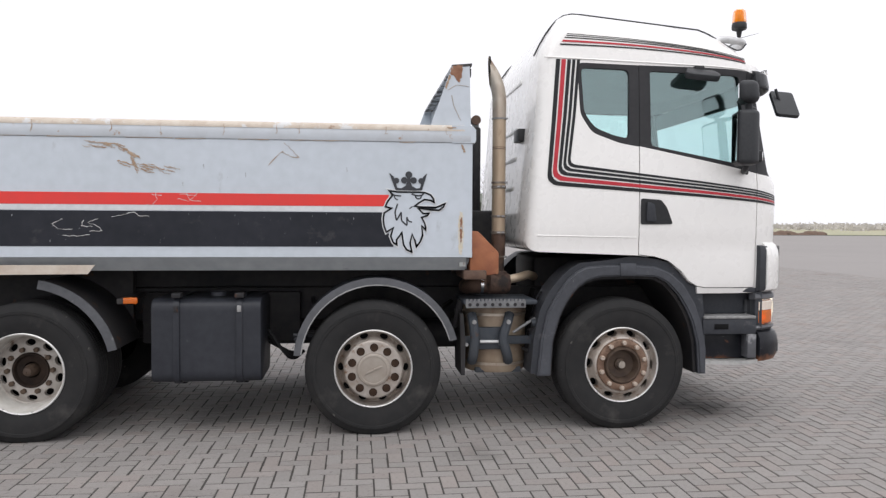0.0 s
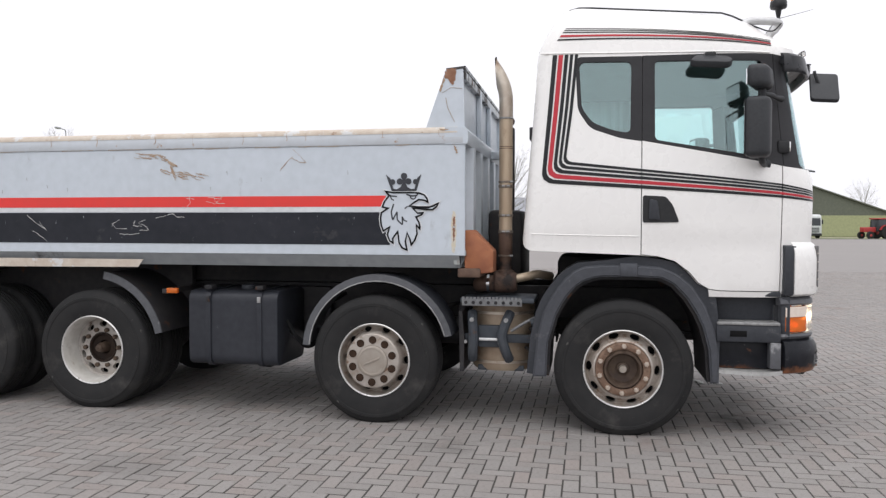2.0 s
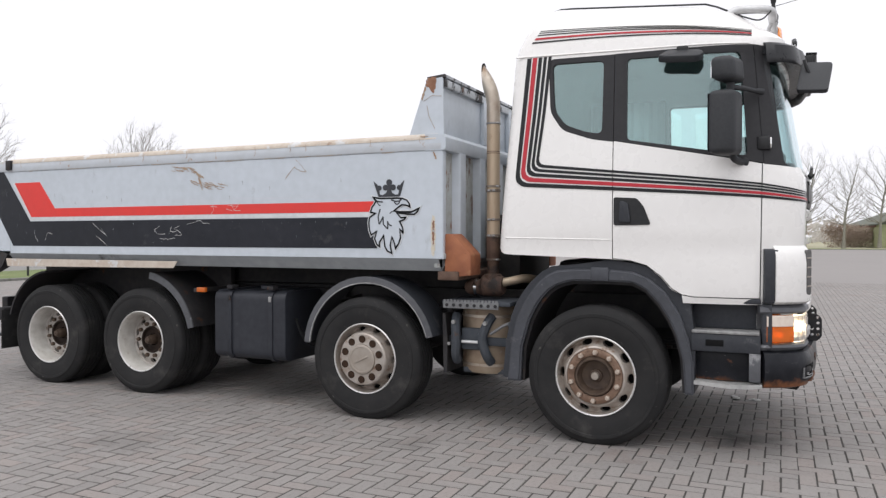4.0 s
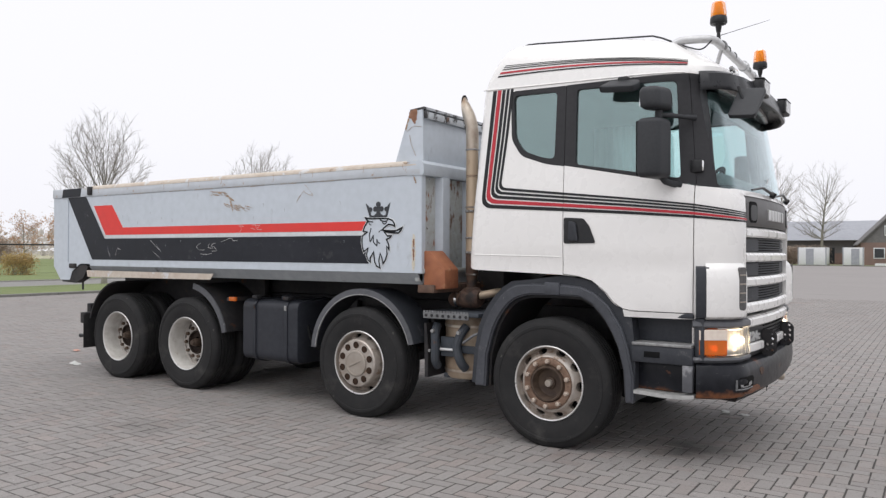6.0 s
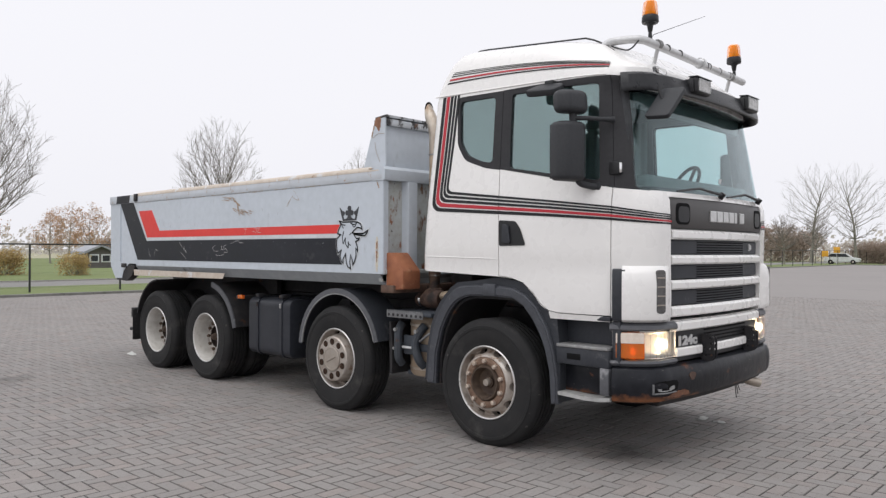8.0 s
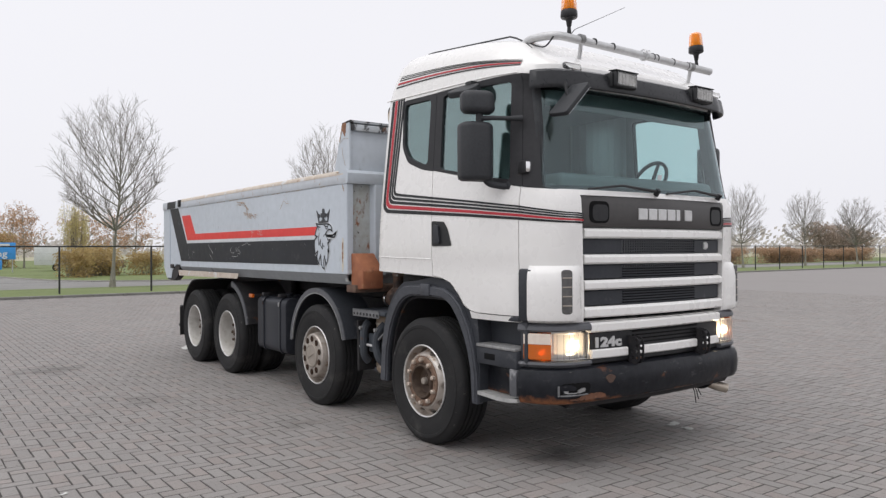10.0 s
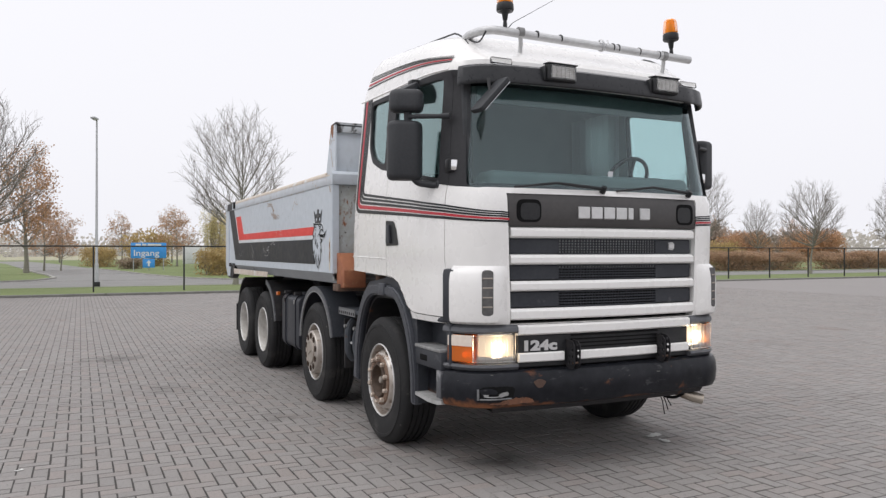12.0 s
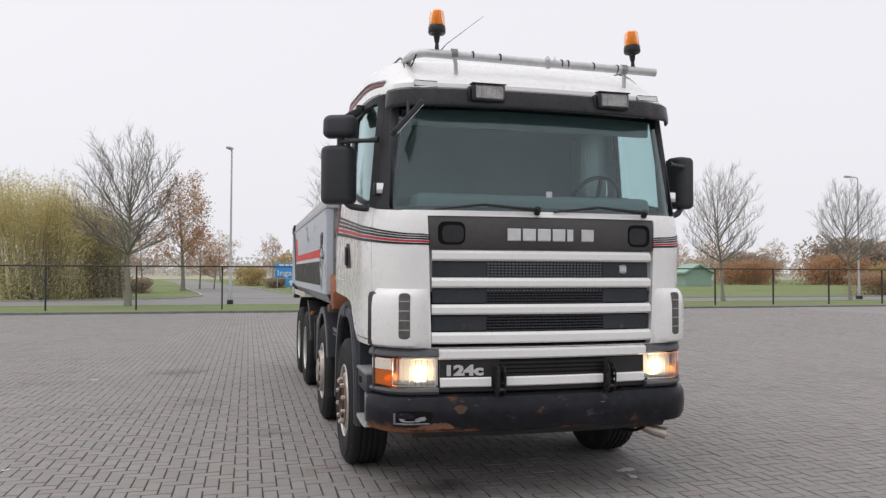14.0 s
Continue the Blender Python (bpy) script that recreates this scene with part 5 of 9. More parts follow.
# wipers
for y0, y1 in ((-0.86, -0.06), (0.02, 0.80)):
    wa = tube([(1.47 - 0.03, y0 + 0.05, 2.035), (1.475 - 0.06 * abs(y0 + 0.4), lerp(y0, y1, 0.5), 2.075), (1.458 - 0.05 * abs(y1), y1, 2.045)], [0.007, 0.010, 0.014], 8)
    part("wiper", wa, M_BLACKTRIM, truck, "black windscreen wiper")
    part("wiper_spindle", tube([(1.44 - 0.05 * abs(y1), y1, 2.02), (1.47 - 0.05 * abs(y1), y1, 2.06)], 0.022, 10), M_BLACKTRIM, truck)

# wing, steps and lower flanks
ARCH_OUT = [(-0.706, 0.432), (-0.676, 0.731), (-0.630, 0.930), (-0.572, 1.050), (-0.516, 1.131), (-0.459, 1.203), (-0.393, 1.260), (-0.317, 1.296), (-0.183, 1.310), (0.085, 1.310), (0.255, 1.298), (0.370, 1.252), (0.484, 1.160), (0.585, 1.003), (0.645, 0.836), (0.684, 0.634), (0.683, 0.430)]
ARCH_IN = [(-0.601, 0.432), (-0.587, 0.700), (-0.528, 0.908), (-0.480, 1.005), (-0.427, 1.085), (-0.374, 1.143), (-0.316, 1.182), (-0.250, 1.206), (-0.183, 1.219), (0.086, 1.222), (0.255, 1.216), (0.350, 1.168), (0.445, 1.066), (0.515, 0.955), (0.563, 0.850), (0.608, 0.680), (0.625, 0.430)]
SHOULDER = [(-0.755, 0.450), (-0.728, 0.735), (-0.685, 0.935), (-0.640, 1.045), (-0.585, 1.130), (-0.525, 1.205), (-0.450, 1.275), (-0.365, 1.325), (-0.160, 1.345), (0.080, 1.380), (0.270, 1.356), (0.365, 1.330), (0.455, 1.252), (0.530, 1.170), (0.655, 1.120), (0.690, 0.800), (0.688, 0.440)]
for s in (-1, 1):
    yo = YC + s * 1.262
    bm = strip(ARCH_OUT, ARCH_IN, *sorted((yo, yo - s * 0.07)))
    bmesh.ops.bevel(bm, geom=[e for e in bm.edges if all(abs(v.co.y - yo) < 1e-5 for v in e.verts)], offset=0.014, segments=3, affect="EDGES")
    wing = part("front_wing", bm, M_WING, truck, "dark grey plastic front mudguard with a raised lip")
    part("wing_shoulder", strip(SHOULDER, ARCH_IN, *sorted((YC + s * 0.93, YC + s * 1.222))), M_PLASTIC, wing, "dark recessed upper mudguard")
    cx, cz = -0.02, 0.55
    lip_i = [(cx + (x - cx) * 0.965, cz + (z - cz) * 0.965 if z > cz else z) for x, z in ARCH_IN]
    part("wing_lining", strip(ARCH_IN, lip_i, *sorted((YC + s * 0.55, YC + s * 1.20))), M_CHASSIS, wing)
    part("wing_joint", box(-0.047, 0.085, *sorted((yo - s * 0.02, yo + s * 0.010)), 1.224, 1.325, 0.008), M_WING, wing, "clip over the lip's joint")
    # entry steps
    yo = YC + s * 1.245
    st = part("entry_step", box(0.662, 1.118, *sorted((YC + s * 0.85, yo - s * 0.15)), 0.895, 1.115, 0.012), M_PLASTIC, truck, "dark grey two-tier entry step")
    part("step_tread", box(0.668, 1.112, *sorted((YC + s * 0.95, yo)), 0.872, 0.896, 0.006), M_STEEL, st, "worn metal tread")
    part("step_riser", box(0.664, 1.118, *sorted((YC + s * 0.95, yo - s * 0.008)), 0.745, 0.872, 0.008), M_PLASTIC, st)
    # near-black block on the riser, drawn in place of a shaded slot
    part("step_slot_shade", box(0.76, 0.88, *sorted((yo - s * 0.02, yo - s * 0.004)), 0.785, 0.83, 0.004), M_DARK, st)
    part("step_head", box(0.662, 1.118, *sorted((yo - s * 0.16, yo - s * 0.030)), 1.085, 1.122, 0.008), M_PLASTIC, st)
    part("step_back", box(0.67, 1.12, *sorted((YC + s * 0.80, YC + s * 1.14)), 0.53, 0.745, 0.01), M_BUMPER, st)
    part("step_side", box(1.045, 1.12, *sorted((YC + s * 1.1, yo - s * 0.004)), 0.55, 0.745, 0.006), M_FENDER, st, "scraped grey side plate")
    part("lower_tread", strip([(0.665, 0.534), (0.76, 0.531), (0.90, 0.524), (1.04, 0.527), (1.13, 0.538)], [(0.665, 0.508), (0.76, 0.504), (0.90, 0.495), (1.04, 0.499), (1.13, 0.512)], *sorted((YC + s * 0.92, yo))), M_BARE, st, "bent bare metal lower tread")
    part("side_apron", box(1.122, 1.19, *sorted((YC + s * 1.05, YC + s * 1.20)), 0.77, 1.09, 0.01), M_PLASTIC, truck)
ba = tube(bend3([(1.22, 0.62, 0.50), (1.25, 0.69, 0.435), (1.28, 0.78, 0.42), (1.29, 0.86, 0.45)], 0.04), 0.012, 8)
part("loose_hose", ba, M_DARK, truck, "loose black hose under the bumper")
for k in range(3):
    part("loose_wire", tube([(1.24, 0.64 + 0.02 * k, 0.50), (1.27, 0.66 + 0.03 * k, 0.40), (1.27, 0.68 + 0.035 * k, 0.30 + 0.03 * k)], 0.004, 5), M_DARK, truck)
part("tow_coupling", tube([(1.20, 0.80, 0.475), (1.30, 0.94, 0.42), (1.34, 1.01, 0.40)], [0.03, 0.042, 0.042], 14), M_EXHAUST, truck, "pale plastic pipe end under the bumper")

# ---- wheels ----
TYRE_R = 0.525


def tyre_mesh(w=0.31, seg=72):
    """A tyre round the y axis, outer face towards -y, from its outer wall at y = 0 to y = w."""
    R, r = TYRE_R, 0.291
    prof = [(r, 0.035), (r + 0.012, 0.012), (r + 0.05, 0.000), (r + 0.10, -0.008), (R - 0.085, -0.006), (R - 0.082, -0.010), (R - 0.060, -0.010), (R - 0.056, -0.003), (R - 0.032, 0.008), (R - 0.010, 0.024), (R, 0.042)]
    k = (w - 0.084) / 5
    for i in range(4):
        y = 0.042 + (i + 1) * k
        prof += [(R, y - 0.008), (R - 0.014, y - 0.006), (R - 0.014, y + 0.006), (R, y + 0.008)]
    prof += [(R, w - 0.042), (R - 0.010, w - 0.024), (R - 0.032, w - 0.008), (R - 0.10, w + 0.006), (r + 0.05, w), (r, w - 0.03)]
    return lathe(prof, seg, close=True)


TYRE_ME = finish(tyre_mesh(), "tyre", 30)
TYRE_ME.materials.append(M_RUBBER)


def nut_mesh(r, h):
    b = tube([(0, 0, 0), (0, -h * 0.8, 0), (0, -h, 0)], [r, r, r * 0.7], 6)
    return b


NUT_ME = finish(nut_mesh(0.020, 0.036), "wheel_nut")
NUT_ME.materials.append(M_NUT)
DARKNUT_ME = finish(nut_mesh(0.0205, 0.034), "rusty_nut")
DARKNUT_ME.materials.append(M_HUBCAP)
# flat rusty brown discs, darkened by the shade of deep bolt recesses
CUP_ME = finish(lathe([(0.032, -0.003), (0.032, 0.0), (0.004, 0.0)], 16), "bolt_cup")
CUP_ME.materials.append(M_CUP)


def share(name, me, parent, m, label=""):
    ob = new(name, me)
    ob.parent = parent
    ob.matrix_local = m
    if label:
        ob["label"] = label
    return ob


def hand_holes(me, n, rad, r, y0, y1, turn=0.0, wide=1.0):
    cut = bmesh.new()
    for k in range(n):
        a = 2 * math.pi * (k + turn) / n
        b = lathe([(r, y0), (r, y1)], 16)
        bmesh.ops.scale(b, vec=(wide, 1, 1), verts=b.verts)
        join(cut, moved(moved(b, Matrix.Translation((0, 0, rad))), Matrix.Rotation(a, 4, "Y")))
    return boolean(me, flat_mesh(cut), "DIFFERENCE")


def wheel(kind, label):
    """A wheel round the y axis; its outer tyre wall at y = 0, the axle's middle towards +y."""
    if kind == "front":
        prof = [(0.292, 0.030), (0.298, 0.022), (0.296, 0.012), (0.289, 0.010), (0.283, 0.030), (0.279, 0.055), (0.272, 0.066), (0.252, 0.050), (0.236, 0.020), (0.224, 0.004), (0.212, 0.000), (0.205, 0.008), (0.204, 0.06), (0.25, 0.11), (0.29, 0.12)]
        me = hand_holes(flat_mesh(lathe(prof, 64, True)), 10, 0.256, 0.0225, -0.1, 0.2, 0.5, 1.75)
        rim = part("wheel", smoothed(me, 28), M_RIM, truck, label)
        part("rim_lip", lathe([(0.288, 0.012), (0.291, 0.004), (0.297, 0.001), (0.3025, 0.006), (0.3025, 0.024), (0.288, 0.028)], 64, True), M_RIMLIP, rim, "pale rim edge")
        part("hub_flange", lathe([(0.209, 0.008), (0.204, -0.007), (0.196, -0.010), (0.170, -0.012), (0.152, -0.006), (0.148, 0.03), (0.20, 0.03)], 40, True), M_HUBRUST, rim, "brown rusty hub flange")
        part("hub_cap", lathe([(0.002, -0.004), (0.026, -0.002), (0.030, 0.010), (0.030, 0.03), (0.002, 0.03)], 20), M_HUBCOVER, rim, "pale centre cap")
        hub = lathe([(0.150, -0.002), (0.138, -0.024), (0.126, -0.024), (0.116, 0.004), (0.106, 0.045), (0.05, 0.050), (0.046, 0.036), (0.028, 0.030), (0.022, 0.016), (0.006, 0.012), (0.005, 0.08), (0.148, 0.08)], 40, True)
        part("hub", hub, M_HUBCAP, rim, "dark brown recessed hub")
        for k in range(10):
            a = 2 * math.pi * k / 10
            share("wheel_nut", NUT_ME, rim, Matrix.Rotation(a, 4, "Y") @ Matrix.Translation((0, -0.006, 0.180)))
    elif kind == "second":
        prof = [(0.292, 0.030), (0.298, 0.022), (0.296, 0.012), (0.289, 0.010), (0.282, 0.030), (0.272, 0.085), (0.258, 0.10), (0.245, 0.080), (0.232, 0.030), (0.224, -0.020), (0.214, -0.032), (0.130, -0.036), (0.124, -0.030), (0.120, 0.06), (0.25, 0.12), (0.29, 0.12)]
        me = hand_holes(flat_mesh(lathe(prof, 64, True)), 10, 0.252, 0.022, -0.2, 0.3, 0.5, 1.5)
        rim = part("wheel", smoothed(me, 28), M_RIM, truck, label)
        part("rim_lip", lathe([(0.288, 0.012), (0.291, 0.004), (0.297, 0.001), (0.3025, 0.006), (0.3025, 0.024), (0.288, 0.028)], 64, True), M_RIMLIP, rim, "pale rim edge")
        cover = lathe([(0.128, -0.034), (0.126, -0.046), (0.118, -0.050), (0.104, -0.050), (0.101, -0.047), (0.02, -0.047), (0.01, -0.047), (0.01, -0.02), (0.12, -0.02)], 40, True)
        part("hub_cover", cover, M_HUBCOVER, rim, "beige round hub cover")
        part("cover_rib", moved(box(-0.008, 0.008, -0.053, -0.046, -0.07, 0.07, 0.003), Matrix.Rotation(0.5, 4, "Y")), M_HUBCOVER, rim)
        for k in range(10):
            a = 2 * math.pi * k / 10
            share("bolt_cup", CUP_ME, rim, Matrix.Rotation(a, 4, "Y") @ Matrix.Translation((0, -0.0365, 0.172)), "")
    else:
        barrel = [(0.292, 0.030), (0.298, 0.022), (0.296, 0.012), (0.289, 0.010), (0.279, 0.030), (0.272, 0.10), (0.262, 0.20), (0.262, 0.235), (0.29, 0.20)]
        me = flat_mesh(lathe(barrel, 64, True))
        deep = 0.035
        disc = hand_holes(flat_mesh(lathe([(r, y + deep) for r, y in ((0.263, 0.150), (0.252, 0.158), (0.236, 0.146), (0.186, 0.128), (0.150, 0.124), (0.136, 0.128), (0.136, 0.16), (0.25, 0.185), (0.263, 0.175))], 64, True)), 10, 0.210, 0.0250, 0.0, 0.4, 0.5, 1.5)
        rim = part("wheel", smoothed(me, 28), M_RIMWHITE, truck, label)
        part("rim_lip", lathe([(0.288, 0.012), (0.291, 0.004), (0.297, 0.001), (0.3025, 0.006), (0.3025, 0.024), (0.288, 0.028)], 64, True), M_RIMLIP, rim, "pale rim edge")
        part("rim_disc", smoothed(disc, 28), M_DISC, rim, "off-white worn rim disc with oval holes")
        part("hub", lathe([(0.138, 0.165), (0.130, 0.151), (0.118, 0.153), (0.108, 0.180), (0.060, 0.186), (0.060, 0.25), (0.138, 0.25)], 36, True), M_HUBDARK, rim, "near-black hub drum")
        part("hub_cone", lathe([(0.050, 0.210), (0.047, 0.150), (0.040, 0.122), (0.032, 0.112), (0.030, 0.096), (0.012, 0.090), (0.004, 0.090), (0.004, 0.210)], 28, True), M_HUBCAP, rim, "brown conical hub centre")
        for k in range(10):
            a = 2 * math.pi * k / 10
            share("wheel_nut", DARKNUT_ME, rim, Matrix.Rotation(a, 4, "Y") @ Matrix.Translation((0, 0.161, 0.164)))
    dy = 0.125 if kind != "rear" else 0.26
    # black disc added behind the rim so its holes look deeply shaded
    part("wheel_hole_backing", lathe([(0.02, dy), (0.296, dy), (0.296, dy + 0.05), (0.02, dy + 0.05)], 32), M_DARK, rim)
    share("tyre", TYRE_ME, rim, Matrix.Identity(4), "dusty black truck tyre")
    if kind == "rear":
        share("inner_tyre", TYRE_ME, rim, Matrix.Translation((0, 0.345, 0)), "dark inner twin tyre")
    return rim


def wheel_pair(kind, x, y, label):
    w = wheel(kind, label)
    w.matrix_local = pose(x, y, TYRE_R - 0.012, 0, 37 * (x % 3), 0)
    copy_thing(w, pose(x, 2 * YC - y, TYRE_R - 0.012, 0, 53, 180))


wheel_pair("front", -0.018, -1.240, "steered front wheel with a dusty silver rim and rusty hub")
wheel_pair("second", -1.995, -1.240, "second steered wheel with a silver rim and beige hub cover")
wheel_pair("rear", -4.563, -1.235, "twin rear wheel with a white deep-dish rim")
wheel_pair("rear", -5.870, -1.235, "twin rear wheel with a white deep-dish rim")

# ---- chassis ----
for s in (-1, 1):
    y = YC + s * 0.42
    rail = bmesh.new()
    box(-7.0, 1.25, y - 0.04, y + 0.04, 0.80, 1.08, 0.008, 1, rail)
    part("chassis_rail", rail, M_CHASSIS, truck, "black steel chassis rail")
    part("subframe_rail", box(-6.9, -1.0, y - 0.05, y + 0.05, 1.084, 1.27, 0.008, 1), M_CHASSIS, truck)
for x in (-6.9, -5.3, -3.9, -2.6, -1.2, 0.3, 1.1):
    part("cross_member", box(x - 0.06, x + 0.06, YC - 0.38, YC + 0.38, 0.84, 1.02, 0.01, 1), M_CHASSIS, truck)
for x in (-0.018, -1.995, -4.563, -5.870):
    ax = bmesh.new()
    tube([(x, YC - 0.95, 0.52), (x, YC - 0.5, 0.50), (x, YC + 0.5, 0.50), (x, YC + 0.95, 0.52)], [0.10, 0.075, 0.075, 0.10], 14, ax)
    if x < -3:
        b = bmesh.new()
        bmesh.ops.create_uvsphere(b, u_segments=16, v_segments=10, radius=0.24)
        join(ax, moved(b, pose(x, YC, 0.55)))
    part("axle", ax, M_CHASSIS, truck)
    for s in (-1, 1):
        y = YC + s * 0.52
        sp = bmesh.new()
        for k in range(4):
            box(x - 0.62 + 0.08 * k, x + 0.62 - 0.08 * k, y - 0.04, y + 0.04, 0.70 - 0.022 * k, 0.718 - 0.022 * k, 0, 1, sp)
        part("leaf_spring", sp, M_CHASSIS, truck)
part("engine_block", box(-0.55, 0.95, -0.38, 0.42, 0.62, 1.35, 0.06), M_CHASSIS, truck)
part("gearbox", box(-1.6, -0.5, -0.25, 0.29, 0.62, 1.02, 0.08), M_CHASSIS, truck)
part("drive_shaft", tube([(-1.6, YC, 0.78), (-4.5, YC, 0.62)], 0.06, 12), M_CHASSIS, truck)
# fuel tank with two straps
TANK = rounded([(-0.0, 0.412), (0.0, 1.053), (0.62, 1.053), (0.62, 0.412)], 0.09, 6)
tk = prism([(YC - 1.20 + u, v) for u, v in TANK], "x", -3.662, -2.850, 0.012)
tank = part("fuel_tank", tk, M_TANK, truck, "black plastic fuel tank with two straps")
for x in (-3.475, -3.010):
    so, si = grown(TANK, 0.012), grown(TANK, -0.004)
    sb = prism([(YC - 1.20 + u, v) for u, v in so], "x", x - 0.022, x + 0.022)
    strap = part("tank_strap", sb, M_TANK, tank, "black steel strap")
    part("strap_bolt", box(x - 0.035, x + 0.035, -1.19, -1.10, 1.062, 1.10, 0.008), M_CHASSIS, tank)
    part("strap_buckle", box(x - 0.016, x + 0.016, YC - 1.219, YC - 1.206, 0.955, 1.005, 0.004), M_STEEL if x > -3.2 else M_CHASSIS, tank, "worn strap buckle")
    part("strap_foot", box(x - 0.05, x + 0.05, -1.05, -0.85, 0.385, 0.43, 0.01), M_CHASSIS, tank)
part("filler_cap", moved(lathe([(0.06, 0), (0.06, 0.03), (0.05, 0.035)], 18), pose(-3.2, -0.98, 1.06, 90, 0, 0)), M_TANK, tank)
part("left_tank", prism([(YC + 0.58 + u, v) for u, v in TANK], "x", -3.645, -2.4, 0.012), M_TANK, truck)
part("underbody_locker", box(-3.9, -2.6, -0.54, -0.46, 0.62, 1.05, 0.02), M_CHASSIS, truck)
part("under_pan", box(-6.8, -0.9, -0.40, 0.44, 1.10, 1.26, 0.01), M_CHASSIS, truck)
sm = part("side_marker", box(-3.85, -3.75, -1.215, -1.18, 1.025, 1.07, 0.006), M_AMBER, truck, "amber side marker lamp")
part("marker_bracket", box(-3.90, -3.85, -1.20, -0.6, 1.02, 1.06, 0.005), M_CHASSIS, sm)

# mudguards of the second and the rear axles
def arc(cx, cz, r, a0, a1, n=22):
    return [(cx + r * math.cos(radians(a)), cz + r * math.sin(radians(a))) for a in np.linspace(a0, a1, n)]


for s in (-1, 1):
    ys = sorted((YC + s * 0.90, YC + s * 1.252))
    bm = strip(arc(-1.967, 0.58, 0.636, 176, 14), arc(-1.967, 0.58, 0.612, 176, 14), *ys)
    g2 = part("mudguard", bm, M_PLASTIC, truck, "grey scuffed plastic mudguard")
    yo = YC + s * 1.262
    part("mudguard_lip", strip(arc(-1.967, 0.58, 0.636, 176, 14), arc(-1.967, 0.58, 0.577, 176, 14), *sorted((yo, yo - s * 0.012))), M_FENDER, g2)
    part("mudguard_edge", strip(arc(-1.967, 0.58, 0.585, 175, 15), arc(-1.967, 0.58, 0.576, 175, 15), *sorted((yo + s * 0.003, yo - s * 0.014))), M_STEEL, g2, "chipped bare edge")
    part("mudguard_stay", tube([(-1.967 + 0.62 * math.cos(2.5), YC + s * 0.9, 0.58 + 0.62 * math.sin(2.5)), (-2.5, YC + s * 0.45, 0.98)], 0.02, 8), M_CHASSIS, g2)
    part("mudguard_stay", tube([(-1.967 + 0.62 * math.cos(0.6), YC + s * 0.9, 0.58 + 0.62 * math.sin(0.6)), (-1.3, YC + s * 0.45, 0.95)], 0.02, 8), M_CHASSIS, g2)
    ys = sorted((YC + s * 0.62, YC + s * 1.224))
    bm = strip(arc(-4.563, 0.53, 0.680, 80, 13), arc(-4.563, 0.53, 0.664, 80, 13), *ys)
    g3 = part("rear_mudguard", bm, M_CHASSIS, truck, "grey plastic quarter mudguard before the drive axle")
    yo = YC + s * 1.235
    part("mudguard_lip", strip(arc(-4.563, 0.53, 0.684, 80, 13), arc(-4.563, 0.53, 0.618, 80, 13), *sorted((yo, yo - s * 0.014))), M_FENDER, g3)
    bm = strip(arc(-5.870, 0.53, 0.665, 96, 165), arc(-5.870, 0.53, 0.645, 96, 165), *ys)
    g4 = part("rear_mudguard", bm, M_CHASSIS, truck, "black mudguard behind the last axle")
    part("mud_flap", box(-6.655, -6.640, *ys, 0.31, 0.74, 0.003), M_RUBBER, g4, "black rubber mud flap")
    part("lamp_stub", tube([(-6.695, YC + s * 1.17, 0.46), (-6.76, YC + s * 1.17, 0.46), (-6.80, YC + s * 1.17, 0.455)], [0.018, 0.022, 0.028], 12), M_BLACKTRIM, g4, "small black rubber lamp stub")
    part("flap_stay", tube([(-6.66, YC + s * 1.2, 0.74), (-6.66, YC + s * 0.45, 0.78)], 0.02, 8), M_CHASSIS, g4)
    part("tail_lamp", box(-6.80, -6.70, *sorted((YC + s * 0.80, YC + s * 1.18)), 0.62, 0.76, 0.01), M_CHASSIS, truck)
    part("over_axle_panel", box(-6.65, -3.95, *sorted((YC + s * 0.55, YC + s * 0.62)), 0.75, 1.26, 0.01), M_CHASSIS, truck)
part("rear_beam", box(-7.0, -6.9, -0.95, 0.99, 0.72, 0.86, 0.015), M_CHASSIS, truck)

# ---- exhaust, air canister and hydraulics behind the cab ----
px, py = -0.960, -0.872
M_EXBEIGE = mat("beige_heated_exhaust", (0.50, 0.405, 0.30), (0.40, 0.30, 0.21), 0.42, metal=0.45, scale=14, scale2=3, stretch=(1, 1, 0.25), spots=[((0.19, 0.12, 0.075), 6, 0.60, 0.12, (1, 1, 0.4)), ((0.15, 0.08, 0.05), 24, 0.68, 0.05, (1, 1, 1))])
stack = tube([(px, py, 1.555), (px, py, 2.0), (px, py, 2.505)], 0.0555, 24)
low_stack = tube([(px, py, 1.20), (px, py, 1.36), (px, py, 1.37), (px, py, 1.56)], [0.048, 0.050, 0.057, 0.0572], 24)
ex = part("exhaust_pipe", stack, M_EXBEIGE, truck, "heat-stained vertical exhaust pipe")
part("exhaust_lower", low_stack, M_EXRUST, ex, "rusty lower exhaust pipe")
# bent tip, cut upright so that its mouth looks backwards
tip = tube(bend3([(px, py, 2.50), (px, py, 2.775), (px - 0.20, py, 3.06)], 0.16, 8), 0.0575, 24)
geom = tip.verts[:] + tip.edges[:] + tip.faces[:]
bmesh.ops.bisect_plane(tip, geom=geom, plane_co=(px - 0.088, py, 2.93), plane_no=(-1, 0, -0.06), clear_outer=True)
part("exhaust_tip", tip, M_EXHAUST, ex, "curved pale exhaust tip")
mouth = prism([(py + 0.0545 * math.cos(a), 2.936 + 0.072 * math.sin(a)) for a in np.linspace(0, 2 * math.pi, 25)[:-1]], "x", px - 0.085, px - 0.080)
# near-black disc closes the pipe and stands for its shaded inside
part("exhaust_mouth", mouth, M_DARK, ex)
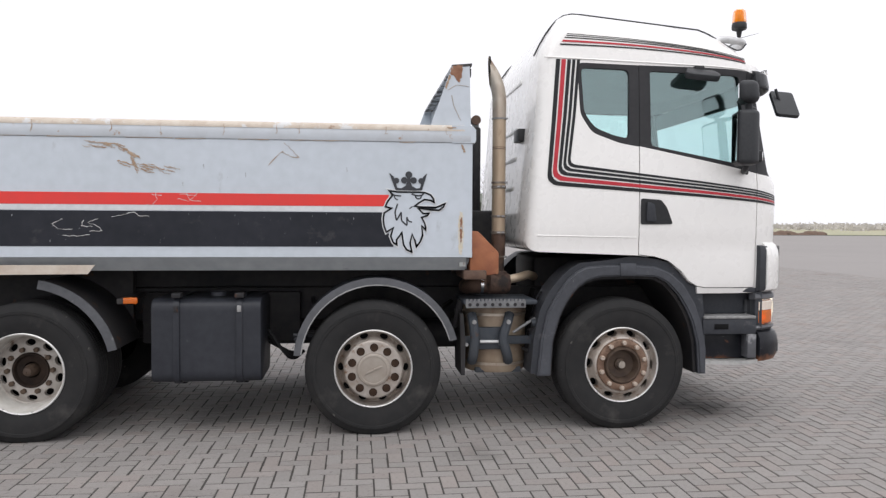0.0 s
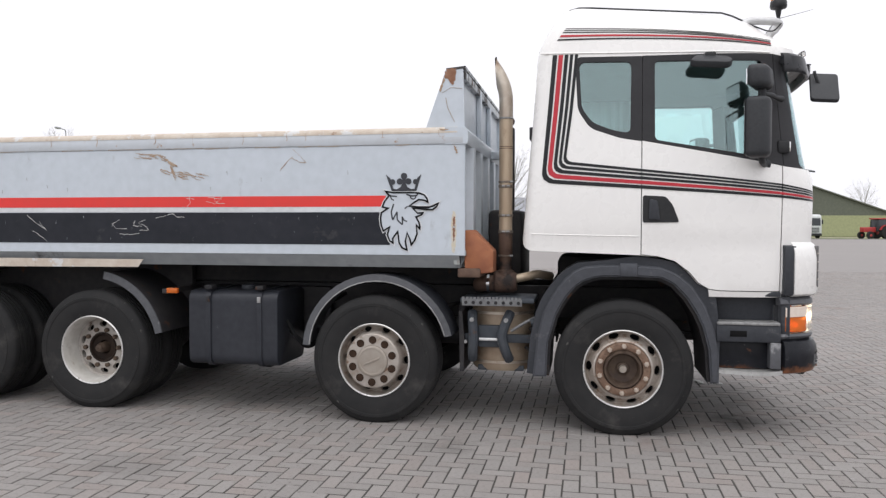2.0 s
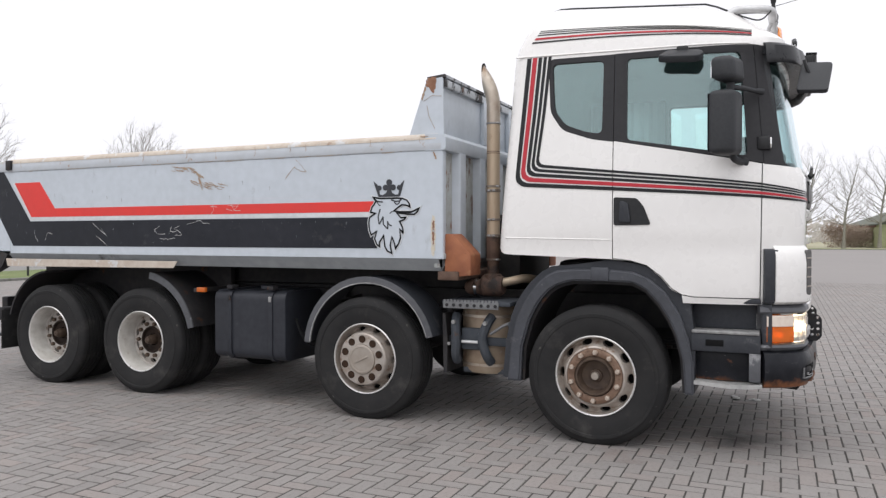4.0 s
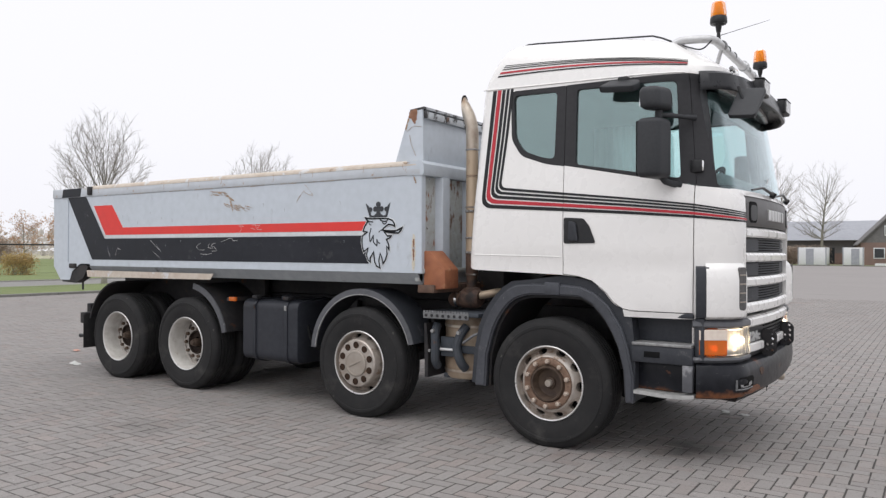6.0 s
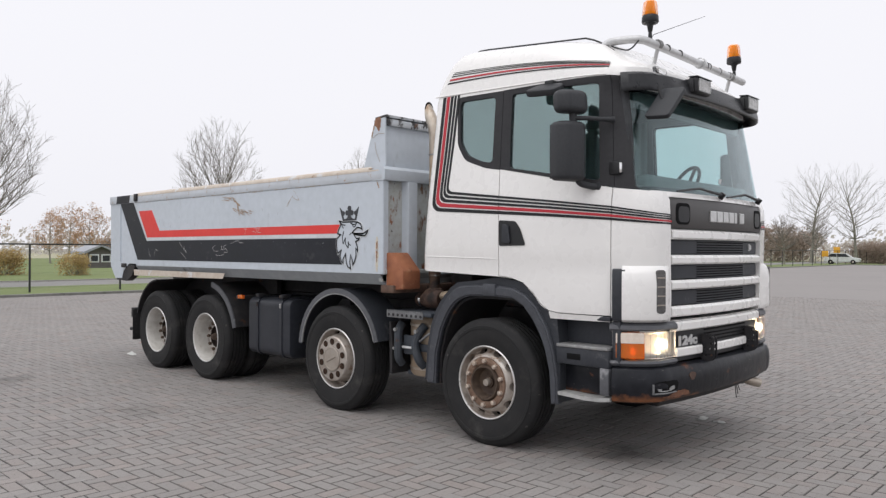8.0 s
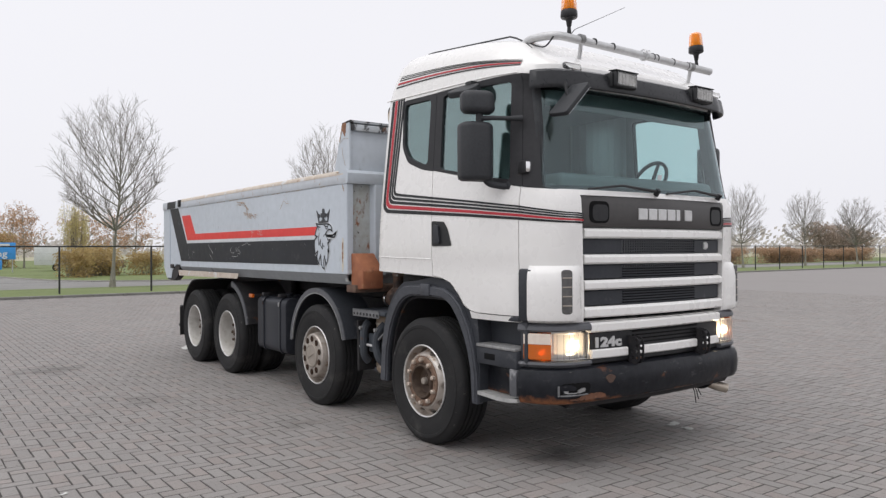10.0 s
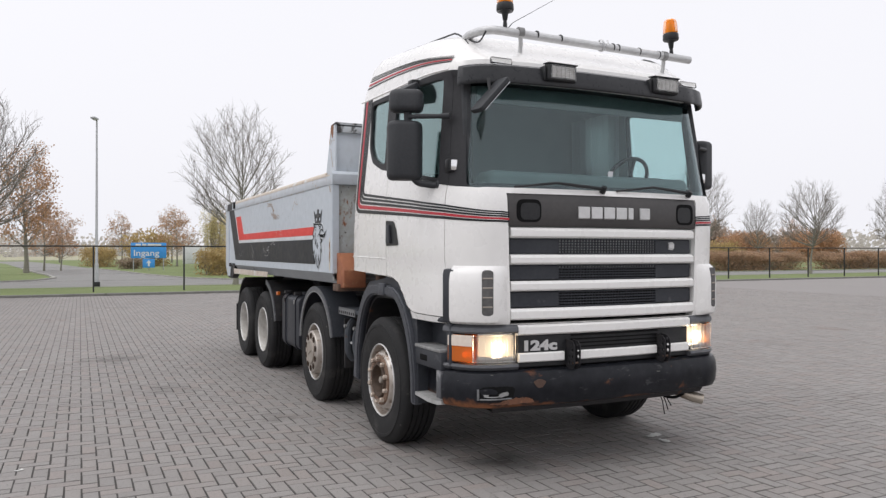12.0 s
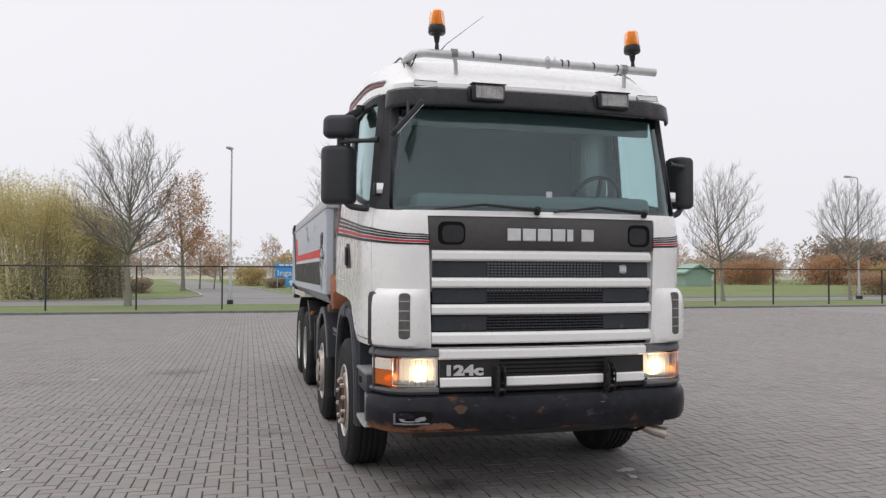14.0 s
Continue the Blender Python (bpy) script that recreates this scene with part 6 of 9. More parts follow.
for z, wide in ((2.497, 0.008), (1.973, 0.009), (1.936, 0.013), (1.695, 0.010), (1.561, 0.013), (1.362, 0.008)):
    cl = lathe([(0.0555, -wide), (0.0615, -wide * 0.8), (0.0615, wide * 0.8), (0.0555, wide)], 24, True)
    co = part("exhaust_clamp", moved(cl, pose(px, py, z, 90, 0, 0)), M_STEEL if z > 2.2 else M_CLAMP, ex, "worn band clamp")
    for dx in ((0.052,) if wide < 0.01 else (-0.012, 0.026)):
        dy = math.sqrt(max(0, 0.066 ** 2 - dx * dx))
        part("clamp_bolt", tube([(px + dx - 0.012, py - dy, z), (px + dx + 0.012, py - dy, z)], 0.0085, 8), M_STEEL, co)
for z in (2.262, 2.248):
    part("rust_ring", moved(lathe([(0.0553, -0.004), (0.0562, 0.0), (0.0553, 0.004)], 24, True), pose(px, py, z, 90, 0, 0)), M_EXRUST, ex, "brown heat ring")
part("exhaust_flange", tube([(-1.055, py, 1.145), (-1.035, py, 1.145), (-0.90, py, 1.145), (-0.865, py, 1.145)], [0.075, 0.092, 0.092, 0.070], 20), M_EXRUST, ex, "brown rusty elbow housing")
part("exhaust_collar", tube([(px, py, 1.17), (px, py, 1.235), (px, py, 1.245)], [0.080, 0.072, 0.055], 20), M_EXRUST, ex)
part("exhaust_elbow", tube(bend3([(-1.05, py, 1.13), (-1.16, py, 1.13), (-1.20, py + 0.2, 1.10)], 0.06), 0.066, 16), M_EXRUST, ex, "dark exhaust elbow")
part("chrome_clamp", moved(lathe([(0.067, -0.014), (0.075, -0.012), (0.075, 0.012), (0.067, 0.014)], 24, True), pose(-1.10, py, 1.13, 0, 0, 90)), M_CHROME, ex, "bright chrome pipe clamp")
part("inlet_pipe", tube(bend3([(-0.88, py, 1.17), (-0.78, py, 1.19), (-0.70, py + 0.05, 1.21), (-0.60, py + 0.25, 1.18)], 0.05), 0.036, 14), M_EXBEIGE, ex, "pale steel inlet pipe")
can = tube([(-0.98, -0.80, 0.43), (-0.98, -0.80, 0.455), (-0.98, -0.80, 0.99), (-0.98, -0.80, 1.01)], [0.245, 0.262, 0.262, 0.25], 32)
sil = part("silencer", can, M_CAN, truck, "heat-browned round silencer in dark brackets")
part("silencer_seam", moved(lathe([(0.264, -0.012), (0.268, -0.01), (0.268, 0.01), (0.264, 0.012)], 32, True), pose(-0.98, -0.80, 0.50, 90, 0, 0)), M_EXHAUST, sil)
part("silencer_seam", moved(lathe([(0.264, -0.012), (0.268, -0.01), (0.268, 0.01), (0.264, 0.012)], 32, True), pose(-0.98, -0.80, 0.90, 90, 0, 0)), M_EXHAUST, sil)
for x, bow in ((-1.20, 0.012), (-0.925, -0.045)):
    arm = tube(bend3([(x - bow * 0.6, -1.06, 0.905), (x, -1.115, 0.845), (x + bow, -1.125, 0.72), (x, -1.115, 0.585), (x - bow * 0.4, -1.06, 0.53)], 0.06, 4), 0.040, 10)
    part("silencer_bracket", arm, M_SLATE, sil, "slate-grey cast bracket")
    part("bracket_bolt", tube([(x, -1.165, 0.855), (x, -1.10, 0.855)], 0.018, 8), M_STEEL, sil)
    part("bracket_bolt", tube([(x - 0.055, -1.13, 0.672), (x - 0.055, -1.09, 0.672)], 0.014, 8), M_STEEL, sil)
part("silencer_shield", box(-1.16, -0.955, -1.090, -1.045, 0.625, 0.805, 0.014), M_SLATE, sil, "dark shield plate")
part("silencer_foot", box(-1.17, -0.79, -1.02, -0.90, 0.425, 0.47, 0.012), M_SLATE, sil)
part("silencer_band", box(-1.28, -0.70, -1.085, -1.06, 0.665, 0.735, 0.01), M_SLATE, sil, "slate-grey cross band")
part("silencer_rod", tube([(-1.145, -1.108, 0.693), (-0.99, -1.108, 0.693)], 0.013, 8), M_ALU, sil)
part("linkage_rod", tube([(-0.885, -1.14, 0.768), (-0.775, -1.14, 0.840), (-0.70, -1.10, 0.875)], 0.012, 8), M_LIP, truck, "dull steel linkage rod")
cw = part("catwalk_step", box(-1.29, -0.70, -1.186, -0.70, 0.996, 1.034, 0.010), M_SLATE, truck, "dark perforated catwalk step with a pale serrated edge")
lip = bmesh.new()
box(-1.275, -0.795, -1.196, -1.187, 0.972, 1.026, 0.002, 1, lip)
for k in range(16):
    box(-1.272 + 0.030 * k, -1.252 + 0.030 * k, -1.196, -1.187, 1.0255, 1.042, 0.0, 1, lip)
part("catwalk_lip", lip, M_LIP, cw, "pale serrated step edge")
for k in range(8):
    # dark discs set on the edge, painted as shaded holes
    part("step_hole", moved(lathe([(0.014, -0.003), (0.014, 0.003)], 12), pose(-1.242 + 0.060 * k, -1.1965, 0.998)), M_CHASSIS, cw)
part("catwalk_stay", tube([(-1.29, -1.0, 1.02), (-1.33, -0.95, 0.80), (-1.30, -0.6, 0.80)], 0.025, 8), M_CHASSIS, cw)
fl = part("rear_flap_plate", prism([(-1.30, 0.43), (-1.27, 0.43), (-1.265, 0.70), (-1.285, 0.92), (-1.31, 0.92)], "y", -1.13, -0.75), M_CHASSIS, truck, "black plate before the second wheel")
for k, (x0, z0, x1, z1) in enumerate(((-0.74, 0.78, -0.62, 0.86), (-0.76, 0.70, -0.60, 0.60), (-0.72, 0.86, -0.64, 0.97), (-0.78, 0.62, -0.62, 0.52))):
    part("brake_hose", tube(bend3([(x0, -1.08 + 0.03 * k, z0), (lerp(x0, x1, 0.5), -1.14 + 0.03 * k, lerp(z0, z1, 0.3)), (x1, -1.05 + 0.04 * k, z1)], 0.05), 0.013, 6), M_CHASSIS, truck)
part("relay_valve", tube([(-0.69, -1.08, 0.66), (-0.69, -1.08, 0.74), (-0.69, -1.08, 0.76)], [0.05, 0.05, 0.03], 12), M_SLATE, truck, "slate-grey brake valve")
part("relay_valve", tube([(-0.73, -1.12, 0.84), (-0.64, -1.12, 0.86)], [0.03, 0.026], 10), M_SLATE, truck)
part("valve_block", box(-0.72, -0.62, -1.10, -0.90, 0.56, 0.72, 0.02), M_CHASSIS, truck)
part("red_coupling", box(-0.70, -0.64, -1.20, -1.15, 0.80, 0.875, 0.012), M_REDLENS, truck, "red air coupling")
for k in range(5):
    y = -1.0 + 0.09 * k
    part("air_hose", tube(bend3([(-0.62, y, 1.08), (-0.70, y - 0.03, 0.92 - 0.03 * k), (-0.74, y, 0.70), (-0.62, y + 0.05, 0.60)], 0.08), 0.012, 6), M_DARK, truck)
part("air_tank", moved(lathe([(0.02, -0.4), (0.12, -0.38), (0.12, 0.38), (0.02, 0.4)], 20), pose(-1.45, -0.65, 0.70, 0, 0, 90)), M_CHASSIS, truck)
for k in range(2):
    part("brake_pipe", tube([(-2.62, -1.02 + 0.1 * k, 0.75 - 0.05 * k), (-2.45, -1.0, 0.73), (-2.3, -0.95, 0.78)], 0.015, 6), M_PLASTIC, truck)
for k in range(3):
    part("air_hose", tube(bend3([(-2.80, -1.08 + 0.03 * k, 0.80 - 0.05 * k), (-2.70, -1.14 + 0.02 * k, 0.66), (-2.62, -1.10, 0.56 + 0.03 * k), (-2.54, -1.0, 0.62)], 0.08), 0.013, 6), M_DARK, truck)
ram = part("lifting_ram", tube([(-1.02, YC, 0.95), (-1.02, YC, 1.70), (-1.02, YC, 1.71), (-1.02, YC, 2.52), (-1.02, YC, 2.535)], [0.075, 0.075, 0.050, 0.050, 0.040], 20), M_CHASSIS, truck, "black front lifting ram")
part("ram_eye", tube([(-1.02, YC - 0.05, 2.60), (-1.02, YC + 0.05, 2.60)], 0.045, 14), M_EXRUST, ram)
part("ram_head", box(-1.05, -0.99, YC - 0.02, YC + 0.02, 2.53, 2.60, 0.005), M_STEEL, ram)
lad = part("ram_bracket", box(-1.115, -1.045, 0.17, 0.25, 1.35, 2.655, 0.012), M_BODY, truck, "grey steel post behind the headboard")
part("ram_arm", box(-1.25, -1.05, 0.16, 0.26, 2.25, 2.33, 0.01), M_BODY, lad)
part("oil_tank", box(-1.16, -0.86, -0.45, 0.49, 1.12, 1.75, 0.04), M_CHASSIS, truck, "black hydraulic oil tank")

# ---- the dump body ----
YR, YL = YC - 1.292, YC + 1.292   # flanks
for s in (-1, 1):
    base = YR if s < 0 else YL
    sec = [(base + s * o, z) for o, z in [(-0.006, 1.372), (0.0, 1.376), (0.0, 2.250), (-0.07, 2.250), (-0.07, 1.372)]]
    sd = part("body_side", prism(sec, "x", -6.395, -1.248), M_BODY, truck, "grey-blue dented side wall of the dump body")
    sec = [(base + s * o, z) for o, z in [(-0.004, 2.2505), (0.006, 2.254), (0.010, 2.262), (0.006, 2.352), (-0.004, 2.372), (-0.02, 2.380), (-0.10, 2.380), (-0.105, 2.2505)]]
    part("top_rail", prism(sec, "x", -6.395, -1.255), M_RAIL, sd, "scuffed folded top rail")
    sec = [(base + s * o, z) for o, z in [(0.0090, 2.340), (0.0080, 2.353), (-0.002, 2.376), (-0.02, 2.388), (-0.085, 2.392), (-0.10, 2.381)]]
    part("rail_top", prism(sec, "x", -6.39, -1.30), M_RAILTOP, sd, "bare worn top of the rail")
    sec = [(base + s * o, z) for o, z in [(-0.085, 1.272), (-0.075, 1.272), (-0.004, 1.3715), (-0.07, 1.3715), (-0.14, 1.29)]]
    part("side_sill", prism(sec, "x", -6.42, -1.285), M_SILL, sd, "dark grey folded bottom edge")
    # tail post and its cap
    tp = prism([(-7.235, 1.36), (-7.075, 1.185), (-6.86, 1.185), (-6.80, 1.30), (-6.62, 1.40), (-6.40, 1.40), (-6.395, 2.36), (-7.24, 2.36)], "y", *sorted((base, base - s * 0.08)))
    tl = part("tail_post", tp, M_BODY, truck, "grey-blue rear corner of the dump body")
    part("tail_cap", box(-7.25, -6.405, *sorted((base + s * 0.012, base - s * 0.10)), 2.255, 2.368, 0.006), M_RAIL, tl)
    part("tail_step", prism([(-7.09, 1.30), (-7.03, 1.16), (-6.72, 1.15), (-6.55, 1.22), (-6.45, 1.36), (-6.52, 1.39), (-6.82, 1.33), (-6.86, 1.22), (-7.05, 1.22)], "y", *sorted((base - s * 0.004, base - s * 0.10))), M_CHASSIS, tl, "dark folded rear corner")
    part("tail_post_fold", prism([(-6.90, 1.42), (-6.885, 1.42), (-6.885, 2.24), (-6.90, 2.24)], "y", *sorted((base + s * 0.012, base - s * 0.02))), M_BODY, tl)
    part("latch", box(-6.85, -6.70, *sorted((base + s * 0.02, base - s * 0.02)), 1.34, 1.40, 0.01), M_CHASSIS, tl, "dark tailgate latch")
    part("rail_hinge", box(-6.42, -6.34, *sorted((base + s * 0.035, base - s * 0.02)), 2.27, 2.375, 0.008), M_CHASSIS, tl)
    # bent pale strip under the sill
    bs = prism([(-6.455, 1.318), (-6.43, 1.235), (-4.075, 1.252), (-4.022, 1.318)], "y", *sorted((base + s * 0.010, base + s * 0.004)))
    part("rubbing_strip", bs, M_RAILTOP, sd, "pale worn rubbing strip below the side")
part("body_floor", box(-6.95, -1.26, YR + 0.13, YL - 0.13, 1.275, 1.40, 0.0), M_SILL, truck, "steel dump body floor")
part("tailgate", box(-7.20, -7.12, YR + 0.085, YL - 0.085, 1.32, 2.36, 0.01), M_BODY, truck, "grey-blue tailgate")
# front wall with folded ribs
fw = part("front_wall", box(-1.335, -1.285, YR + 0.03, YL - 0.03, 1.30, 2.25, 0.004), M_RUSTY, truck, "flaking front wall of the dump body")
part("front_beam", prism([(-1.40, 2.2515), (-1.225, 2.2515), (-1.215, 2.27), (-1.215, 2.352), (-1.24, 2.382), (-1.40, 2.384)], "y", YR - 0.008, YL + 0.008, 0.0), M_BODY, fw, "grey-blue folded beam across the headboard")
for k, y in enumerate(np.linspace(YR + 0.36, YL - 0.36, 5)):
    part("wall_rib", prism(rounded([(-1.29, y - 0.085), (-1.215, y - 0.060), (-1.215, y + 0.060), (-1.29, y + 0.085)], 0.01), "z", 1.36, 2.2505), M_BODY, fw, "folded vertical rib")
for yy in (YR, YL):
    s = -1 if yy < 0 else 1
    part("corner_fold", prism([(-1.30, yy - s * 0.055), (-1.244, yy - s * 0.055), (-1.240, yy - s * 0.004), (-1.30, yy - s * 0.004)], "z", 1.372, 2.2505), M_BODY, fw, "folded corner post")
part("wall_sill", prism([(-1.34, 1.275), (-1.285, 1.275), (-1.235, 1.372), (-1.34, 1.372)], "y", YR + 0.08, YL - 0.08), M_SILL, fw)
part("seam_rib", box(-1.285, -1.235, YR + 0.02, YL - 0.02, 1.372, 1.415, 0.004), M_RUSTY, fw)
# raised headboard
head = part("headboard", box(-1.325, -1.285, YR + 0.050, YL - 0.050, 2.385, 2.831, 0.003), M_BODY, truck, "raised grey-blue headboard with rusty edges")
for y0, y1 in ((YR + 0.035, YR + 0.052), (YL - 0.052, YL - 0.035)):
    part("headboard_wing", prism([(-1.560, 2.3865), (-1.398, 2.846), (-1.262, 2.858), (-1.250, 2.3865)], "y", y0, y1), M_BODY, head, "sloping steel wing plate")
part("headboard_flange", prism([(-1.398, 2.832), (-1.245, 2.846), (-1.243, 2.867), (-1.398, 2.853)], "y", YR + 0.034, YL - 0.034), M_FLAKED, head, "rusty folded top flange")
part("headboard_lip", box(-1.284, -1.246, YR + 0.055, YL - 0.055, 2.770, 2.8315, 0.003), M_FLAKED, head, "flaking black and pale lip")
for y in (YR + 0.95, YL - 0.95):
    part("headboard_rib", box(-1.284, -1.240, y - 0.03, y + 0.03, 2.39, 2.80, 0.008), M_BODY, head)
wing_rust = prism(ragged([(-1.412, 2.784), (-1.399, 2.845), (-1.318, 2.853), (-1.322, 2.775), (-1.345, 2.72), (-1.375, 2.75)], 0.007, 3), "y", YR + 0.0325, YR + 0.036)
part("rust_patch", wing_rust, M_WINGRUST, head, "rust patch at the wing's tip")
wing_rust = prism(ragged([(-1.454, 2.680), (-1.420, 2.775), (-1.408, 2.768), (-1.440, 2.662)], 0.004, 5), "y", YR + 0.0325, YR + 0.036)
part("rust_patch", wing_rust, M_RUSTMARK, head, "rust along the wing's edge")
part("crack_mark", tube([(-1.40, YR + 0.033, 2.62), (-1.385, YR + 0.033, 2.54), (-1.35, YR + 0.033, 2.47), (-1.33, YR + 0.033, 2.43)], 0.0018, 4), M_RUSTMARK, head)
part("crack_mark", tube([(-1.43, YR + 0.033, 2.66), (-1.36, YR + 0.033, 2.70), (-1.27, YR + 0.033, 2.69)], 0.0015, 4), M_RUSTMARK, head)
rbk = prism([(-1.25, 1.27), (-1.25, 1.575), (-1.185, 1.575), (-1.02, 1.41), (-1.02, 1.24), (-1.20, 1.22)], "y", YR + 0.045, YR + 0.27, 0.012)
part("pivot_bracket", rbk, M_ORANGERUST, truck, "rust-orange corner bracket below the headboard")
part("pivot_bracket", prism([(-1.25, 1.27), (-1.25, 1.575), (-1.185, 1.575), (-1.02, 1.41), (-1.02, 1.24), (-1.20, 1.22)], "y", YL - 0.27, YL - 0.045, 0.012), M_ORANGERUST, truck, "rust-orange corner bracket below the headboard")
part("bracket_beam", box(-1.30, -1.12, YR + 0.02, YL - 0.02, 1.20, 1.272, 0.01), M_EXRUST, truck)

# ---- livery on the dump body ----
def decal(poly, material, name, label, out=0.003, parent=None):
    for s in (-1, 1):
        base = (YR if s < 0 else YL)
        b = prism(poly, "y", *sorted((base + s * out, base - s * 0.003)))
        part(name, b, material, parent or truck, label, smooth=False)


decal([(-6.900, 2.2545), (-6.488, 2.2545), (-6.075, 1.716), (-1.90, 1.716), (-1.90, 1.60), (-1.845, 1.455), (-6.345, 1.455)], M_BLACKSTRIPE, "black_stripe", "chipped black painted band")
decal([(-6.315, 2.130), (-5.925, 2.130), (-5.700, 1.850), (-1.88, 1.850), (-1.90, 1.762), (-6.055, 1.762)], M_REDSTRIPE, "red_stripe", "scratched red painted band")
decal([(-6.345, 2.130), (-6.318, 2.130), (-6.058, 1.758), (-1.90, 1.758), (-1.90, 1.720), (-6.072, 1.720)], M_PALESTRIPE, "pale_line", "thin pale painted line")
for s in (-1, 1):
    base = YR if s < 0 else YL
    part("black_stripe", prism([(-7.02, 2.258), (-6.60, 2.258), (-6.575, 2.366), (-6.995, 2.366)][::1], "y", *sorted((base + s * 0.0150, base + s * 0.008))), M_BLACKSTRIPE, truck, "chipped black painted band", smooth=False)
# emblem: crown and crested head as plain shapes
EX, EZ, ES = -1.984, 2.069, 0.001456


def em(pts):
    return [(EX + x * ES, EZ - y * ES) for x, y in pts]


HEAD = em([(62, 122), (116, 131), (228, 131), (262, 134), (292, 146), (308, 168), (313, 195), (288, 182), (258, 178), (234, 192), (214, 206), (250, 209), (318, 210), (372, 187), (360, 214), (336, 233), (298, 232), (232, 224), (252, 243), (288, 240), (276, 260), (248, 270), (262, 296), (268, 320), (266, 343), (246, 318), (252, 362), (238, 398),
           (213, 431), (204, 392), (193, 362), (186, 402), (197, 456), (160, 440), (143, 412), (136, 358), (115, 388), (117, 420), (90, 402), (75, 366), (88, 330), (55, 352), (41, 314), (37, 275), (42, 242), (74, 222), (46, 216), (60, 182), (84, 152)])
HEAD_IN = grown(HEAD, -0.0125)
part("emblem_halo", prism(grown(HEAD, 0.008), "y", YR - 0.0036, YR + 0.003), M_PALESTRIPE, truck, "pale edge round the emblem", smooth=False)
plate = part("emblem", prism(HEAD, "y", YR - 0.0042, YR + 0.003), M_BODY, truck, "black and pale crowned beast emblem")
def outline(a, b, y0, y1):
    bm = bmesh.new()
    k = len(a)
    va = [[bm.verts.new((x, y, z)) for x, z in p] for p in (a, b) for y in (y0,)]
    for i in range(k):
        j = (i + 1) % k
        bm.faces.new((va[0][i], va[0][j], va[1][j], va[1][i]))
    bmesh.ops.solidify(bm, geom=bm.faces[:], thickness=y1 - y0)
    return bm


part("emblem_outline", outline(HEAD, HEAD_IN, YR - 0.0075, YR - 0.005), M_EMBLEM, plate, smooth=False)


def disc_at(x, y, r, n=20):
    return em([(x + r * math.cos(2 * math.pi * k / n), y + r * math.sin(2 * math.pi * k / n)) for k in range(n)])


def stroke(pts, wide):
    """A painted line of even width, tapering at both ends."""
    line = [(x, YR - 0.0055, z) for x, z in em(pts)]
    b = tube(bend3(line, 0.012, 3), wide * ES, 6) if len(line) > 2 else tube(line, wide * ES, 6)
    bmesh.ops.scale(b, vec=(1, 0.2, 1), verts=b.verts, space=Matrix.Translation((0, -line[0][1], 0)))
    return b


crown = part("emblem_crown", prism(em([(108, 127), (112, 113), (134, 116), (156, 104), (165, 84), (165, 58), (183, 58), (183, 84), (192, 104), (214, 116), (236, 113), (240, 127)]), "y", YR - 0.006, YR + 0.003), M_EMBLEM, plate, "black crown", smooth=False)
for k, (x, y, r) in enumerate(((174, 45, 18), (150, 74, 17), (199, 74, 17), (109, 76, 15), (239, 76, 15))):
    part("crown_ball", prism(disc_at(x, y, r), "y", YR - 0.0062 - 0.0001 * k, YR + 0.003), M_EMBLEM, crown, smooth=False)
for horn in ([(72, 36), (96, 56), (118, 124), (104, 124)], [(270, 36), (248, 56), (230, 124), (244, 124)]):
    part("crown_horn", prism(em(horn), "y", YR - 0.0058, YR + 0.003), M_EMBLEM, crown, smooth=False)
for pts, wide in (([(76, 133), (96, 152), (134, 156)], 4.5), ([(96, 152), (104, 172), (118, 176)], 3.5), ([(188, 144), (214, 154), (246, 152), (254, 134)], 5), ([(208, 156), (216, 170), (234, 170), (242, 156)], 4),
                  ([(116, 196), (102, 240), (110, 286), (135, 240)], 4.5), ([(135, 240), (136, 284), (166, 312), (164, 266)], 4.5), ([(164, 266), (174, 288), (192, 292)], 4), ([(178, 222), (194, 210)], 3.5), ([(216, 212), (258, 218), (306, 220), (348, 206)], 3.5)):
    part("emblem_line", stroke(pts, wide), M_EMBLEM, plate)

# marks of use: scratches, chips and rust runs on the near flank
def mark(pts, r, material, name, label, base=None, rag=0.004):
    y = base if base is not None else YR - 0.0035
    line = []
    rnd = random.Random(int(1000 * abs(pts[0][0])))
    for a, b in zip(pts, pts[1:]):
        for t in np.linspace(0, 1, 5)[:-1]:
            line.append((lerp(a[0], b[0], t) + rnd.uniform(-rag, rag), y, lerp(a[1], b[1], t) + rnd.uniform(-rag, rag)))
    line.append((pts[-1][0], y, pts[-1][1]))
    b = tube(line, [r * rnd.uniform(0.35, 1.2) for _ in line], 5)
    bmesh.ops.scale(b, vec=(1, 0.25, 1), verts=b.verts, space=Matrix.Translation((0, -y, 0)))
    part(name, b, material, truck, label)


def scuff(cx0, cz0, cx1, cz1, spread, count, seed, material=None, thin=0.0028):
    """A scrape made of many short thin strokes along a line."""
    rnd = random.Random(seed)
    d = Vector((cx1 - cx0, cz1 - cz0))
    for k in range(count):
        t = rnd.random()
        o = rnd.gauss(0, spread)
        x, z = lerp(cx0, cx1, t) + o * 0.4, lerp(cz0, cz1, t) + o
        l = rnd.uniform(0.03, 0.10)
        u = d.normalized() * l
        mark([(x, z), (x + u.x * 0.5, z + u.y * 0.5 + rnd.gauss(0, 0.006)), (x + u.x, z + u.y)], thin * rnd.uniform(0.6, 1.8), material or M_RUSTMARK, "rust_scrape", "rusty scrape on the side", None, 0.005)


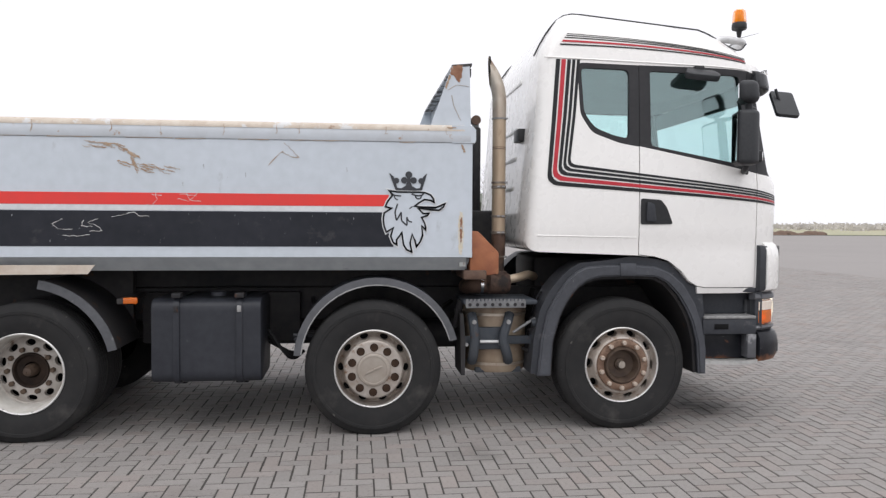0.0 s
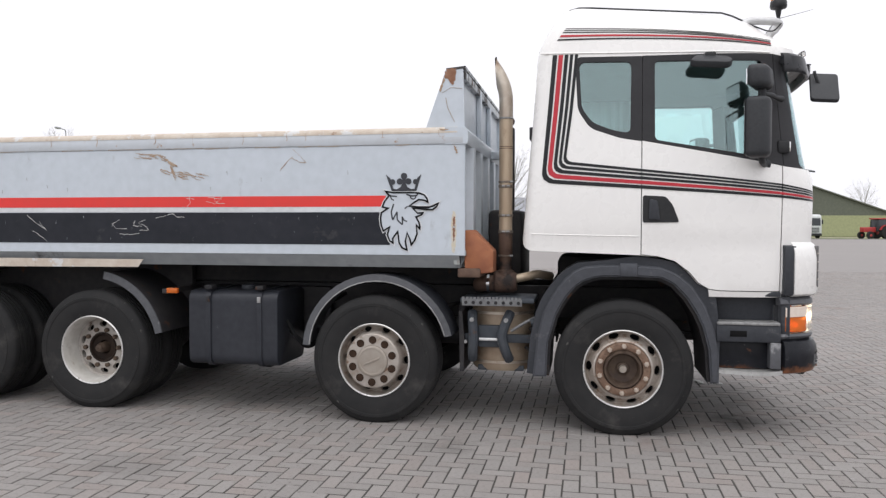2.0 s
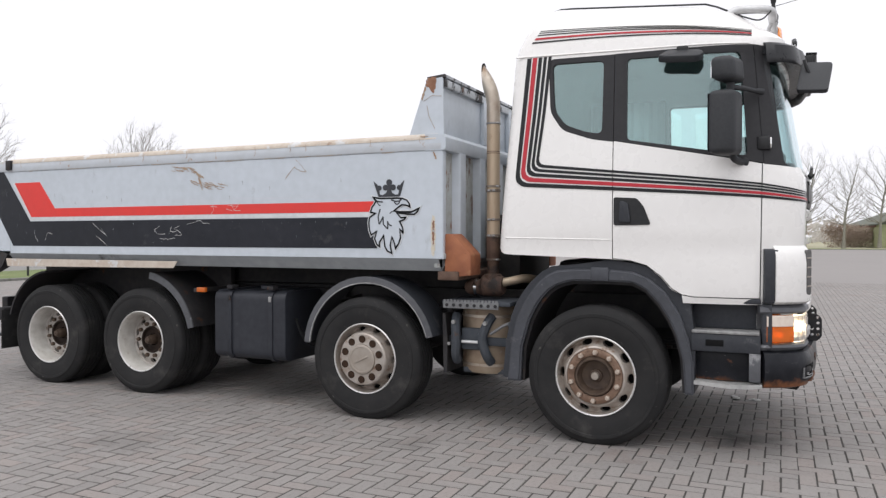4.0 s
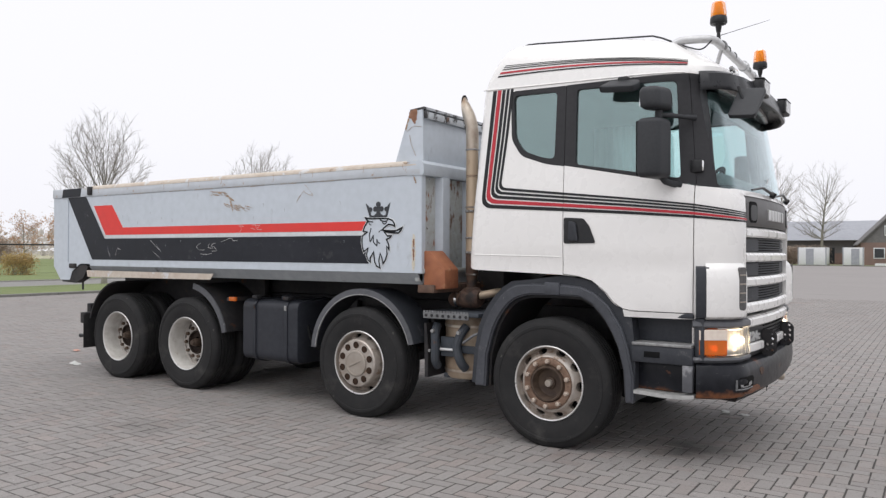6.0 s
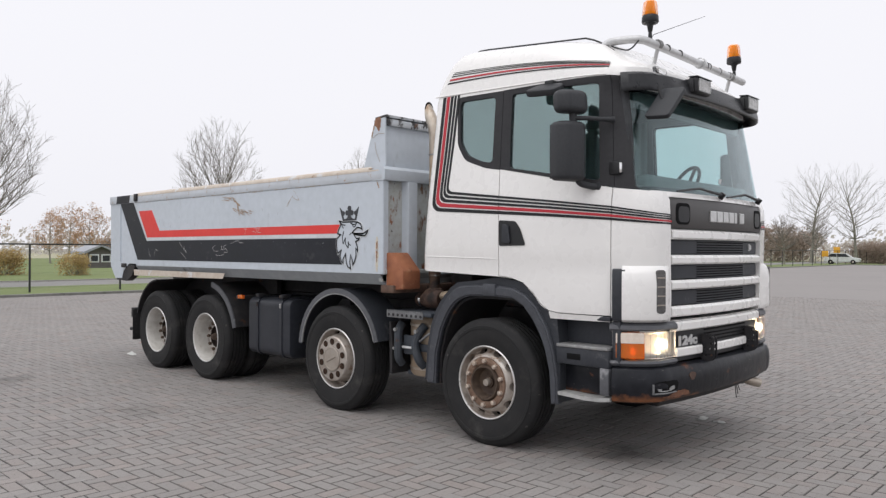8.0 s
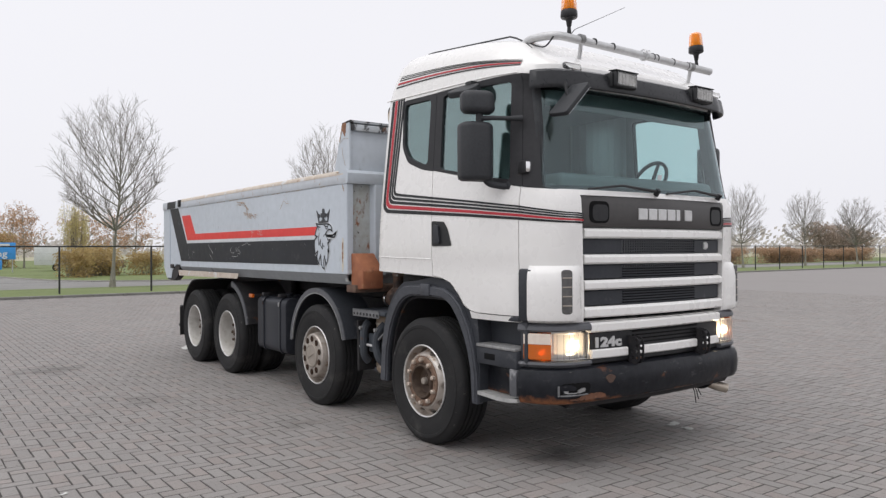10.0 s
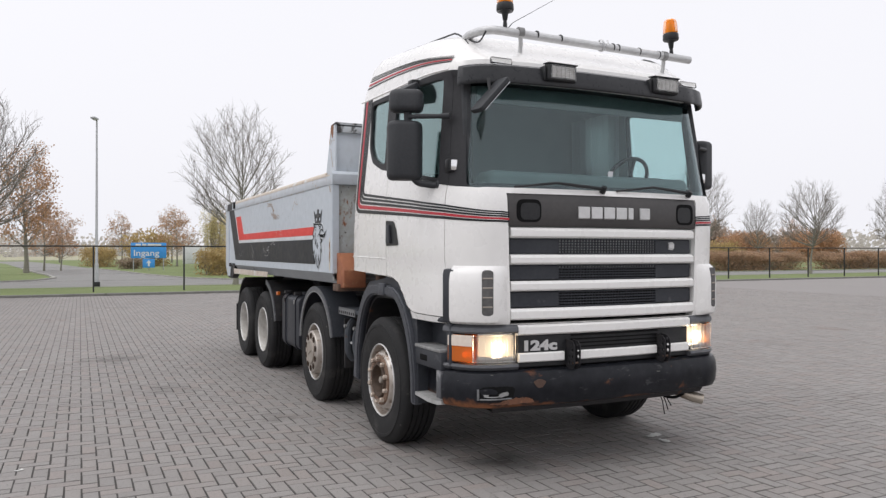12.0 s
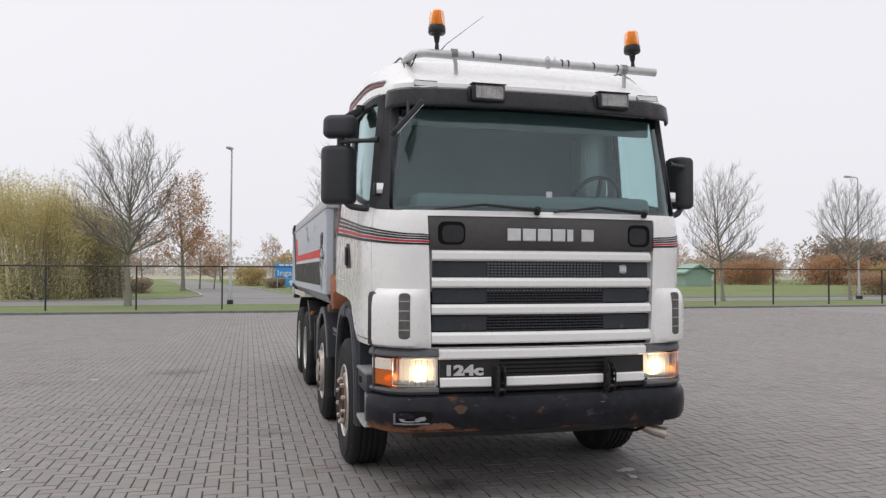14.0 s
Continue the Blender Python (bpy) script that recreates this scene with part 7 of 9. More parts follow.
scuff(-4.10, 2.215, -3.86, 2.190, 0.012, 16, 1, None, 0.0028)
scuff(-3.88, 2.190, -3.76, 2.130, 0.008, 12, 2, None, 0.003)
scuff(-3.77, 2.13, -3.74, 2.06, 0.006, 8, 3, None, 0.003)
scuff(-3.74, 2.06, -3.56, 2.00, 0.014, 16, 4, None, 0.0026)
scuff(-3.92, 2.10, -3.82, 2.06, 0.012, 4, 5, None, 0.003)
scuff(-3.55, 2.05, -3.48, 2.03, 0.012, 4, 6, None, 0.003)
mark([(-2.78, 2.06), (-2.70, 2.15), (-2.67, 2.17)], 0.003, M_RUSTMARK, "scratch", "zigzag scratch")
mark([(-2.68, 2.16), (-2.62, 2.13), (-2.56, 2.12)], 0.003, M_RUSTMARK, "scratch", "zigzag scratch")
mark([(-2.66, 2.23), (-2.60, 2.17), (-2.55, 2.12)], 0.0025, M_RUSTMARK, "scratch", "zigzag scratch")
for x in (-6.2, -5.6, -4.9, -4.45, -3.9, -3.55, -3.1, -2.72, -2.55, -1.9, -1.45):
    rnd = random.Random(int(-x * 100))
    mark([(x, 2.365), (x + rnd.uniform(-0.01, 0.01), 2.31), (x + rnd.uniform(-0.015, 0.02), rnd.uniform(2.26, 2.32))], rnd.uniform(0.0015, 0.0035), M_RUSTMARK, "rust_run", "rust run from the rail", YR - 0.0105)
    mark([(x + 0.1, 2.252), (x + 0.1 + rnd.uniform(0.05, 0.35), 2.254)], 0.0028, M_RUSTMARK, "rust_line", "rust along the rail's fold", YR - 0.006)
for x, z in ((-5.7, 2.0), (-5.15, 2.03), (-4.95, 1.96), (-4.75, 1.93), (-3.25, 2.06), (-2.95, 2.0), (-3.4, 1.93), (-2.2, 2.05), (-5.4, 1.92)):
    mark([(x, z), (x + 0.004, z - 0.03)], 0.003, M_SILL, "paint_chip", "dark paint chip")
part("rust_halo", prism(ragged([(-1.346, 1.66), (-1.334, 1.73), (-1.316, 1.72), (-1.306, 1.60), (-1.312, 1.46), (-1.322, 1.39), (-1.340, 1.40), (-1.352, 1.54)], 0.004, 21), "y", YR - 0.0030, YR + 0.002), M_HALO, truck, "yellowish stain round a rust run", smooth=False)
part("rust_run", prism(ragged([(-1.336, 1.64), (-1.328, 1.685), (-1.319, 1.68), (-1.317, 1.58), (-1.322, 1.50), (-1.329, 1.47), (-1.335, 1.54)], 0.0035, 22), "y", YR - 0.0050, YR + 0.002), M_WINGRUST, truck, "dark brown rust run near the front corner", smooth=False)
mark([(-1.325, 2.235), (-1.312, 2.21), (-1.305, 2.18)], 0.008, M_RUSTMARK, "rust_run", "rust under the rail's corner")
mark([(-1.44, 2.368), (-1.37, 2.366)], 0.006, M_RUSTMARK, "rust_run", "rust on the rail's corner", YR - 0.0105)
for pts in ([(-3.66, 1.765), (-3.63, 1.75), (-3.58, 1.80), (-3.60, 1.855)], [(-3.62, 1.84), (-3.55, 1.83)], [(-3.44, 1.81), (-3.36, 1.79), (-3.28, 1.86)], [(-3.38, 1.86), (-3.34, 1.79), (-3.27, 1.79)], [(-3.42, 1.84), (-3.30, 1.83)],
            [(-3.90, 1.675), (-3.82, 1.69), (-3.75, 1.71), (-3.71, 1.68), (-3.64, 1.675)], [(-4.25, 1.655), (-4.32, 1.62), (-4.28, 1.58), (-4.18, 1.58)], [(-4.10, 1.65), (-4.12, 1.60), (-4.04, 1.60)], [(-4.0, 1.655), (-4.07, 1.63), (-4.0, 1.60), (-3.97, 1.57), (-4.06, 1.565)], [(-4.25, 1.535), (-4.15, 1.53), (-4.06, 1.54)],
            [(-5.15, 1.70), (-5.05, 1.62), (-4.98, 1.58)], [(-5.10, 1.56), (-5.0, 1.50), (-4.95, 1.46)], [(-5.85, 1.52), (-5.80, 1.60), (-5.74, 1.58)], [(-6.0, 1.57), (-5.96, 1.50)], [(-5.04, 1.64), (-4.96, 1.56)]):
    mark(pts, 0.0026, M_SCRATCH, "scratch", "pale bare scratch", YR - 0.0035, 0.005)

# ---- fence ----
M_FENCE = mat("black_fence_paint", (0.014, 0.015, 0.015), (0.025, 0.026, 0.025), 0.5, scale=30)
M_POLE = mat("galvanised_lamp_post", (0.50, 0.51, 0.52), (0.42, 0.43, 0.44), 0.5, metal=0.5, scale=20)
M_BARK = mat("grey_bark", (0.27, 0.26, 0.215), (0.19, 0.18, 0.15), 0.95, scale=30, scale2=4, bump=0.5, spots=[((0.16, 0.17, 0.10), 5, 0.6, 0.1, (1, 1, 0.5))])
M_TWIG = mat("pale_twigs", (0.25, 0.22, 0.19), (0.18, 0.16, 0.14), 0.95, scale=10)
FX = -25.4


def fence_post():
    b = box(-0.03, 0.03, -0.03, 0.03, 0.0, 1.74, 0.004, 1)
    return b


fence = tagged(thing("fence", "black wire fence with round top rail behind the kerb", "fence"), kind="structure")
post_me = finish(fence_post(), "fence_post")
post_me.materials.append(M_FENCE)
post_ys = [0.2 + 3.25 * k for k in range(-15, 36)]
for y in post_ys:
    share("fence_post", post_me, fence, Matrix.Translation((FX, y, 0.05)))
part("top_rail", tube([(FX, post_ys[0], 1.785), (FX, post_ys[-1], 1.785)], 0.028, 8), M_FENCE, fence)
wires = bmesh.new()
for z in np.arange(0.22, 1.70, 0.26):
    box(FX - 0.0015, FX + 0.0015, post_ys[0], post_ys[-1], z, z + 0.003, 0, 1, wires)
part("fence_wire", wires, M_FENCE, fence, "thin strained wires", smooth=False)


# ---- lamp posts ----
def lamp_post(x, y, h, arm, toward):
    lp = thing("street_lamp", "grey tapered street lamp behind the fence", "street lamp", pose(x, y, 0.03), "street lamps")
    part("pole", tube([(0, 0, 0), (0, 0, 1.0), (0, 0, 1.05), (0, 0, h)], [0.085, 0.08, 0.060, 0.036], 12), M_POLE, lp)
    part("base_box", box(-0.14, 0.14, -0.14, 0.14, 0, 0.22, 0.02), M_FENCE, lp)
    d = Vector((toward[0], toward[1], 0)).normalized()
    a = tube([(0, 0, h - 0.05), tuple(d * 0.10 + Vector((0, 0, h + 0.06))), tuple(d * arm + Vector((0, 0, h + 0.08)))], 0.03, 8)
    part("arm", a, M_POLE, lp)
    hd = box(-0.24, 0.24, -0.10, 0.10, -0.05, 0.055, 0.04, 3)
    ang = math.degrees(math.atan2(d.y, d.x))
    head_ob = part("lamp_head", moved(hd, Matrix.Translation(d * (arm + 0.2) + Vector((0, 0, h + 0.07))) @ Matrix.Rotation(radians(ang), 4, "Z")), M_POLE, lp, "grey lamp head")
    part("lamp_glass", moved(box(-0.18, 0.18, -0.07, 0.07, -0.062, -0.048, 0.0), Matrix.Translation(d * (arm + 0.2) + Vector((0, 0, h + 0.07))) @ Matrix.Rotation(radians(ang), 4, "Z")), M_PALESTRIPE, head_ob)


lamp_post(-30.6, -2.85, 7.3, 0.05, (1, -0.4))
lamp_post(-31.4, 33.7, 7.3, 0.75, (0.2, -1))


# ---- trees ----
def limb_tubes(rnd, height, spread, trunk_r, bole, laterals, subs, twigs, rise=0.9, fade=0.8):
    """A leader with ascending side branches, sub-branches and twigs; two lots of faces, stout wood and fine twigs, and the twigs' ends."""
    wood, twig, ends = ([], []), ([], []), []

    def limb(lot, pts, rs, n):
        v, f = lot
        for i, (p, r) in enumerate(zip(pts, rs)):
            d = (pts[min(i + 1, len(pts) - 1)] - pts[max(i - 1, 0)]).normalized()
            u = d.orthogonal().normalized()
            w = d.cross(u)
            k = len(v)
            for q in range(n):
                t = 2 * math.pi * q / n
                v.append(tuple(p + r * (math.cos(t) * u + math.sin(t) * w)))
            if i:
                for q in range(n):
                    j = (q + 1) % n
                    f.append((k - n + q, k - n + j, k + j, k + q))

    def wander(p, d, length, steps, bend, lift):
        pts = [p]
        for _ in range(steps):
            d = (d + Vector((rnd.gauss(0, bend), rnd.gauss(0, bend), rnd.gauss(lift, bend * 0.6)))).normalized()
            p = p + d * (length / steps)
            pts.append(p)
        return pts, d

    stem, _ = wander(Vector((0, 0, -0.05)), Vector((0, 0, 1)), height * 0.93, 9, 0.045, 0.05)
    limb(wood, stem, [max(0.010, trunk_r * (1 - 0.97 * (i / 9) ** fade) * (1.25 if i == 0 else 1)) for i in range(10)], 8)

    def on_stem(z):
        t = min(0.999, max(0, z / (height * 0.93)))
        k = min(8, int(t * 9))
        return stem[k].lerp(stem[k + 1], t * 9 - k)
    zc, hz = height * 0.60, height * 0.40
    for i in range(laterals):
        h = (i + rnd.random()) / laterals
        a = i * 2.4 + rnd.gauss(0, 0.35)
        tz = zc + hz * ((-0.72 if fade > 0.7 else -0.45) + (1.70 if fade > 0.7 else 1.43) * h)
        k = math.sqrt(max(0.02, 1 - ((tz - zc) / hz) ** 2))
        tr = spread * k * (rnd.uniform(0.72, 1.08) if fade > 0.7 else rnd.uniform(0.84, 0.98))
        tz = min(height, tz * (rnd.uniform(0.94, 1.05) if fade > 0.7 else rnd.uniform(0.96, 1.0)))
        z0 = max(bole * height, min(tz - tr * rise * 0.9, lerp(bole, 0.66 if fade > 0.7 else 0.60, h) * height))
        p0 = on_stem(z0)
        tip = Vector((math.cos(a) * tr, math.sin(a) * tr, tz))
        mid = p0.lerp(tip, 0.5) + Vector((math.cos(a), math.sin(a), -0.4)) * tr * 0.12
        length = (tip - p0).length
        r0 = trunk_r * (0.27 if fade > 0.7 else 0.34) * (1 - 0.5 * h)
        pts = []
        for m in range(6):
            t = m / 5
            q = (1 - t) ** 2 * p0 + 2 * t * (1 - t) * mid + t * t * tip
            pts.append(q + (Vector((rnd.gauss(0, 1), rnd.gauss(0, 1), rnd.gauss(0, 1))) * (0.035 if fade > 0.7 else 0.018) * length * t if m else Vector()))
        limb(wood, pts, [max(0.006, r0 * (1 - 0.85 * m / 5)) for m in range(6)], 5)
        for s in range(subs):
            q = 0.22 + 0.78 * (s + rnd.random()) / subs
            k = min(4, int(q * 5))
            p = pts[k].lerp(pts[k + 1], q * 5 - k)
            dd = (pts[k + 1] - pts[k]).normalized()
            side = (dd * 0.9 + 0.75 * Vector((rnd.gauss(0, 1), rnd.gauss(0, 1), rnd.gauss(0.35, 0.6))).normalized()).normalized()
            sl = length * rnd.uniform(0.28, 0.48) * ((1.1 - 0.5 * q) if fade > 0.7 else (1.45 - 1.05 * q))
            sp, _ = wander(p, side, sl, 3, 0.10, 0.06 if fade > 0.7 else 0.12)
            limb(twig, sp, [max(0.005, r0 * 0.36 * (1 - 0.8 * m / 3)) for m in range(4)], 3)
            for w in range(twigs):
                g = 0.2 + 0.8 * (w + rnd.random()) / twigs
                m = min(2, int(g * 3))
                b = sp[m].lerp(sp[m + 1], g * 3 - m)
                td = ((sp[m + 1] - sp[m]).normalized() + 0.8 * Vector((rnd.gauss(0, 1), rnd.gauss(0, 1), rnd.gauss(0.4, 0.6))).normalized()).normalized()
                e = b + td * rnd.uniform(0.22, 0.6) * min(1.4, height / 8)
                limb(twig, [b, b.lerp(e, 0.5) + Vector((rnd.gauss(0, 0.02), rnd.gauss(0, 0.02), 0.02)), e], [0.0055, 0.0045, 0.003], 3)
                ends.append(e)
    return [wood, twig], ends


def lot_mesh(lot, name, material):
    me = bpy.data.meshes.new(name)
    me.from_pydata(lot[0], [], lot[1])
    me.polygons.foreach_set("use_smooth", [True] * len(me.polygons))
    me.materials.append(material)
    return me


def leaf_mesh(ends, rnd, per, radius, size, name, material, keep=1.0):
    v, f = [], []
    for e in ends:
        if rnd.random() > keep:
            continue
        for _ in range(per):
            c = e + Vector((rnd.gauss(0, 1), rnd.gauss(0, 1), rnd.gauss(0, 0.8))) * radius
            n = Vector((rnd.gauss(0, 1), rnd.gauss(0, 1), rnd.gauss(0, 1))).normalized()
            u = n.orthogonal().normalized() * size * rnd.uniform(0.6, 1.3)
            w = n.cross(u) * 0.6
            k = len(v)
            v += [tuple(c - u), tuple(c + w), tuple(c + u), tuple(c - w)]
            f.append((k, k + 1, k + 2, k + 3))
    me = bpy.data.meshes.new(name)
    me.from_pydata(v, [], f)
    me.materials.append(material)
    return me


def leaf_mat(name, c1, c2):
    m = mat(name, c1, c2, 0.8, scale=3, scale2=0.5)
    n, l = m.node_tree.nodes, m.node_tree.links
    g = n.new("ShaderNodeNewGeometry")
    x = [k for k in n if k.type == "MIX"][0]
    l.new(g.outputs["Random Per Island"], x.inputs[0])
    return let_light_through(m, None, 0.4)


M_RUSSET = leaf_mat("russet_leaves", (0.56, 0.33, 0.18), (0.44, 0.28, 0.18))
M_OLIVE = leaf_mat("olive_willow_leaves", (0.68, 0.59, 0.29), (0.54, 0.48, 0.25))
M_THICKET = leaf_mat("dull_thicket_leaves", (0.50, 0.43, 0.30), (0.38, 0.33, 0.245))
M_OCHRE = leaf_mat("ochre_shrub_leaves", (0.52, 0.40, 0.18), (0.40, 0.29, 0.14))
M_REED = leaf_mat("reddish_reed_leaves", (0.50, 0.33, 0.215), (0.40, 0.28, 0.19))
M_BROWN = leaf_mat("brown_hedge_leaves", (0.38, 0.30, 0.215), (0.29, 0.23, 0.17))
M_FARTREE = leaf_mat("far_wood_leaves", (0.46, 0.37, 0.31), (0.38, 0.31, 0.25))


def make_tree(seed, height, spread, trunk_r, bole, laterals, subs, twigs, label, leaves=None, rise=0.9, per=5, radius=0.28, size=0.09, keep=0.6, name="tree", fade=0.8):
    rnd = random.Random(seed)
    (wood, twig), ends = limb_tubes(rnd, height, spread, trunk_r, bole, laterals, subs, twigs, rise, fade)
    t = thing(name, label, "tree")
    part("trunk", lot_mesh(wood, "trunk", M_BARK), None, t)
    part("crown", lot_mesh(twig, "crown", M_TWIG), None, t)
    if leaves:
        tagged(part("leaves", leaf_mesh(ends, rnd, per, radius, size, "leaves", leaves, keep), None, t), kind="stuff")
    return t


BARE = "bare winter street tree with fine upright branches"
row_a = make_tree(3, 8.9, 2.5, 0.13, 0.30, 34, 11, 6, BARE, rise=1.05, fade=0.45)
row_b = make_tree(11, 8.2, 2.3, 0.13, 0.30, 32, 11, 6, BARE, rise=1.05, fade=0.45)
row_c = make_tree(29, 8.5, 2.75, 0.165, 0.30, 36, 12, 7, BARE, rise=0.95, fade=0.45)
for o in (row_a, row_b, row_c):
    o["group"] = "row of street trees"
row_a.matrix_world = pose(-29.8, 3.0, 0.04) @ Matrix.Scale(0.94, 4)
row_b.matrix_world = pose(-29.8, 13.6, 0.04) @ Matrix.Scale(0.95, 4)
row_c.matrix_world = pose(-29.2, -7.15, 0.04) @ Matrix.Scale(0.92, 4)
for k, (o, x, y, r, s) in enumerate(((row_b, -29.8, 23.2, 80, 0.95), (row_a, -29.8, 31.6, 140, 0.84), (row_c, -29.8, 41.7, 200, 0.82), (row_b, -29.8, 51.2, 20, 0.86), (row_a, -29.8, 60.9, 250, 0.80), (row_c, -29.8, 70.6, 10, 0.82),
                                      (row_b, -29.8, 79.9, 120, 0.9), (row_c, -29.8, 91.5, 75, 0.8), (row_a, -29.8, 103.2, 300, 0.8), (row_b, -45, 54, 33, 0.8), (row_b, -29.2, -18, 60, 0.95), (row_a, -29.2, -29, 200, 0.95))):
    copy_thing(o, pose(x, y, 0.04, 0, 0, r) @ Matrix.Scale(s, 4))
# russet trees across the park
rus = make_tree(41, 9.0, 2.1, 0.18, 0.2, 28, 8, 4, "broad tree with sparse russet autumn leaves", M_RUSSET, 0.9, 10, 0.25, 0.08, 0.60)
rus.matrix_world = pose(-56, -7.0, 0.0)
rus_b = make_tree(43, 7.0, 2.3, 0.12, 0.25, 24, 7, 4, "small tree with thin reddish autumn leaves", M_RUSSET, 0.9, 5, 0.20, 0.09, 0.6)
rus_b.matrix_world = pose(-76, 5.5, 0.0) @ Matrix.Scale(0.85, 4)
for x, y, s, r in ((-62, -6.1, 0.85, 40), (-62, -4.9, 0.68, 100), (-80, 11.5, 1.0, 80), (-82, 17, 1.1, 130), (-86, 25, 1.0, 200), (-90, 31, 1.15, 250), (-88, 40, 1.0, 300), (-92, 1, 1.0, 20), (-95, 49, 1.2, 70), (-85, 53, 1.0, 170), (-92, 64, 1.1, 220), (-72, -12, 1.1, 320),
                   (-105, 8, 1.2, 15), (-110, 21, 1.2, 65), (-108, 35, 1.3, 125), (-112, 47, 1.2, 185), (-115, 60, 1.3, 245), (-110, -6, 1.2, 305), (-118, 75, 1.3, 45), (-108, 88, 1.2, 95), (-100, 105, 1.3, 10), (-96, 120, 1.3, 200)):
    copy_thing(rus_b, pose(x, y, 0, 0, 0, r) @ Matrix.Scale(s, 4))


# shrubs, willow hedge, reed beds
def bush(name, seed, w, d, h, n, material, label, size=0.10, stems=26, lumps=9, fine=1.0):
    """A shrub of many small leaves in uneven lumps on thin stems."""
    rnd = random.Random(seed)
    t = thing(name, label, "shrub")
    v, f = [], []
    bm = bmesh.new()
    heads = []
    for i in range(lumps):
        a, q = 6.283 * i / lumps + rnd.gauss(0, 0.3), rnd.uniform(0.15, 0.75)
        heads.append((w * q * math.cos(a), d * q * math.sin(a), h * rnd.uniform(0.45, 0.74), rnd.uniform(0.22, 0.36) * fine))
    for i in range(stems):
        c = heads[i % lumps]
        x, y = c[0] * 0.6 + rnd.gauss(0, 0.12 * w), c[1] * 0.6 + rnd.gauss(0, 0.12 * d)
        tip = (c[0] + rnd.gauss(0, 0.14 * w), c[1] + rnd.gauss(0, 0.14 * d), min(h, c[2] + rnd.uniform(-0.1, 0.36) * h))
        tube([(x, y, -0.02), (lerp(x, tip[0], 0.4), lerp(y, tip[1], 0.4), tip[2] * 0.5), tip], [0.022, 0.014, 0.004], 3, bm)
    tagged(part("stem_tangle", bm, M_TWIG, t), kind="stuff")
    for k in range(n):
        c = heads[k % lumps]
        g = Vector((rnd.gauss(0, 1), rnd.gauss(0, 1), rnd.gauss(0, 1)))
        g = g.normalized() * (rnd.random() ** 0.45)
        r = c[3]
        z = c[2] + g.z * r * h * 1.15
        if rnd.random() < 0.35:
            z = c[2] * rnd.random()
        p = Vector((c[0] + g.x * r * w * 1.5, c[1] + g.y * r * d * 1.5, max(0.05, z)))
        m = Vector((rnd.gauss(0, 1), rnd.gauss(0, 1), rnd.gauss(0, 1))).normalized()
        u = m.orthogonal().normalized() * size * rnd.uniform(0.5, 1.4)
        s = m.cross(u) * 0.35
        b = len(v)
        v += [tuple(p - u), tuple(p + s), tuple(p + u), tuple(p - s)]
        f.append((b, b + 1, b + 2, b + 3))
    me = bpy.data.meshes.new("leaves")
    me.from_pydata(v, [], f)
    me.materials.append(material)
    tagged(part("leaves", me, None, t), kind="stuff")
    return t


wil = bush("willow_shrub", 5, 4.4, 4.3, 7.2, 110000, M_OLIVE, "dense olive-tan willow thicket turning yellow", 0.052, 240, 46, 0.70)
wil.matrix_world = pose(-39.8, -13.0, 0.0)
thk = bush("bare_thicket", 15, 2.3, 2.3, 6.2, 26000, M_THICKET, "half-bare grey-brown thicket beside the willow", 0.05, 320, 26, 0.62)
thk.matrix_world = pose(-41.5, -10.3, 0.0)
ols = bush("olive_shrub", 16, 1.0, 1.1, 5.2, 6000, M_OLIVE, "tall thin olive-yellow shrub on the lawn", 0.06, 60, 12, 0.7)
ols.matrix_world = pose(-48.5, 5.0, 0.0)
och = bush("ochre_shrub", 6, 1.6, 1.5, 2.0, 2600, M_OCHRE, "low ochre autumn shrub in the grass", 0.10)
och.matrix_world = pose(-45, 4.5, 0.0)
for x, y, s, r in ((-47, 9, 0.9, 50), (-44, 12, 0.75, 110), (-76, -1.6, 1.1, 200), (-81, -1.9, 1.2, 60), (-80, 3.2, 2.0, 130), (-47, 5.9, 1.0, 250), (-46, 18, 0.8, 20), (-52, 7, 1.1, 300), (-43, -10, 0.6, 30)):
    copy_thing(och, pose(x, y, 0, 0, 0, r) @ Matrix.Scale(s, 4))
reed = bush("reed_bed", 7, 2.0, 8.0, 1.9, 26000, M_REED, "long dense bed of reddish-brown reeds", 0.085, 260, 60, 0.45)
reed.matrix_world = pose(-39.5, 46.5, 0)
for x, y, s, r, in ((-39.5, 61, 1.0, 180), (-40, 76, 1.05, 2), (-41, 92, 1.0, 180)):
    copy_thing(reed, pose(x, y, 0, 0, 0, r) @ Matrix.Scale(s, 4))
rush = bush("russet_hedge", 14, 7.0, 2.2, 4.2, 9000, M_RUSSET, "tall russet hedge beyond the park fence", 0.18, 60)
rush.matrix_world = pose(-78, 74, 0, 0, 0, 85)
for x, y, s, r in ((-76, 86, 1.1, 95), (-80, 62, 0.8, 80), (-74, 99, 1.2, 90)):
    copy_thing(rush, pose(x, y, 0, 0, 0, r) @ Matrix.Scale(s, 4))
brn = bush("brown_hedge", 8, 9.0, 2.5, 4.6, 11000, M_FARTREE, "tall brown leafless hedge in the distance", 0.2, 80)
brn.matrix_world = pose(-96, 55, 0, 0, 0, 85)
copy_thing(brn, pose(-85, 84, 0, 0, 0, 90) @ Matrix.Scale(1.5, 4))
copy_thing(brn, pose(-24.5, 112, 0, 0, 0, 5) @ Matrix.Scale(0.7, 4))
copy_thing(brn, pose(-15, 113, 0, 0, 0, 185) @ Matrix.Scale(0.6, 4))
copy_thing(och, pose(-60, 65, 0, 0, 0, 40) @ Matrix.Scale(1.5, 4))
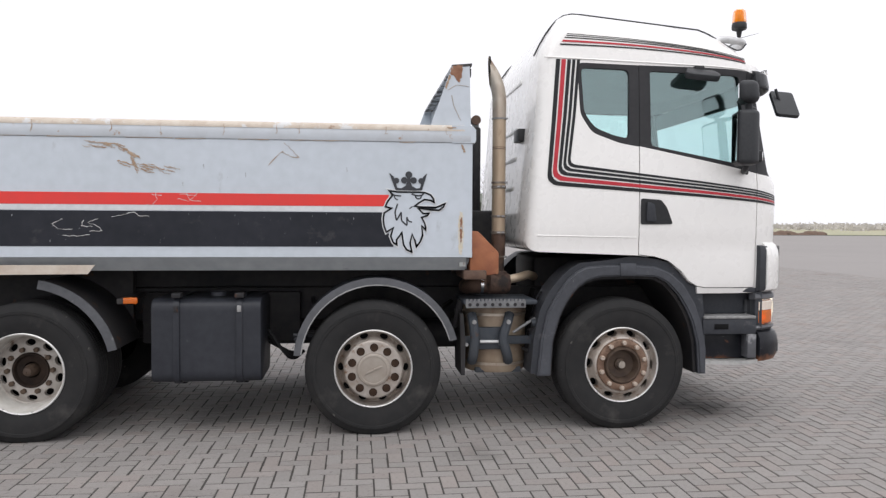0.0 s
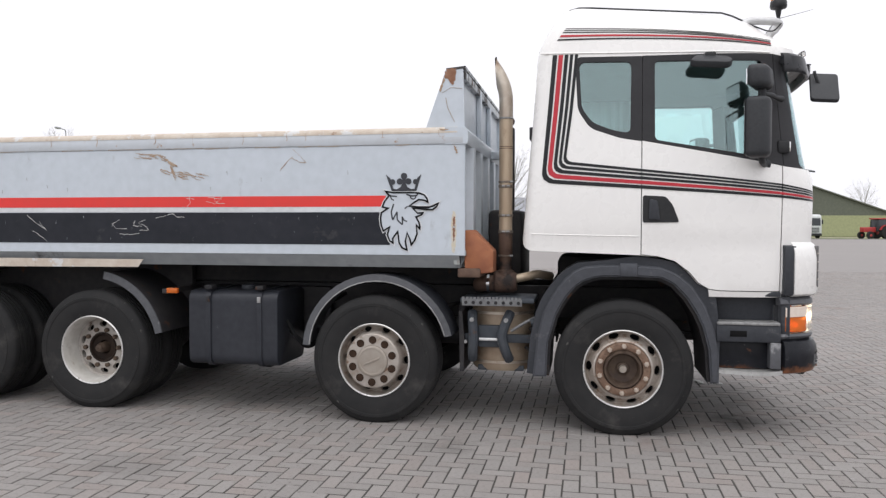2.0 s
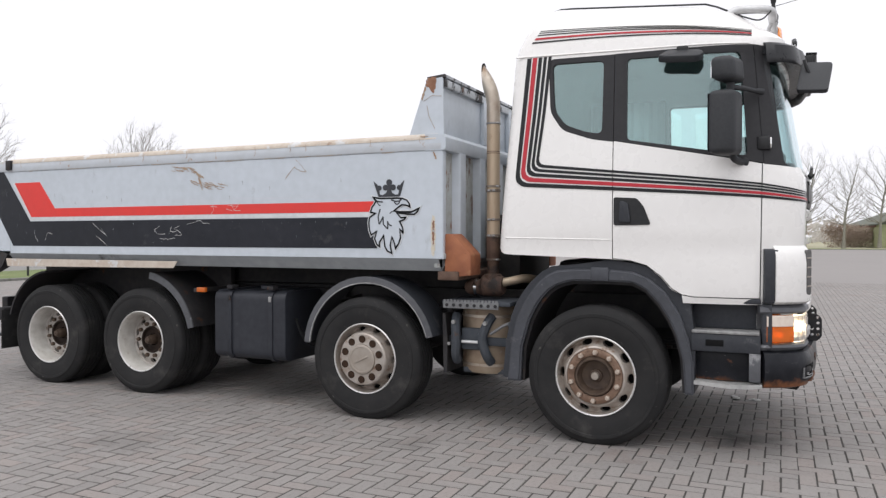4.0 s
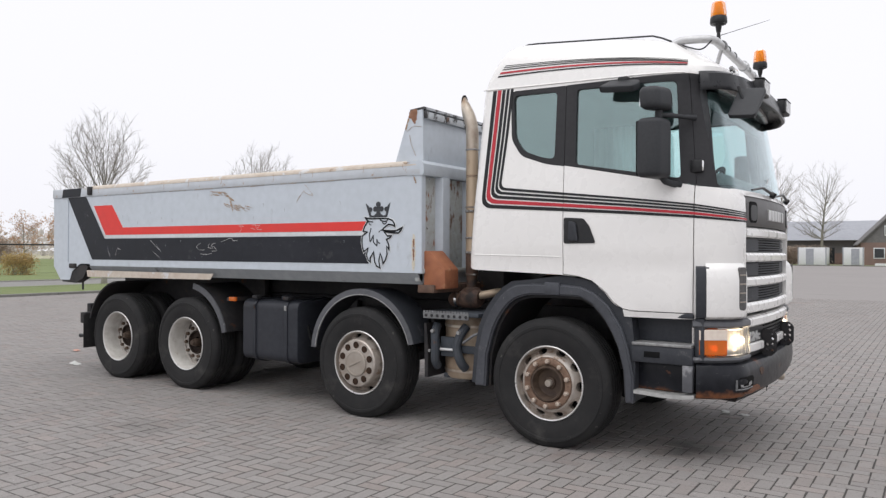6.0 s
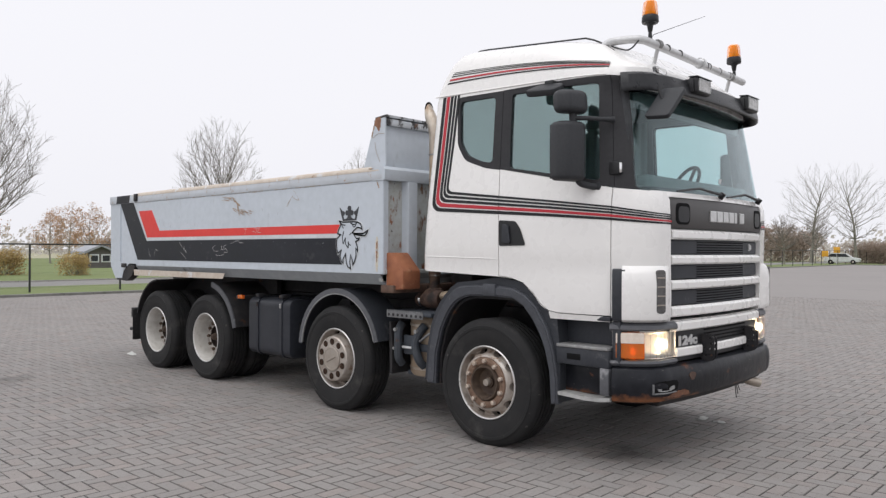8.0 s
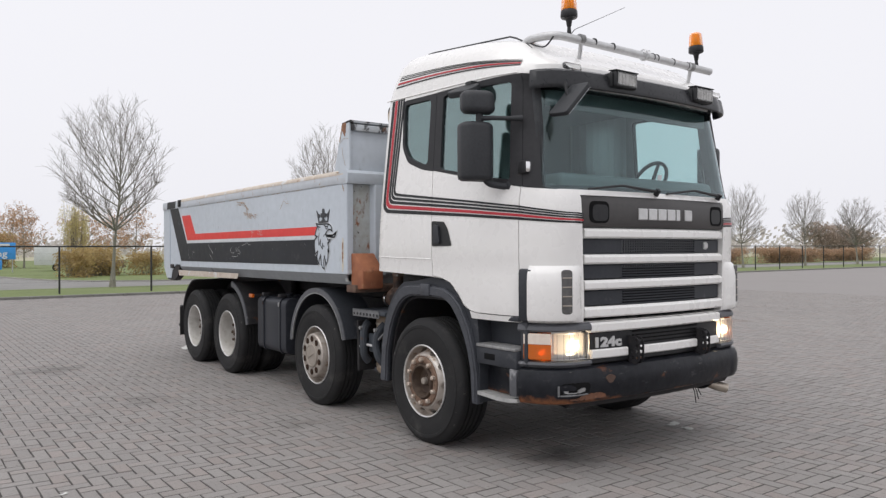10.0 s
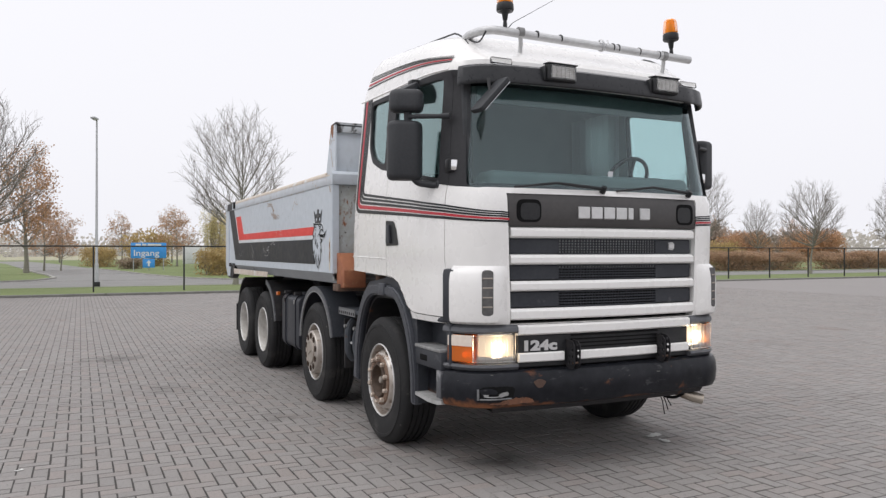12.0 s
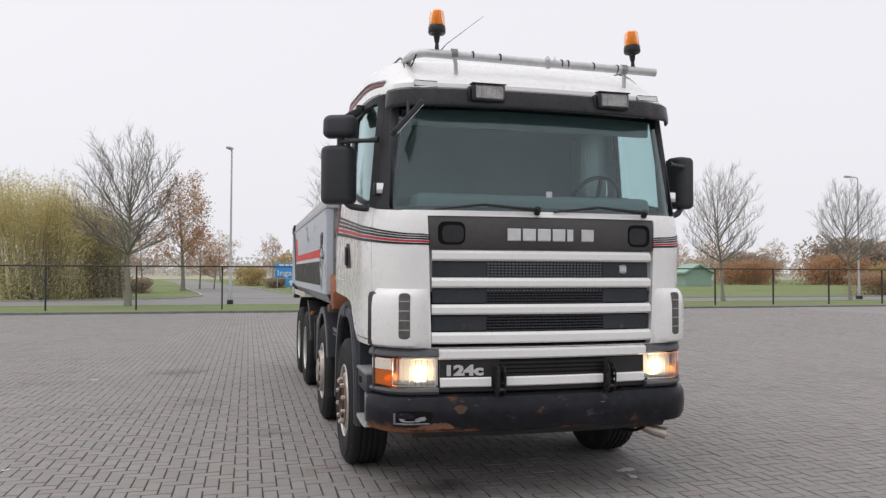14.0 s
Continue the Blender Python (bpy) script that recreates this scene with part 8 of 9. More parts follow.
for x, y, s, r in ((-98, 75, 1.1, 95), (-95, 38, 0.8, 90), (-94, 95, 1.2, 85), (-92, 118, 1.2, 70)):
    copy_thing(brn, pose(x, y, 0, 0, 0, r) @ Matrix.Scale(s, 4))
heap = bush("branch_heap", 9, 2.2, 1.4, 1.1, 1800, M_BROWN, "heap of cut brown branches on the lawn", 0.12, 60)
heap.matrix_world = pose(-50, -9.5, 0.02)
copy_thing(heap, pose(-48, 6.5, 0.02, 0, 0, 70))
copy_thing(heap, pose(-66, 0.6, 0.02, 0, 0, 20) @ Matrix.Scale(0.9, 4))

# entrance sign
M_SIGNBLUE = mat("blue_sign_sheet", (0.06, 0.33, 0.80), (0.05, 0.30, 0.74), 0.4, scale=8)
M_SIGNWHITE = mat("white_sign_lettering", (0.80, 0.82, 0.84), None, 0.5)
sign = thing("entrance_sign", "blue entrance sign with white lettering and an arrow plate", "sign", pose(-60, 1.55, 0.03))
part("board", box(-0.03, 0.03, -1.36, 1.36, 1.00, 2.26, 0.01), M_SIGNBLUE, sign, "blue sign board")
part("arrow_plate", box(-0.03, 0.03, -0.46, 0.46, 0.22, 0.95, 0.01), M_SIGNBLUE, sign, "blue arrow plate")
for y in (-1.15, 1.15):
    part("sign_post", tube([(-0.08, y, 0), (-0.08, y, 2.2)], 0.04, 8), M_POLE, sign)
part("sign_post", tube([(-0.08, 0, 0), (-0.08, 0, 1.2)], 0.04, 8), M_POLE, sign)
letters = written("Ingang", 0.80, 0.002, 0.008)
part("sign_word", letters, M_SIGNWHITE, sign, "white lettering", m=pose(0.034, -1.18, 1.20, 90, 0, 90) @ Matrix.Diagonal((0.98, 0.85, 1, 1)))
for y0, y1 in ((-1.0, -0.6), (-0.5, -0.18), (-0.08, 0.96)):
    part("word_bar", box(0.03, 0.036, y0, y1, 2.02, 2.17), M_SIGNWHITE, sign)
part("arrow", prism([(-0.20, 0.60), (0, 0.84), (0.20, 0.60), (0.07, 0.60), (0.07, 0.33), (-0.07, 0.33), (-0.07, 0.60)], "x", 0.031, 0.037), M_SIGNWHITE, sign, "white arrow")

# striped marker post, white trailer box, small huts in the park
mk = thing("marker_post", "red and white banded marker post on the lawn", "post", pose(-52, 7.2, 0.03))
for k in range(6):
    part("band", tube([(0, 0, 0.3 * k), (0, 0, 0.3 * k + 0.298)], 0.09, 10), M_REDLENS if k % 2 else M_SIGNWHITE, mk)
M_TENT = mat("pale_green_canvas", (0.30, 0.42, 0.36), (0.25, 0.36, 0.31), 0.9, scale=6)
M_HUT = mat("weathered_hut_boards", (0.16, 0.15, 0.14), (0.11, 0.10, 0.10), 0.9, scale=12)
M_PANEL = mat("white_sheet_panel", (0.68, 0.69, 0.69), (0.58, 0.59, 0.59), 0.6, scale=6, scale2=0.8, spots=[((0.40, 0.42, 0.40), 3, 0.63, 0.1, (1, 1, 1))])
M_ROOFGREY = mat("pale_grey_roof", (0.34, 0.35, 0.38), (0.28, 0.29, 0.32), 0.7, scale=6)
# brick and gable colours are paled to carry the distance haze
M_BRICK = mat("red_brown_brick", (0.23, 0.155, 0.13), (0.18, 0.125, 0.11), 0.9, scale=14, scale2=1)
M_THATCH = mat("dark_grey_gable", (0.165, 0.158, 0.155), (0.125, 0.12, 0.118), 0.85, scale=6)
M_TILE = mat("old_roof_tiles", (0.27, 0.14, 0.105), (0.20, 0.12, 0.10), 0.85, scale=4)
M_WINDOW = mat("dark_window_glass", (0.03, 0.035, 0.04), None, 0.1)
M_OLIVEWALL = mat("olive_barn_wall", (0.34, 0.36, 0.20), (0.28, 0.30, 0.17), 0.8, scale=3)
M_GREENROOF = mat("dull_green_roof", (0.125, 0.135, 0.105), (0.10, 0.11, 0.088), 0.8, scale=3)


def house(name, x, y, turn, w, d, eave, ridge, wall_m, roof_m, label, windows=(), door=None, gable_m=None):
    """A house with its gable towards -y of its own axes: w wide, d deep."""
    h = thing(name, label, "house", pose(x, y, 0, 0, 0, turn))
    hw = w / 2
    part("wall", prism([(-hw, 0), (hw, 0), (hw, eave), (-hw, eave)], "y", 0, d), wall_m, h)
    part("gable", prism([(-hw, eave), (hw, eave), (0, ridge)], "y", 0.0, d), gable_m or wall_m, h)
    for s in (-1, 1):
        over = 0.35
        k = (ridge - eave) / hw
        part("roof", prism([(0, ridge + 0.22), (s * (hw + over), eave - over * k + 0.22), (s * (hw + over), eave - over * k + 0.02), (0, ridge + 0.02)], "y", -0.4, d + 0.4), roof_m, h)
    for wx, wz, ww, wh in windows:
        fr = part("window", box(wx - ww / 2 - 0.1, wx + ww / 2 + 0.1, -0.07, 0.02, wz - 0.1, wz + wh + 0.1, 0.01), M_SIGNWHITE, h)
        part("pane", box(wx - ww / 2, wx + ww / 2, -0.09, -0.06, wz, wz + wh), M_WINDOW, fr)
    if door:
        part("door", box(door[0] - 0.55, door[0] + 0.55, -0.07, 0.02, 0, 2.1, 0.01), M_THATCH, h)
    return h


fh = house("farmhouse", -2.0, 107.0, 8, 9.4, 12, 3.0, 7.9, M_BRICK, M_THATCH, "old farmhouse with a dark boarded gable over brick", ((1.3, 0.9, 0.8, 1.1), (3.6, 0.8, 0.9, 1.2), (-1.4, 4.0, 1.0, 1.1), (1.2, 3.8, 0.9, 0.9), (-2.6, 1.0, 1.1, 1.2)), (2.6,), M_THATCH)
part("chimney", box(3.0, 4.0, 5, 6, 4.8, 6.6, 0.03), M_THATCH, fh)
barn = house("barn", 31.0, 122, 6, 34, 26, 3.4, 9.4, M_OLIVEWALL, M_GREENROOF, "low wide barn with a dull green roof and olive walls", (), None, M_GREENROOF)
part("tiled_slope", prism([(-17.2, 3.3), (-0.2, 9.7), (-0.2, 9.45), (-17.2, 3.05)], "y", 1.5, 18), M_TILE, barn)
shed = thing("long_shed", "long dark shed with a pale grey roof behind the yard", "shed", pose(-14.2, 118, 0))
part("wall", box(-8.3, 9, 0, 12, 0, 3.4), M_THATCH, shed)
part("roof", prism([(-1.0, 3.5), (7, 6.6), (14, 3.5), (7, 6.3)], "x", -8.8, 9.5), M_ROOFGREY, shed)
part("lower_wall", box(-8.31, 9.01, -0.06, 0.0, 0, 1.6), M_BRICK, shed)
for k in range(4):
    part("bay_door", box(-7.4 + 4.2 * k, -5.2 + 4.2 * k, -0.10, -0.06, 0.1, 2.4), M_WINDOW, shed)


def container(x, y, w, h, turn, label):
    c = thing("site_container", label, "container", pose(x, y, 0.0, 0, 0, turn), "site containers")
    part("body", box(-w / 2, w / 2, 0, 2.4, 0.10, h, 0.03), M_PANEL, c)
    for s in (-1, 1):
        part("corner_post", box(s * w / 2 - 0.06, s * w / 2 + 0.06, -0.02, 0.08, 0.0, h + 0.02), M_ROOFGREY, c)
    part("door_leaf", box(-w / 2 + 0.9, -w / 2 + 1.8, -0.03, 0.0, 0.15, 2.15), M_ROOFGREY, c)
    part("skid", box(-w / 2, w / 2, 0.1, 2.3, 0.0, 0.10), M_CHASSIS, c)


container(-16.8, 97.6, 3.6, 2.5, 4, "white site container at the yard's edge")
container(-11.4, 98.2, 3.2, 2.3, -3, "pale grey site container at the yard's edge")
container(-6.9, 99.0, 2.2, 2.3, 2, "white site container at the yard's edge")
kiln = thing("stone_heap", "low white stack of kerb stones", "stones", pose(-1.0, 98.3, 0))
part("stack", box(-3.5, 3.5, 0, 1.0, 0, 0.35, 0.04), M_PANEL, kiln)
part("stack", box(-1.0, 2.6, 0.1, 0.9, 0.354, 0.62, 0.04), M_PANEL, kiln)


# far parked trucks, tractors, cars
M_FARWHITE = mat("far_white_paint", (0.62, 0.64, 0.64), (0.5, 0.52, 0.52), 0.4)
M_FARBLUE = mat("far_blue_paint", (0.05, 0.16, 0.42), (0.04, 0.13, 0.34), 0.5)
M_FARRED = mat("far_red_paint", (0.42, 0.04, 0.04), (0.34, 0.03, 0.03), 0.5)


def far_wheel(parent, x, y, r, w, hub=None):
    t = part("wheel", moved(lathe([(r * 0.5, -w / 2), (r * 0.95, -w / 2), (r, -w / 2 + 0.05), (r, w / 2 - 0.05), (r * 0.95, w / 2), (r * 0.5, w / 2)], 20), pose(x, y, r)), M_RUBBER, parent)
    part("rim", moved(lathe([(0.05, -w / 2 - 0.01), (r * 0.55, -w / 2 + 0.01), (r * 0.55, w / 2 - 0.01), (0.05, w / 2 + 0.01)], 16), pose(x, y, r)), hub or M_RIM, t)


def far_truck(x, y, turn, bed_m, label, long=6.0):
    t = thing("parked_truck", label, "truck", pose(x, y, 0, 0, 0, turn), "parked trucks")
    b = prism(rounded([(0.0, 0.5), (2.1, 0.5), (2.15, 1.7), (1.95, 3.0), (1.6, 3.25), (0.0, 3.3)], 0.12), "y", -1.25, 1.25, 0.04)
    part("cab", b, M_FARWHITE, t, "white cab")
    part("windscreen", prism([(2.165, 1.75), (2.01, 2.75), (1.99, 2.75), (2.12, 1.75)], "y", -1.1, 1.1), M_WINDOW, t)
    for s in (-1, 1):
        part("side_window", box(0.6, 1.75, s * 1.262 - 0.01, s * 1.262 + 0.01, 1.9, 2.75), M_WINDOW, t)
        part("mirror", box(1.75, 1.95, s * 1.42 - 0.08, s * 1.42 + 0.08, 1.95, 2.55, 0.03), M_BLACKTRIM, t)
    for k in range(3):
        part("grille_slot", box(2.14, 2.18, -0.9, 0.9, 0.85 + 0.25 * k, 0.97 + 0.25 * k), M_WINDOW, t)
    part("bumper", box(1.9, 2.25, -1.25, 1.25, 0.35, 0.7, 0.05), M_BLACKTRIM, t)
    part("chassis", box(-long, 0.4, -0.45, 0.45, 0.75, 1.05), M_CHASSIS, t)
    part("load_bed", box(-long, -0.3, -1.25, 1.25, 1.1, 2.2, 0.05), bed_m, t)
    for wx in (1.2, -2.6, -4.0):
        for s in (-1, 1):
            far_wheel(t, wx, s * 1.08, 0.52, 0.32)


far_truck(29.3, 104, -84, M_FARBLUE, "parked white truck with a blue bed")
far_truck(78, 93.5, -100, M_FARWHITE, "parked white truck at the yard's end")
far_truck(51.5, 95.5, 183, M_FARRED, "parked white tractor unit with a red frame", 3.0)


def tractor(x, y, turn, body_m, label):
    t = thing("tractor", label, "tractor", pose(x, y, 0, 0, 0, turn), "tractors")
    part("bonnet", box(0.4, 2.2, -0.42, 0.42, 0.9, 1.55, 0.08), body_m, t)
    part("cab_frame", prism(rounded([(-1.0, 1.1), (0.5, 1.0), (0.35, 2.55), (-0.85, 2.6)], 0.1), "y", -0.75, 0.75, 0.03), M_WINDOW, t)
    part("cab_roof", box(-1.0, 0.5, -0.85, 0.85, 2.58, 2.75, 0.05), body_m, t)
    for s in (-1, 1):
        part("wing", strip(arc(-0.7, 0.85, 1.0, 160, 20, 12), arc(-0.7, 0.85, 0.95, 160, 20, 12), *sorted((s * 0.7, s * 1.1))), body_m, t)
        far_wheel(t, -0.7, s * 0.95, 0.85, 0.45, M_FARRED)
        far_wheel(t, 1.6, s * 0.85, 0.5, 0.32, M_FARRED)


tractor(37.2, 101, 200, M_FARRED, "old red-wheeled tractor by the barn")
tractor(44.5, 99, -150, M_FARBLUE, "blue tractor by the barn")
soil = thing("soil_heap", "long low heap of brown soil at the field's edge", "heap", pose(62, 101, 0))
rnd = random.Random(4)
sb = bmesh.new()
for k in range(14):
    b = bmesh.new()
    bmesh.ops.create_icosphere(b, subdivisions=2, radius=1)
    for v in b.verts:
        v.co *= 1 + rnd.uniform(-0.12, 0.12)
    join(sb, moved(b, pose(-6 + 0.9 * k, rnd.uniform(-0.5, 0.5), 0, 0, 0, rnd.uniform(0, 90)) @ Matrix.Diagonal((1.5, 1.1, rnd.uniform(0.35, 0.75), 1))))
tagged(part("mound", sb, mat("bare_soil", (0.15, 0.095, 0.07), (0.10, 0.07, 0.055), 0.95, scale=6, bump=0.6), soil), kind="stuff")
# yellow signs and a parked car beyond the yard
M_YELLOW = mat("machine_yellow", (0.75, 0.38, 0.03), (0.65, 0.33, 0.03), 0.5)
for x, zc in ((-25.76, 1.89), (-27.15, 1.41)):
    ys = thing("yellow_sign", "plain yellow road sign on a grey post", "sign", pose(x, 98.5, 0.0, 0, 0, 20), "yellow signs")
    part("sheet", box(-0.38, 0.38, -0.02, 0.02, zc - 0.38, zc + 0.38, 0.006), M_YELLOW, ys)
    part("sign_post", tube([(0, 0.05, 0), (0, 0.05, zc)], 0.03, 8), M_POLE, ys)
car = thing("parked_car", "silver parked car on the grass beyond the yard", "car", pose(-25.95, 101.5, 0.03, 0, 0, 10))
part("body", prism(rounded([(-2.1, 0.3), (2.1, 0.3), (2.1, 0.75), (1.2, 0.9), (0.5, 1.42), (-1.3, 1.45), (-2.0, 0.95)], 0.12), "y", -0.85, 0.85, 0.05), M_FARWHITE, car)
part("glass", prism([(0.98, 0.95), (0.45, 1.36), (-1.2, 1.38), (-1.7, 0.98)], "y", -0.87, 0.87), M_WINDOW, car)
for wx in (-1.3, 1.3):
    for s in (-1, 1):
        far_wheel(car, wx, s * 0.76, 0.31, 0.2)
hut = house("garden_hut", -62, 20.75, 90, 2.3, 2.2, 1.35, 1.85, M_HUT, M_ROOFGREY, "small grey garden hut beyond the lawn", ((-0.5, 0.6, 0.6, 0.5), (0.5, 0.6, 0.6, 0.5)))
tent = house("garden_tent", -70, 48, 90, 3.4, 2.5, 1.6, 2.4, M_TENT, M_TENT, "pale green garden tent on the lawn")
tr = thing("covered_trailer", "white box trailer parked on the lawn", "trailer", pose(-63, 6.2, 0.0, 0, 0, 80))
part("box", box(-1.6, 1.6, -0.9, 0.9, 0.5, 2.0, 0.05), M_PANEL, tr)
for s in (-1, 1):
    far_wheel(tr, 0, s * 0.85, 0.32, 0.2)
part("drawbar", tube([(1.6, 0, 0.55), (2.8, 0, 0.5)], 0.05, 8), M_CHASSIS, tr)
# woods behind the northern yard
big = make_tree(77, 14.5, 4.2, 0.27, 0.25, 34, 8, 4, "tall bare tree behind the yard", None, 0.8)
big.matrix_world = pose(4.0, 110, 0)
for x, y, s, r in ((9, 112, 0.9, 50), (-12, 112, 1.0, 100), (-18, 109, 1.05, 150), (-26, 108, 0.95, 210), (24.5, 148, 0.95, 300), (-33, 112, 1.0, 20), (14, 118, 1.0, 70), (-22, 133, 1.1, 10), (48, 140, 0.7, 33)):
    copy_thing(big, pose(x, y, 0, 0, 0, r) @ Matrix.Scale(s, 4))
wd = bush("wood_edge", 12, 10, 3, 7.5, 9000, M_FARTREE, "brown winter wood edge behind the sheds", 0.25, 70)
wd.matrix_world = pose(-20, 136, 0)
for x, y, s, r in ((-2, 138, 0.9, 10), (-42, 122, 0.9, 20), (10, 124, 0.55, 5), (-52, 110, 0.8, 60)):
    copy_thing(wd, pose(x, y, 0, 0, 0, r) @ Matrix.Scale(s, 4))

# woods all round the horizon, distance haze painted into their pale leaf colour
M_HAZEWOOD = leaf_mat("haze_tinted_far_wood", (0.60, 0.565, 0.53), (0.50, 0.475, 0.45))
rnd = random.Random(21)
v, f = [], []
for i in range(520):
    a = radians(rnd.uniform(20, 205))
    r = rnd.uniform(230, 420)
    hh = rnd.uniform(3.5, 9) * (0.25 if 15 < math.degrees(a) < 86 else 1.0)
    ww = rnd.uniform(4, 9)
    c0 = Vector((r * math.cos(a), r * math.sin(a), 0))
    for k in range(70):
        p = c0 + Vector((rnd.gauss(0, ww * 0.5), rnd.gauss(0, ww * 0.5), hh * rnd.random() ** 1.1))
        m = Vector((rnd.gauss(0, 1), rnd.gauss(0, 1), rnd.gauss(0, 0.6))).normalized()
        u = m.orthogonal().normalized() * rnd.uniform(0.4, 1.1)
        s = m.cross(u) * 0.6
        b = len(v)
        v += [tuple(p - u), tuple(p + s), tuple(p + u), tuple(p - s)]
        f.append((b, b + 1, b + 2, b + 3))
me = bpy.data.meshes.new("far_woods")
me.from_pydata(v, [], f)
me.materials.append(M_HAZEWOOD)
tagged(part("far_woods", me, None), "woods along the horizon, haze painted into their pale colour", "woods", kind="stuff")

# scraps of litter on the yard
M_SCRAP = mat("pale_paper_scrap", (0.62, 0.62, 0.60), (0.50, 0.50, 0.48), 0.8, scale=40)
rnd = random.Random(8)
M_REDSCRAP = mat("orange_plastic_scrap", (0.55, 0.20, 0.12), (0.60, 0.42, 0.36), 0.6, scale=30)
for x, y, r in ((-8.66, -0.11, 0.062), (-7.34, -0.91, 0.075), (0.85, 0.94, 0.05), (1.02, 0.90, 0.035), (-0.35, -3.9, 0.018), (2.6, -1.4, 0.02), (-5.6, -4.2, 0.03)):
    sc = bmesh.new()
    bmesh.ops.create_grid(sc, x_segments=5, y_segments=3, size=r)
    for v in sc.verts:
        v.co = Vector((v.co.x * 1.6 + rnd.gauss(0, r * 0.12), v.co.y * 0.7 + rnd.gauss(0, r * 0.12), 0.004 + abs(rnd.gauss(0, r * 0.18))))
    bmesh.ops.solidify(sc, geom=sc.faces[:], thickness=0.001)
    tagged(part("paper_scrap", sc, M_REDSCRAP if x < -8 else M_SCRAP, None, m=pose(x, y, 0.0, 0, 0, 360 * rnd.random())), "crumpled orange scrap lying on the pavers" if x < -8 else "small pale crumpled scrap lying on the pavers", "litter", "litter on the yard")

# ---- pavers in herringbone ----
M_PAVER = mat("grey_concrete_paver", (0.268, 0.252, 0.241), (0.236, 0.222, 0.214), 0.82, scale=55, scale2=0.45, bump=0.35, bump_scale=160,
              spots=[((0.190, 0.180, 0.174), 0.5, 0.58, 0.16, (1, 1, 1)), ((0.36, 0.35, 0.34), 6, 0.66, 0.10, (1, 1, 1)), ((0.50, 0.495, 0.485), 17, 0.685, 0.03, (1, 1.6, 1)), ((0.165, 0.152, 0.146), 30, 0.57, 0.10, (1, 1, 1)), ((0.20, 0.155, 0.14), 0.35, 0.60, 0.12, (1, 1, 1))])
_n, _l = M_PAVER.node_tree.nodes, M_PAVER.node_tree.links
_b = _n["Principled BSDF"]
_src = _b.inputs["Base Color"].links[0].from_socket
_oi, _ge, _ad, _fr, _mr, _mu = (_n.new(k) for k in ("ShaderNodeObjectInfo", "ShaderNodeNewGeometry", "ShaderNodeMath", "ShaderNodeMath", "ShaderNodeMapRange", "ShaderNodeMix"))
_fr.operation = "FRACT"
_l.new(_oi.outputs["Random"], _ad.inputs[0]), _l.new(_ge.outputs["Random Per Island"], _ad.inputs[1]), _l.new(_ad.outputs[0], _fr.inputs[0])
_mr.inputs[3].default_value, _mr.inputs[4].default_value = 0.935, 1.065
_l.new(_fr.outputs[0], _mr.inputs[0])
_mu.data_type, _mu.blend_type = "RGBA", "MULTIPLY"
_mu.inputs[0].default_value = 1.0
_l.new(_src, _mu.inputs[6]), _l.new(_mr.outputs[0], _mu.inputs[7]), _l.new(_mu.outputs[2], _b.inputs["Base Color"])

_src = _b.inputs["Base Color"].links[0].from_socket
_k7, _f7, _t7, _c7 = (_n.new(k) for k in ("ShaderNodeMath", "ShaderNodeMath", "ShaderNodeMapRange", "ShaderNodeMix"))
_k7.operation, _f7.operation = "MULTIPLY", "FRACT"
_k7.inputs[1].default_value = 13.7
_l.new(_fr.outputs[0], _k7.inputs[0]), _l.new(_k7.outputs[0], _f7.inputs[0]), _l.new(_f7.outputs[0], _t7.inputs[0])
_t7.inputs[1].default_value, _t7.inputs[2].default_value = 0.55, 1.0
_c7.data_type, _c7.blend_type = "RGBA", "MULTIPLY"
_c7.inputs[7].default_value = (1.045, 0.985, 0.965, 1)
_l.new(_t7.outputs[0], _c7.inputs[0]), _l.new(_src, _c7.inputs[6]), _l.new(_c7.outputs[2], _b.inputs["Base Color"])
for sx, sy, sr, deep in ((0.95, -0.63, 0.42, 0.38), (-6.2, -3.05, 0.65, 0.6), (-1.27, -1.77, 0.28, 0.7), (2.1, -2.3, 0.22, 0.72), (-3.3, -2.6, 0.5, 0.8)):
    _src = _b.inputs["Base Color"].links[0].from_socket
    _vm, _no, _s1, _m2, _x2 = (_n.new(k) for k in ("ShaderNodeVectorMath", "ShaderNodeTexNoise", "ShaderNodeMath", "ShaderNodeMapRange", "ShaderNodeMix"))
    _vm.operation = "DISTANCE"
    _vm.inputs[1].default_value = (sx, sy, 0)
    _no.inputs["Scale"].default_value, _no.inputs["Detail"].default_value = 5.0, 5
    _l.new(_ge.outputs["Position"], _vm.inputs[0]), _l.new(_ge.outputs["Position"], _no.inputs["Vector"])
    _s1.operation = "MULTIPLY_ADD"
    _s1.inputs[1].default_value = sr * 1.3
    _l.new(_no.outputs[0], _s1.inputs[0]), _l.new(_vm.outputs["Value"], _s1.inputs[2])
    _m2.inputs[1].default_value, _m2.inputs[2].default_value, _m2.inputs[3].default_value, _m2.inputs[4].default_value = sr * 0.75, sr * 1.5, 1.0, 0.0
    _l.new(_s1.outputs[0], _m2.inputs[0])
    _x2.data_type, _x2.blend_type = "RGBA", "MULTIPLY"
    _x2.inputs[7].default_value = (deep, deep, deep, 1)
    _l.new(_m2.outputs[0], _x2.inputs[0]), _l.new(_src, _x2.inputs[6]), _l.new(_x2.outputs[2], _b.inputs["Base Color"])

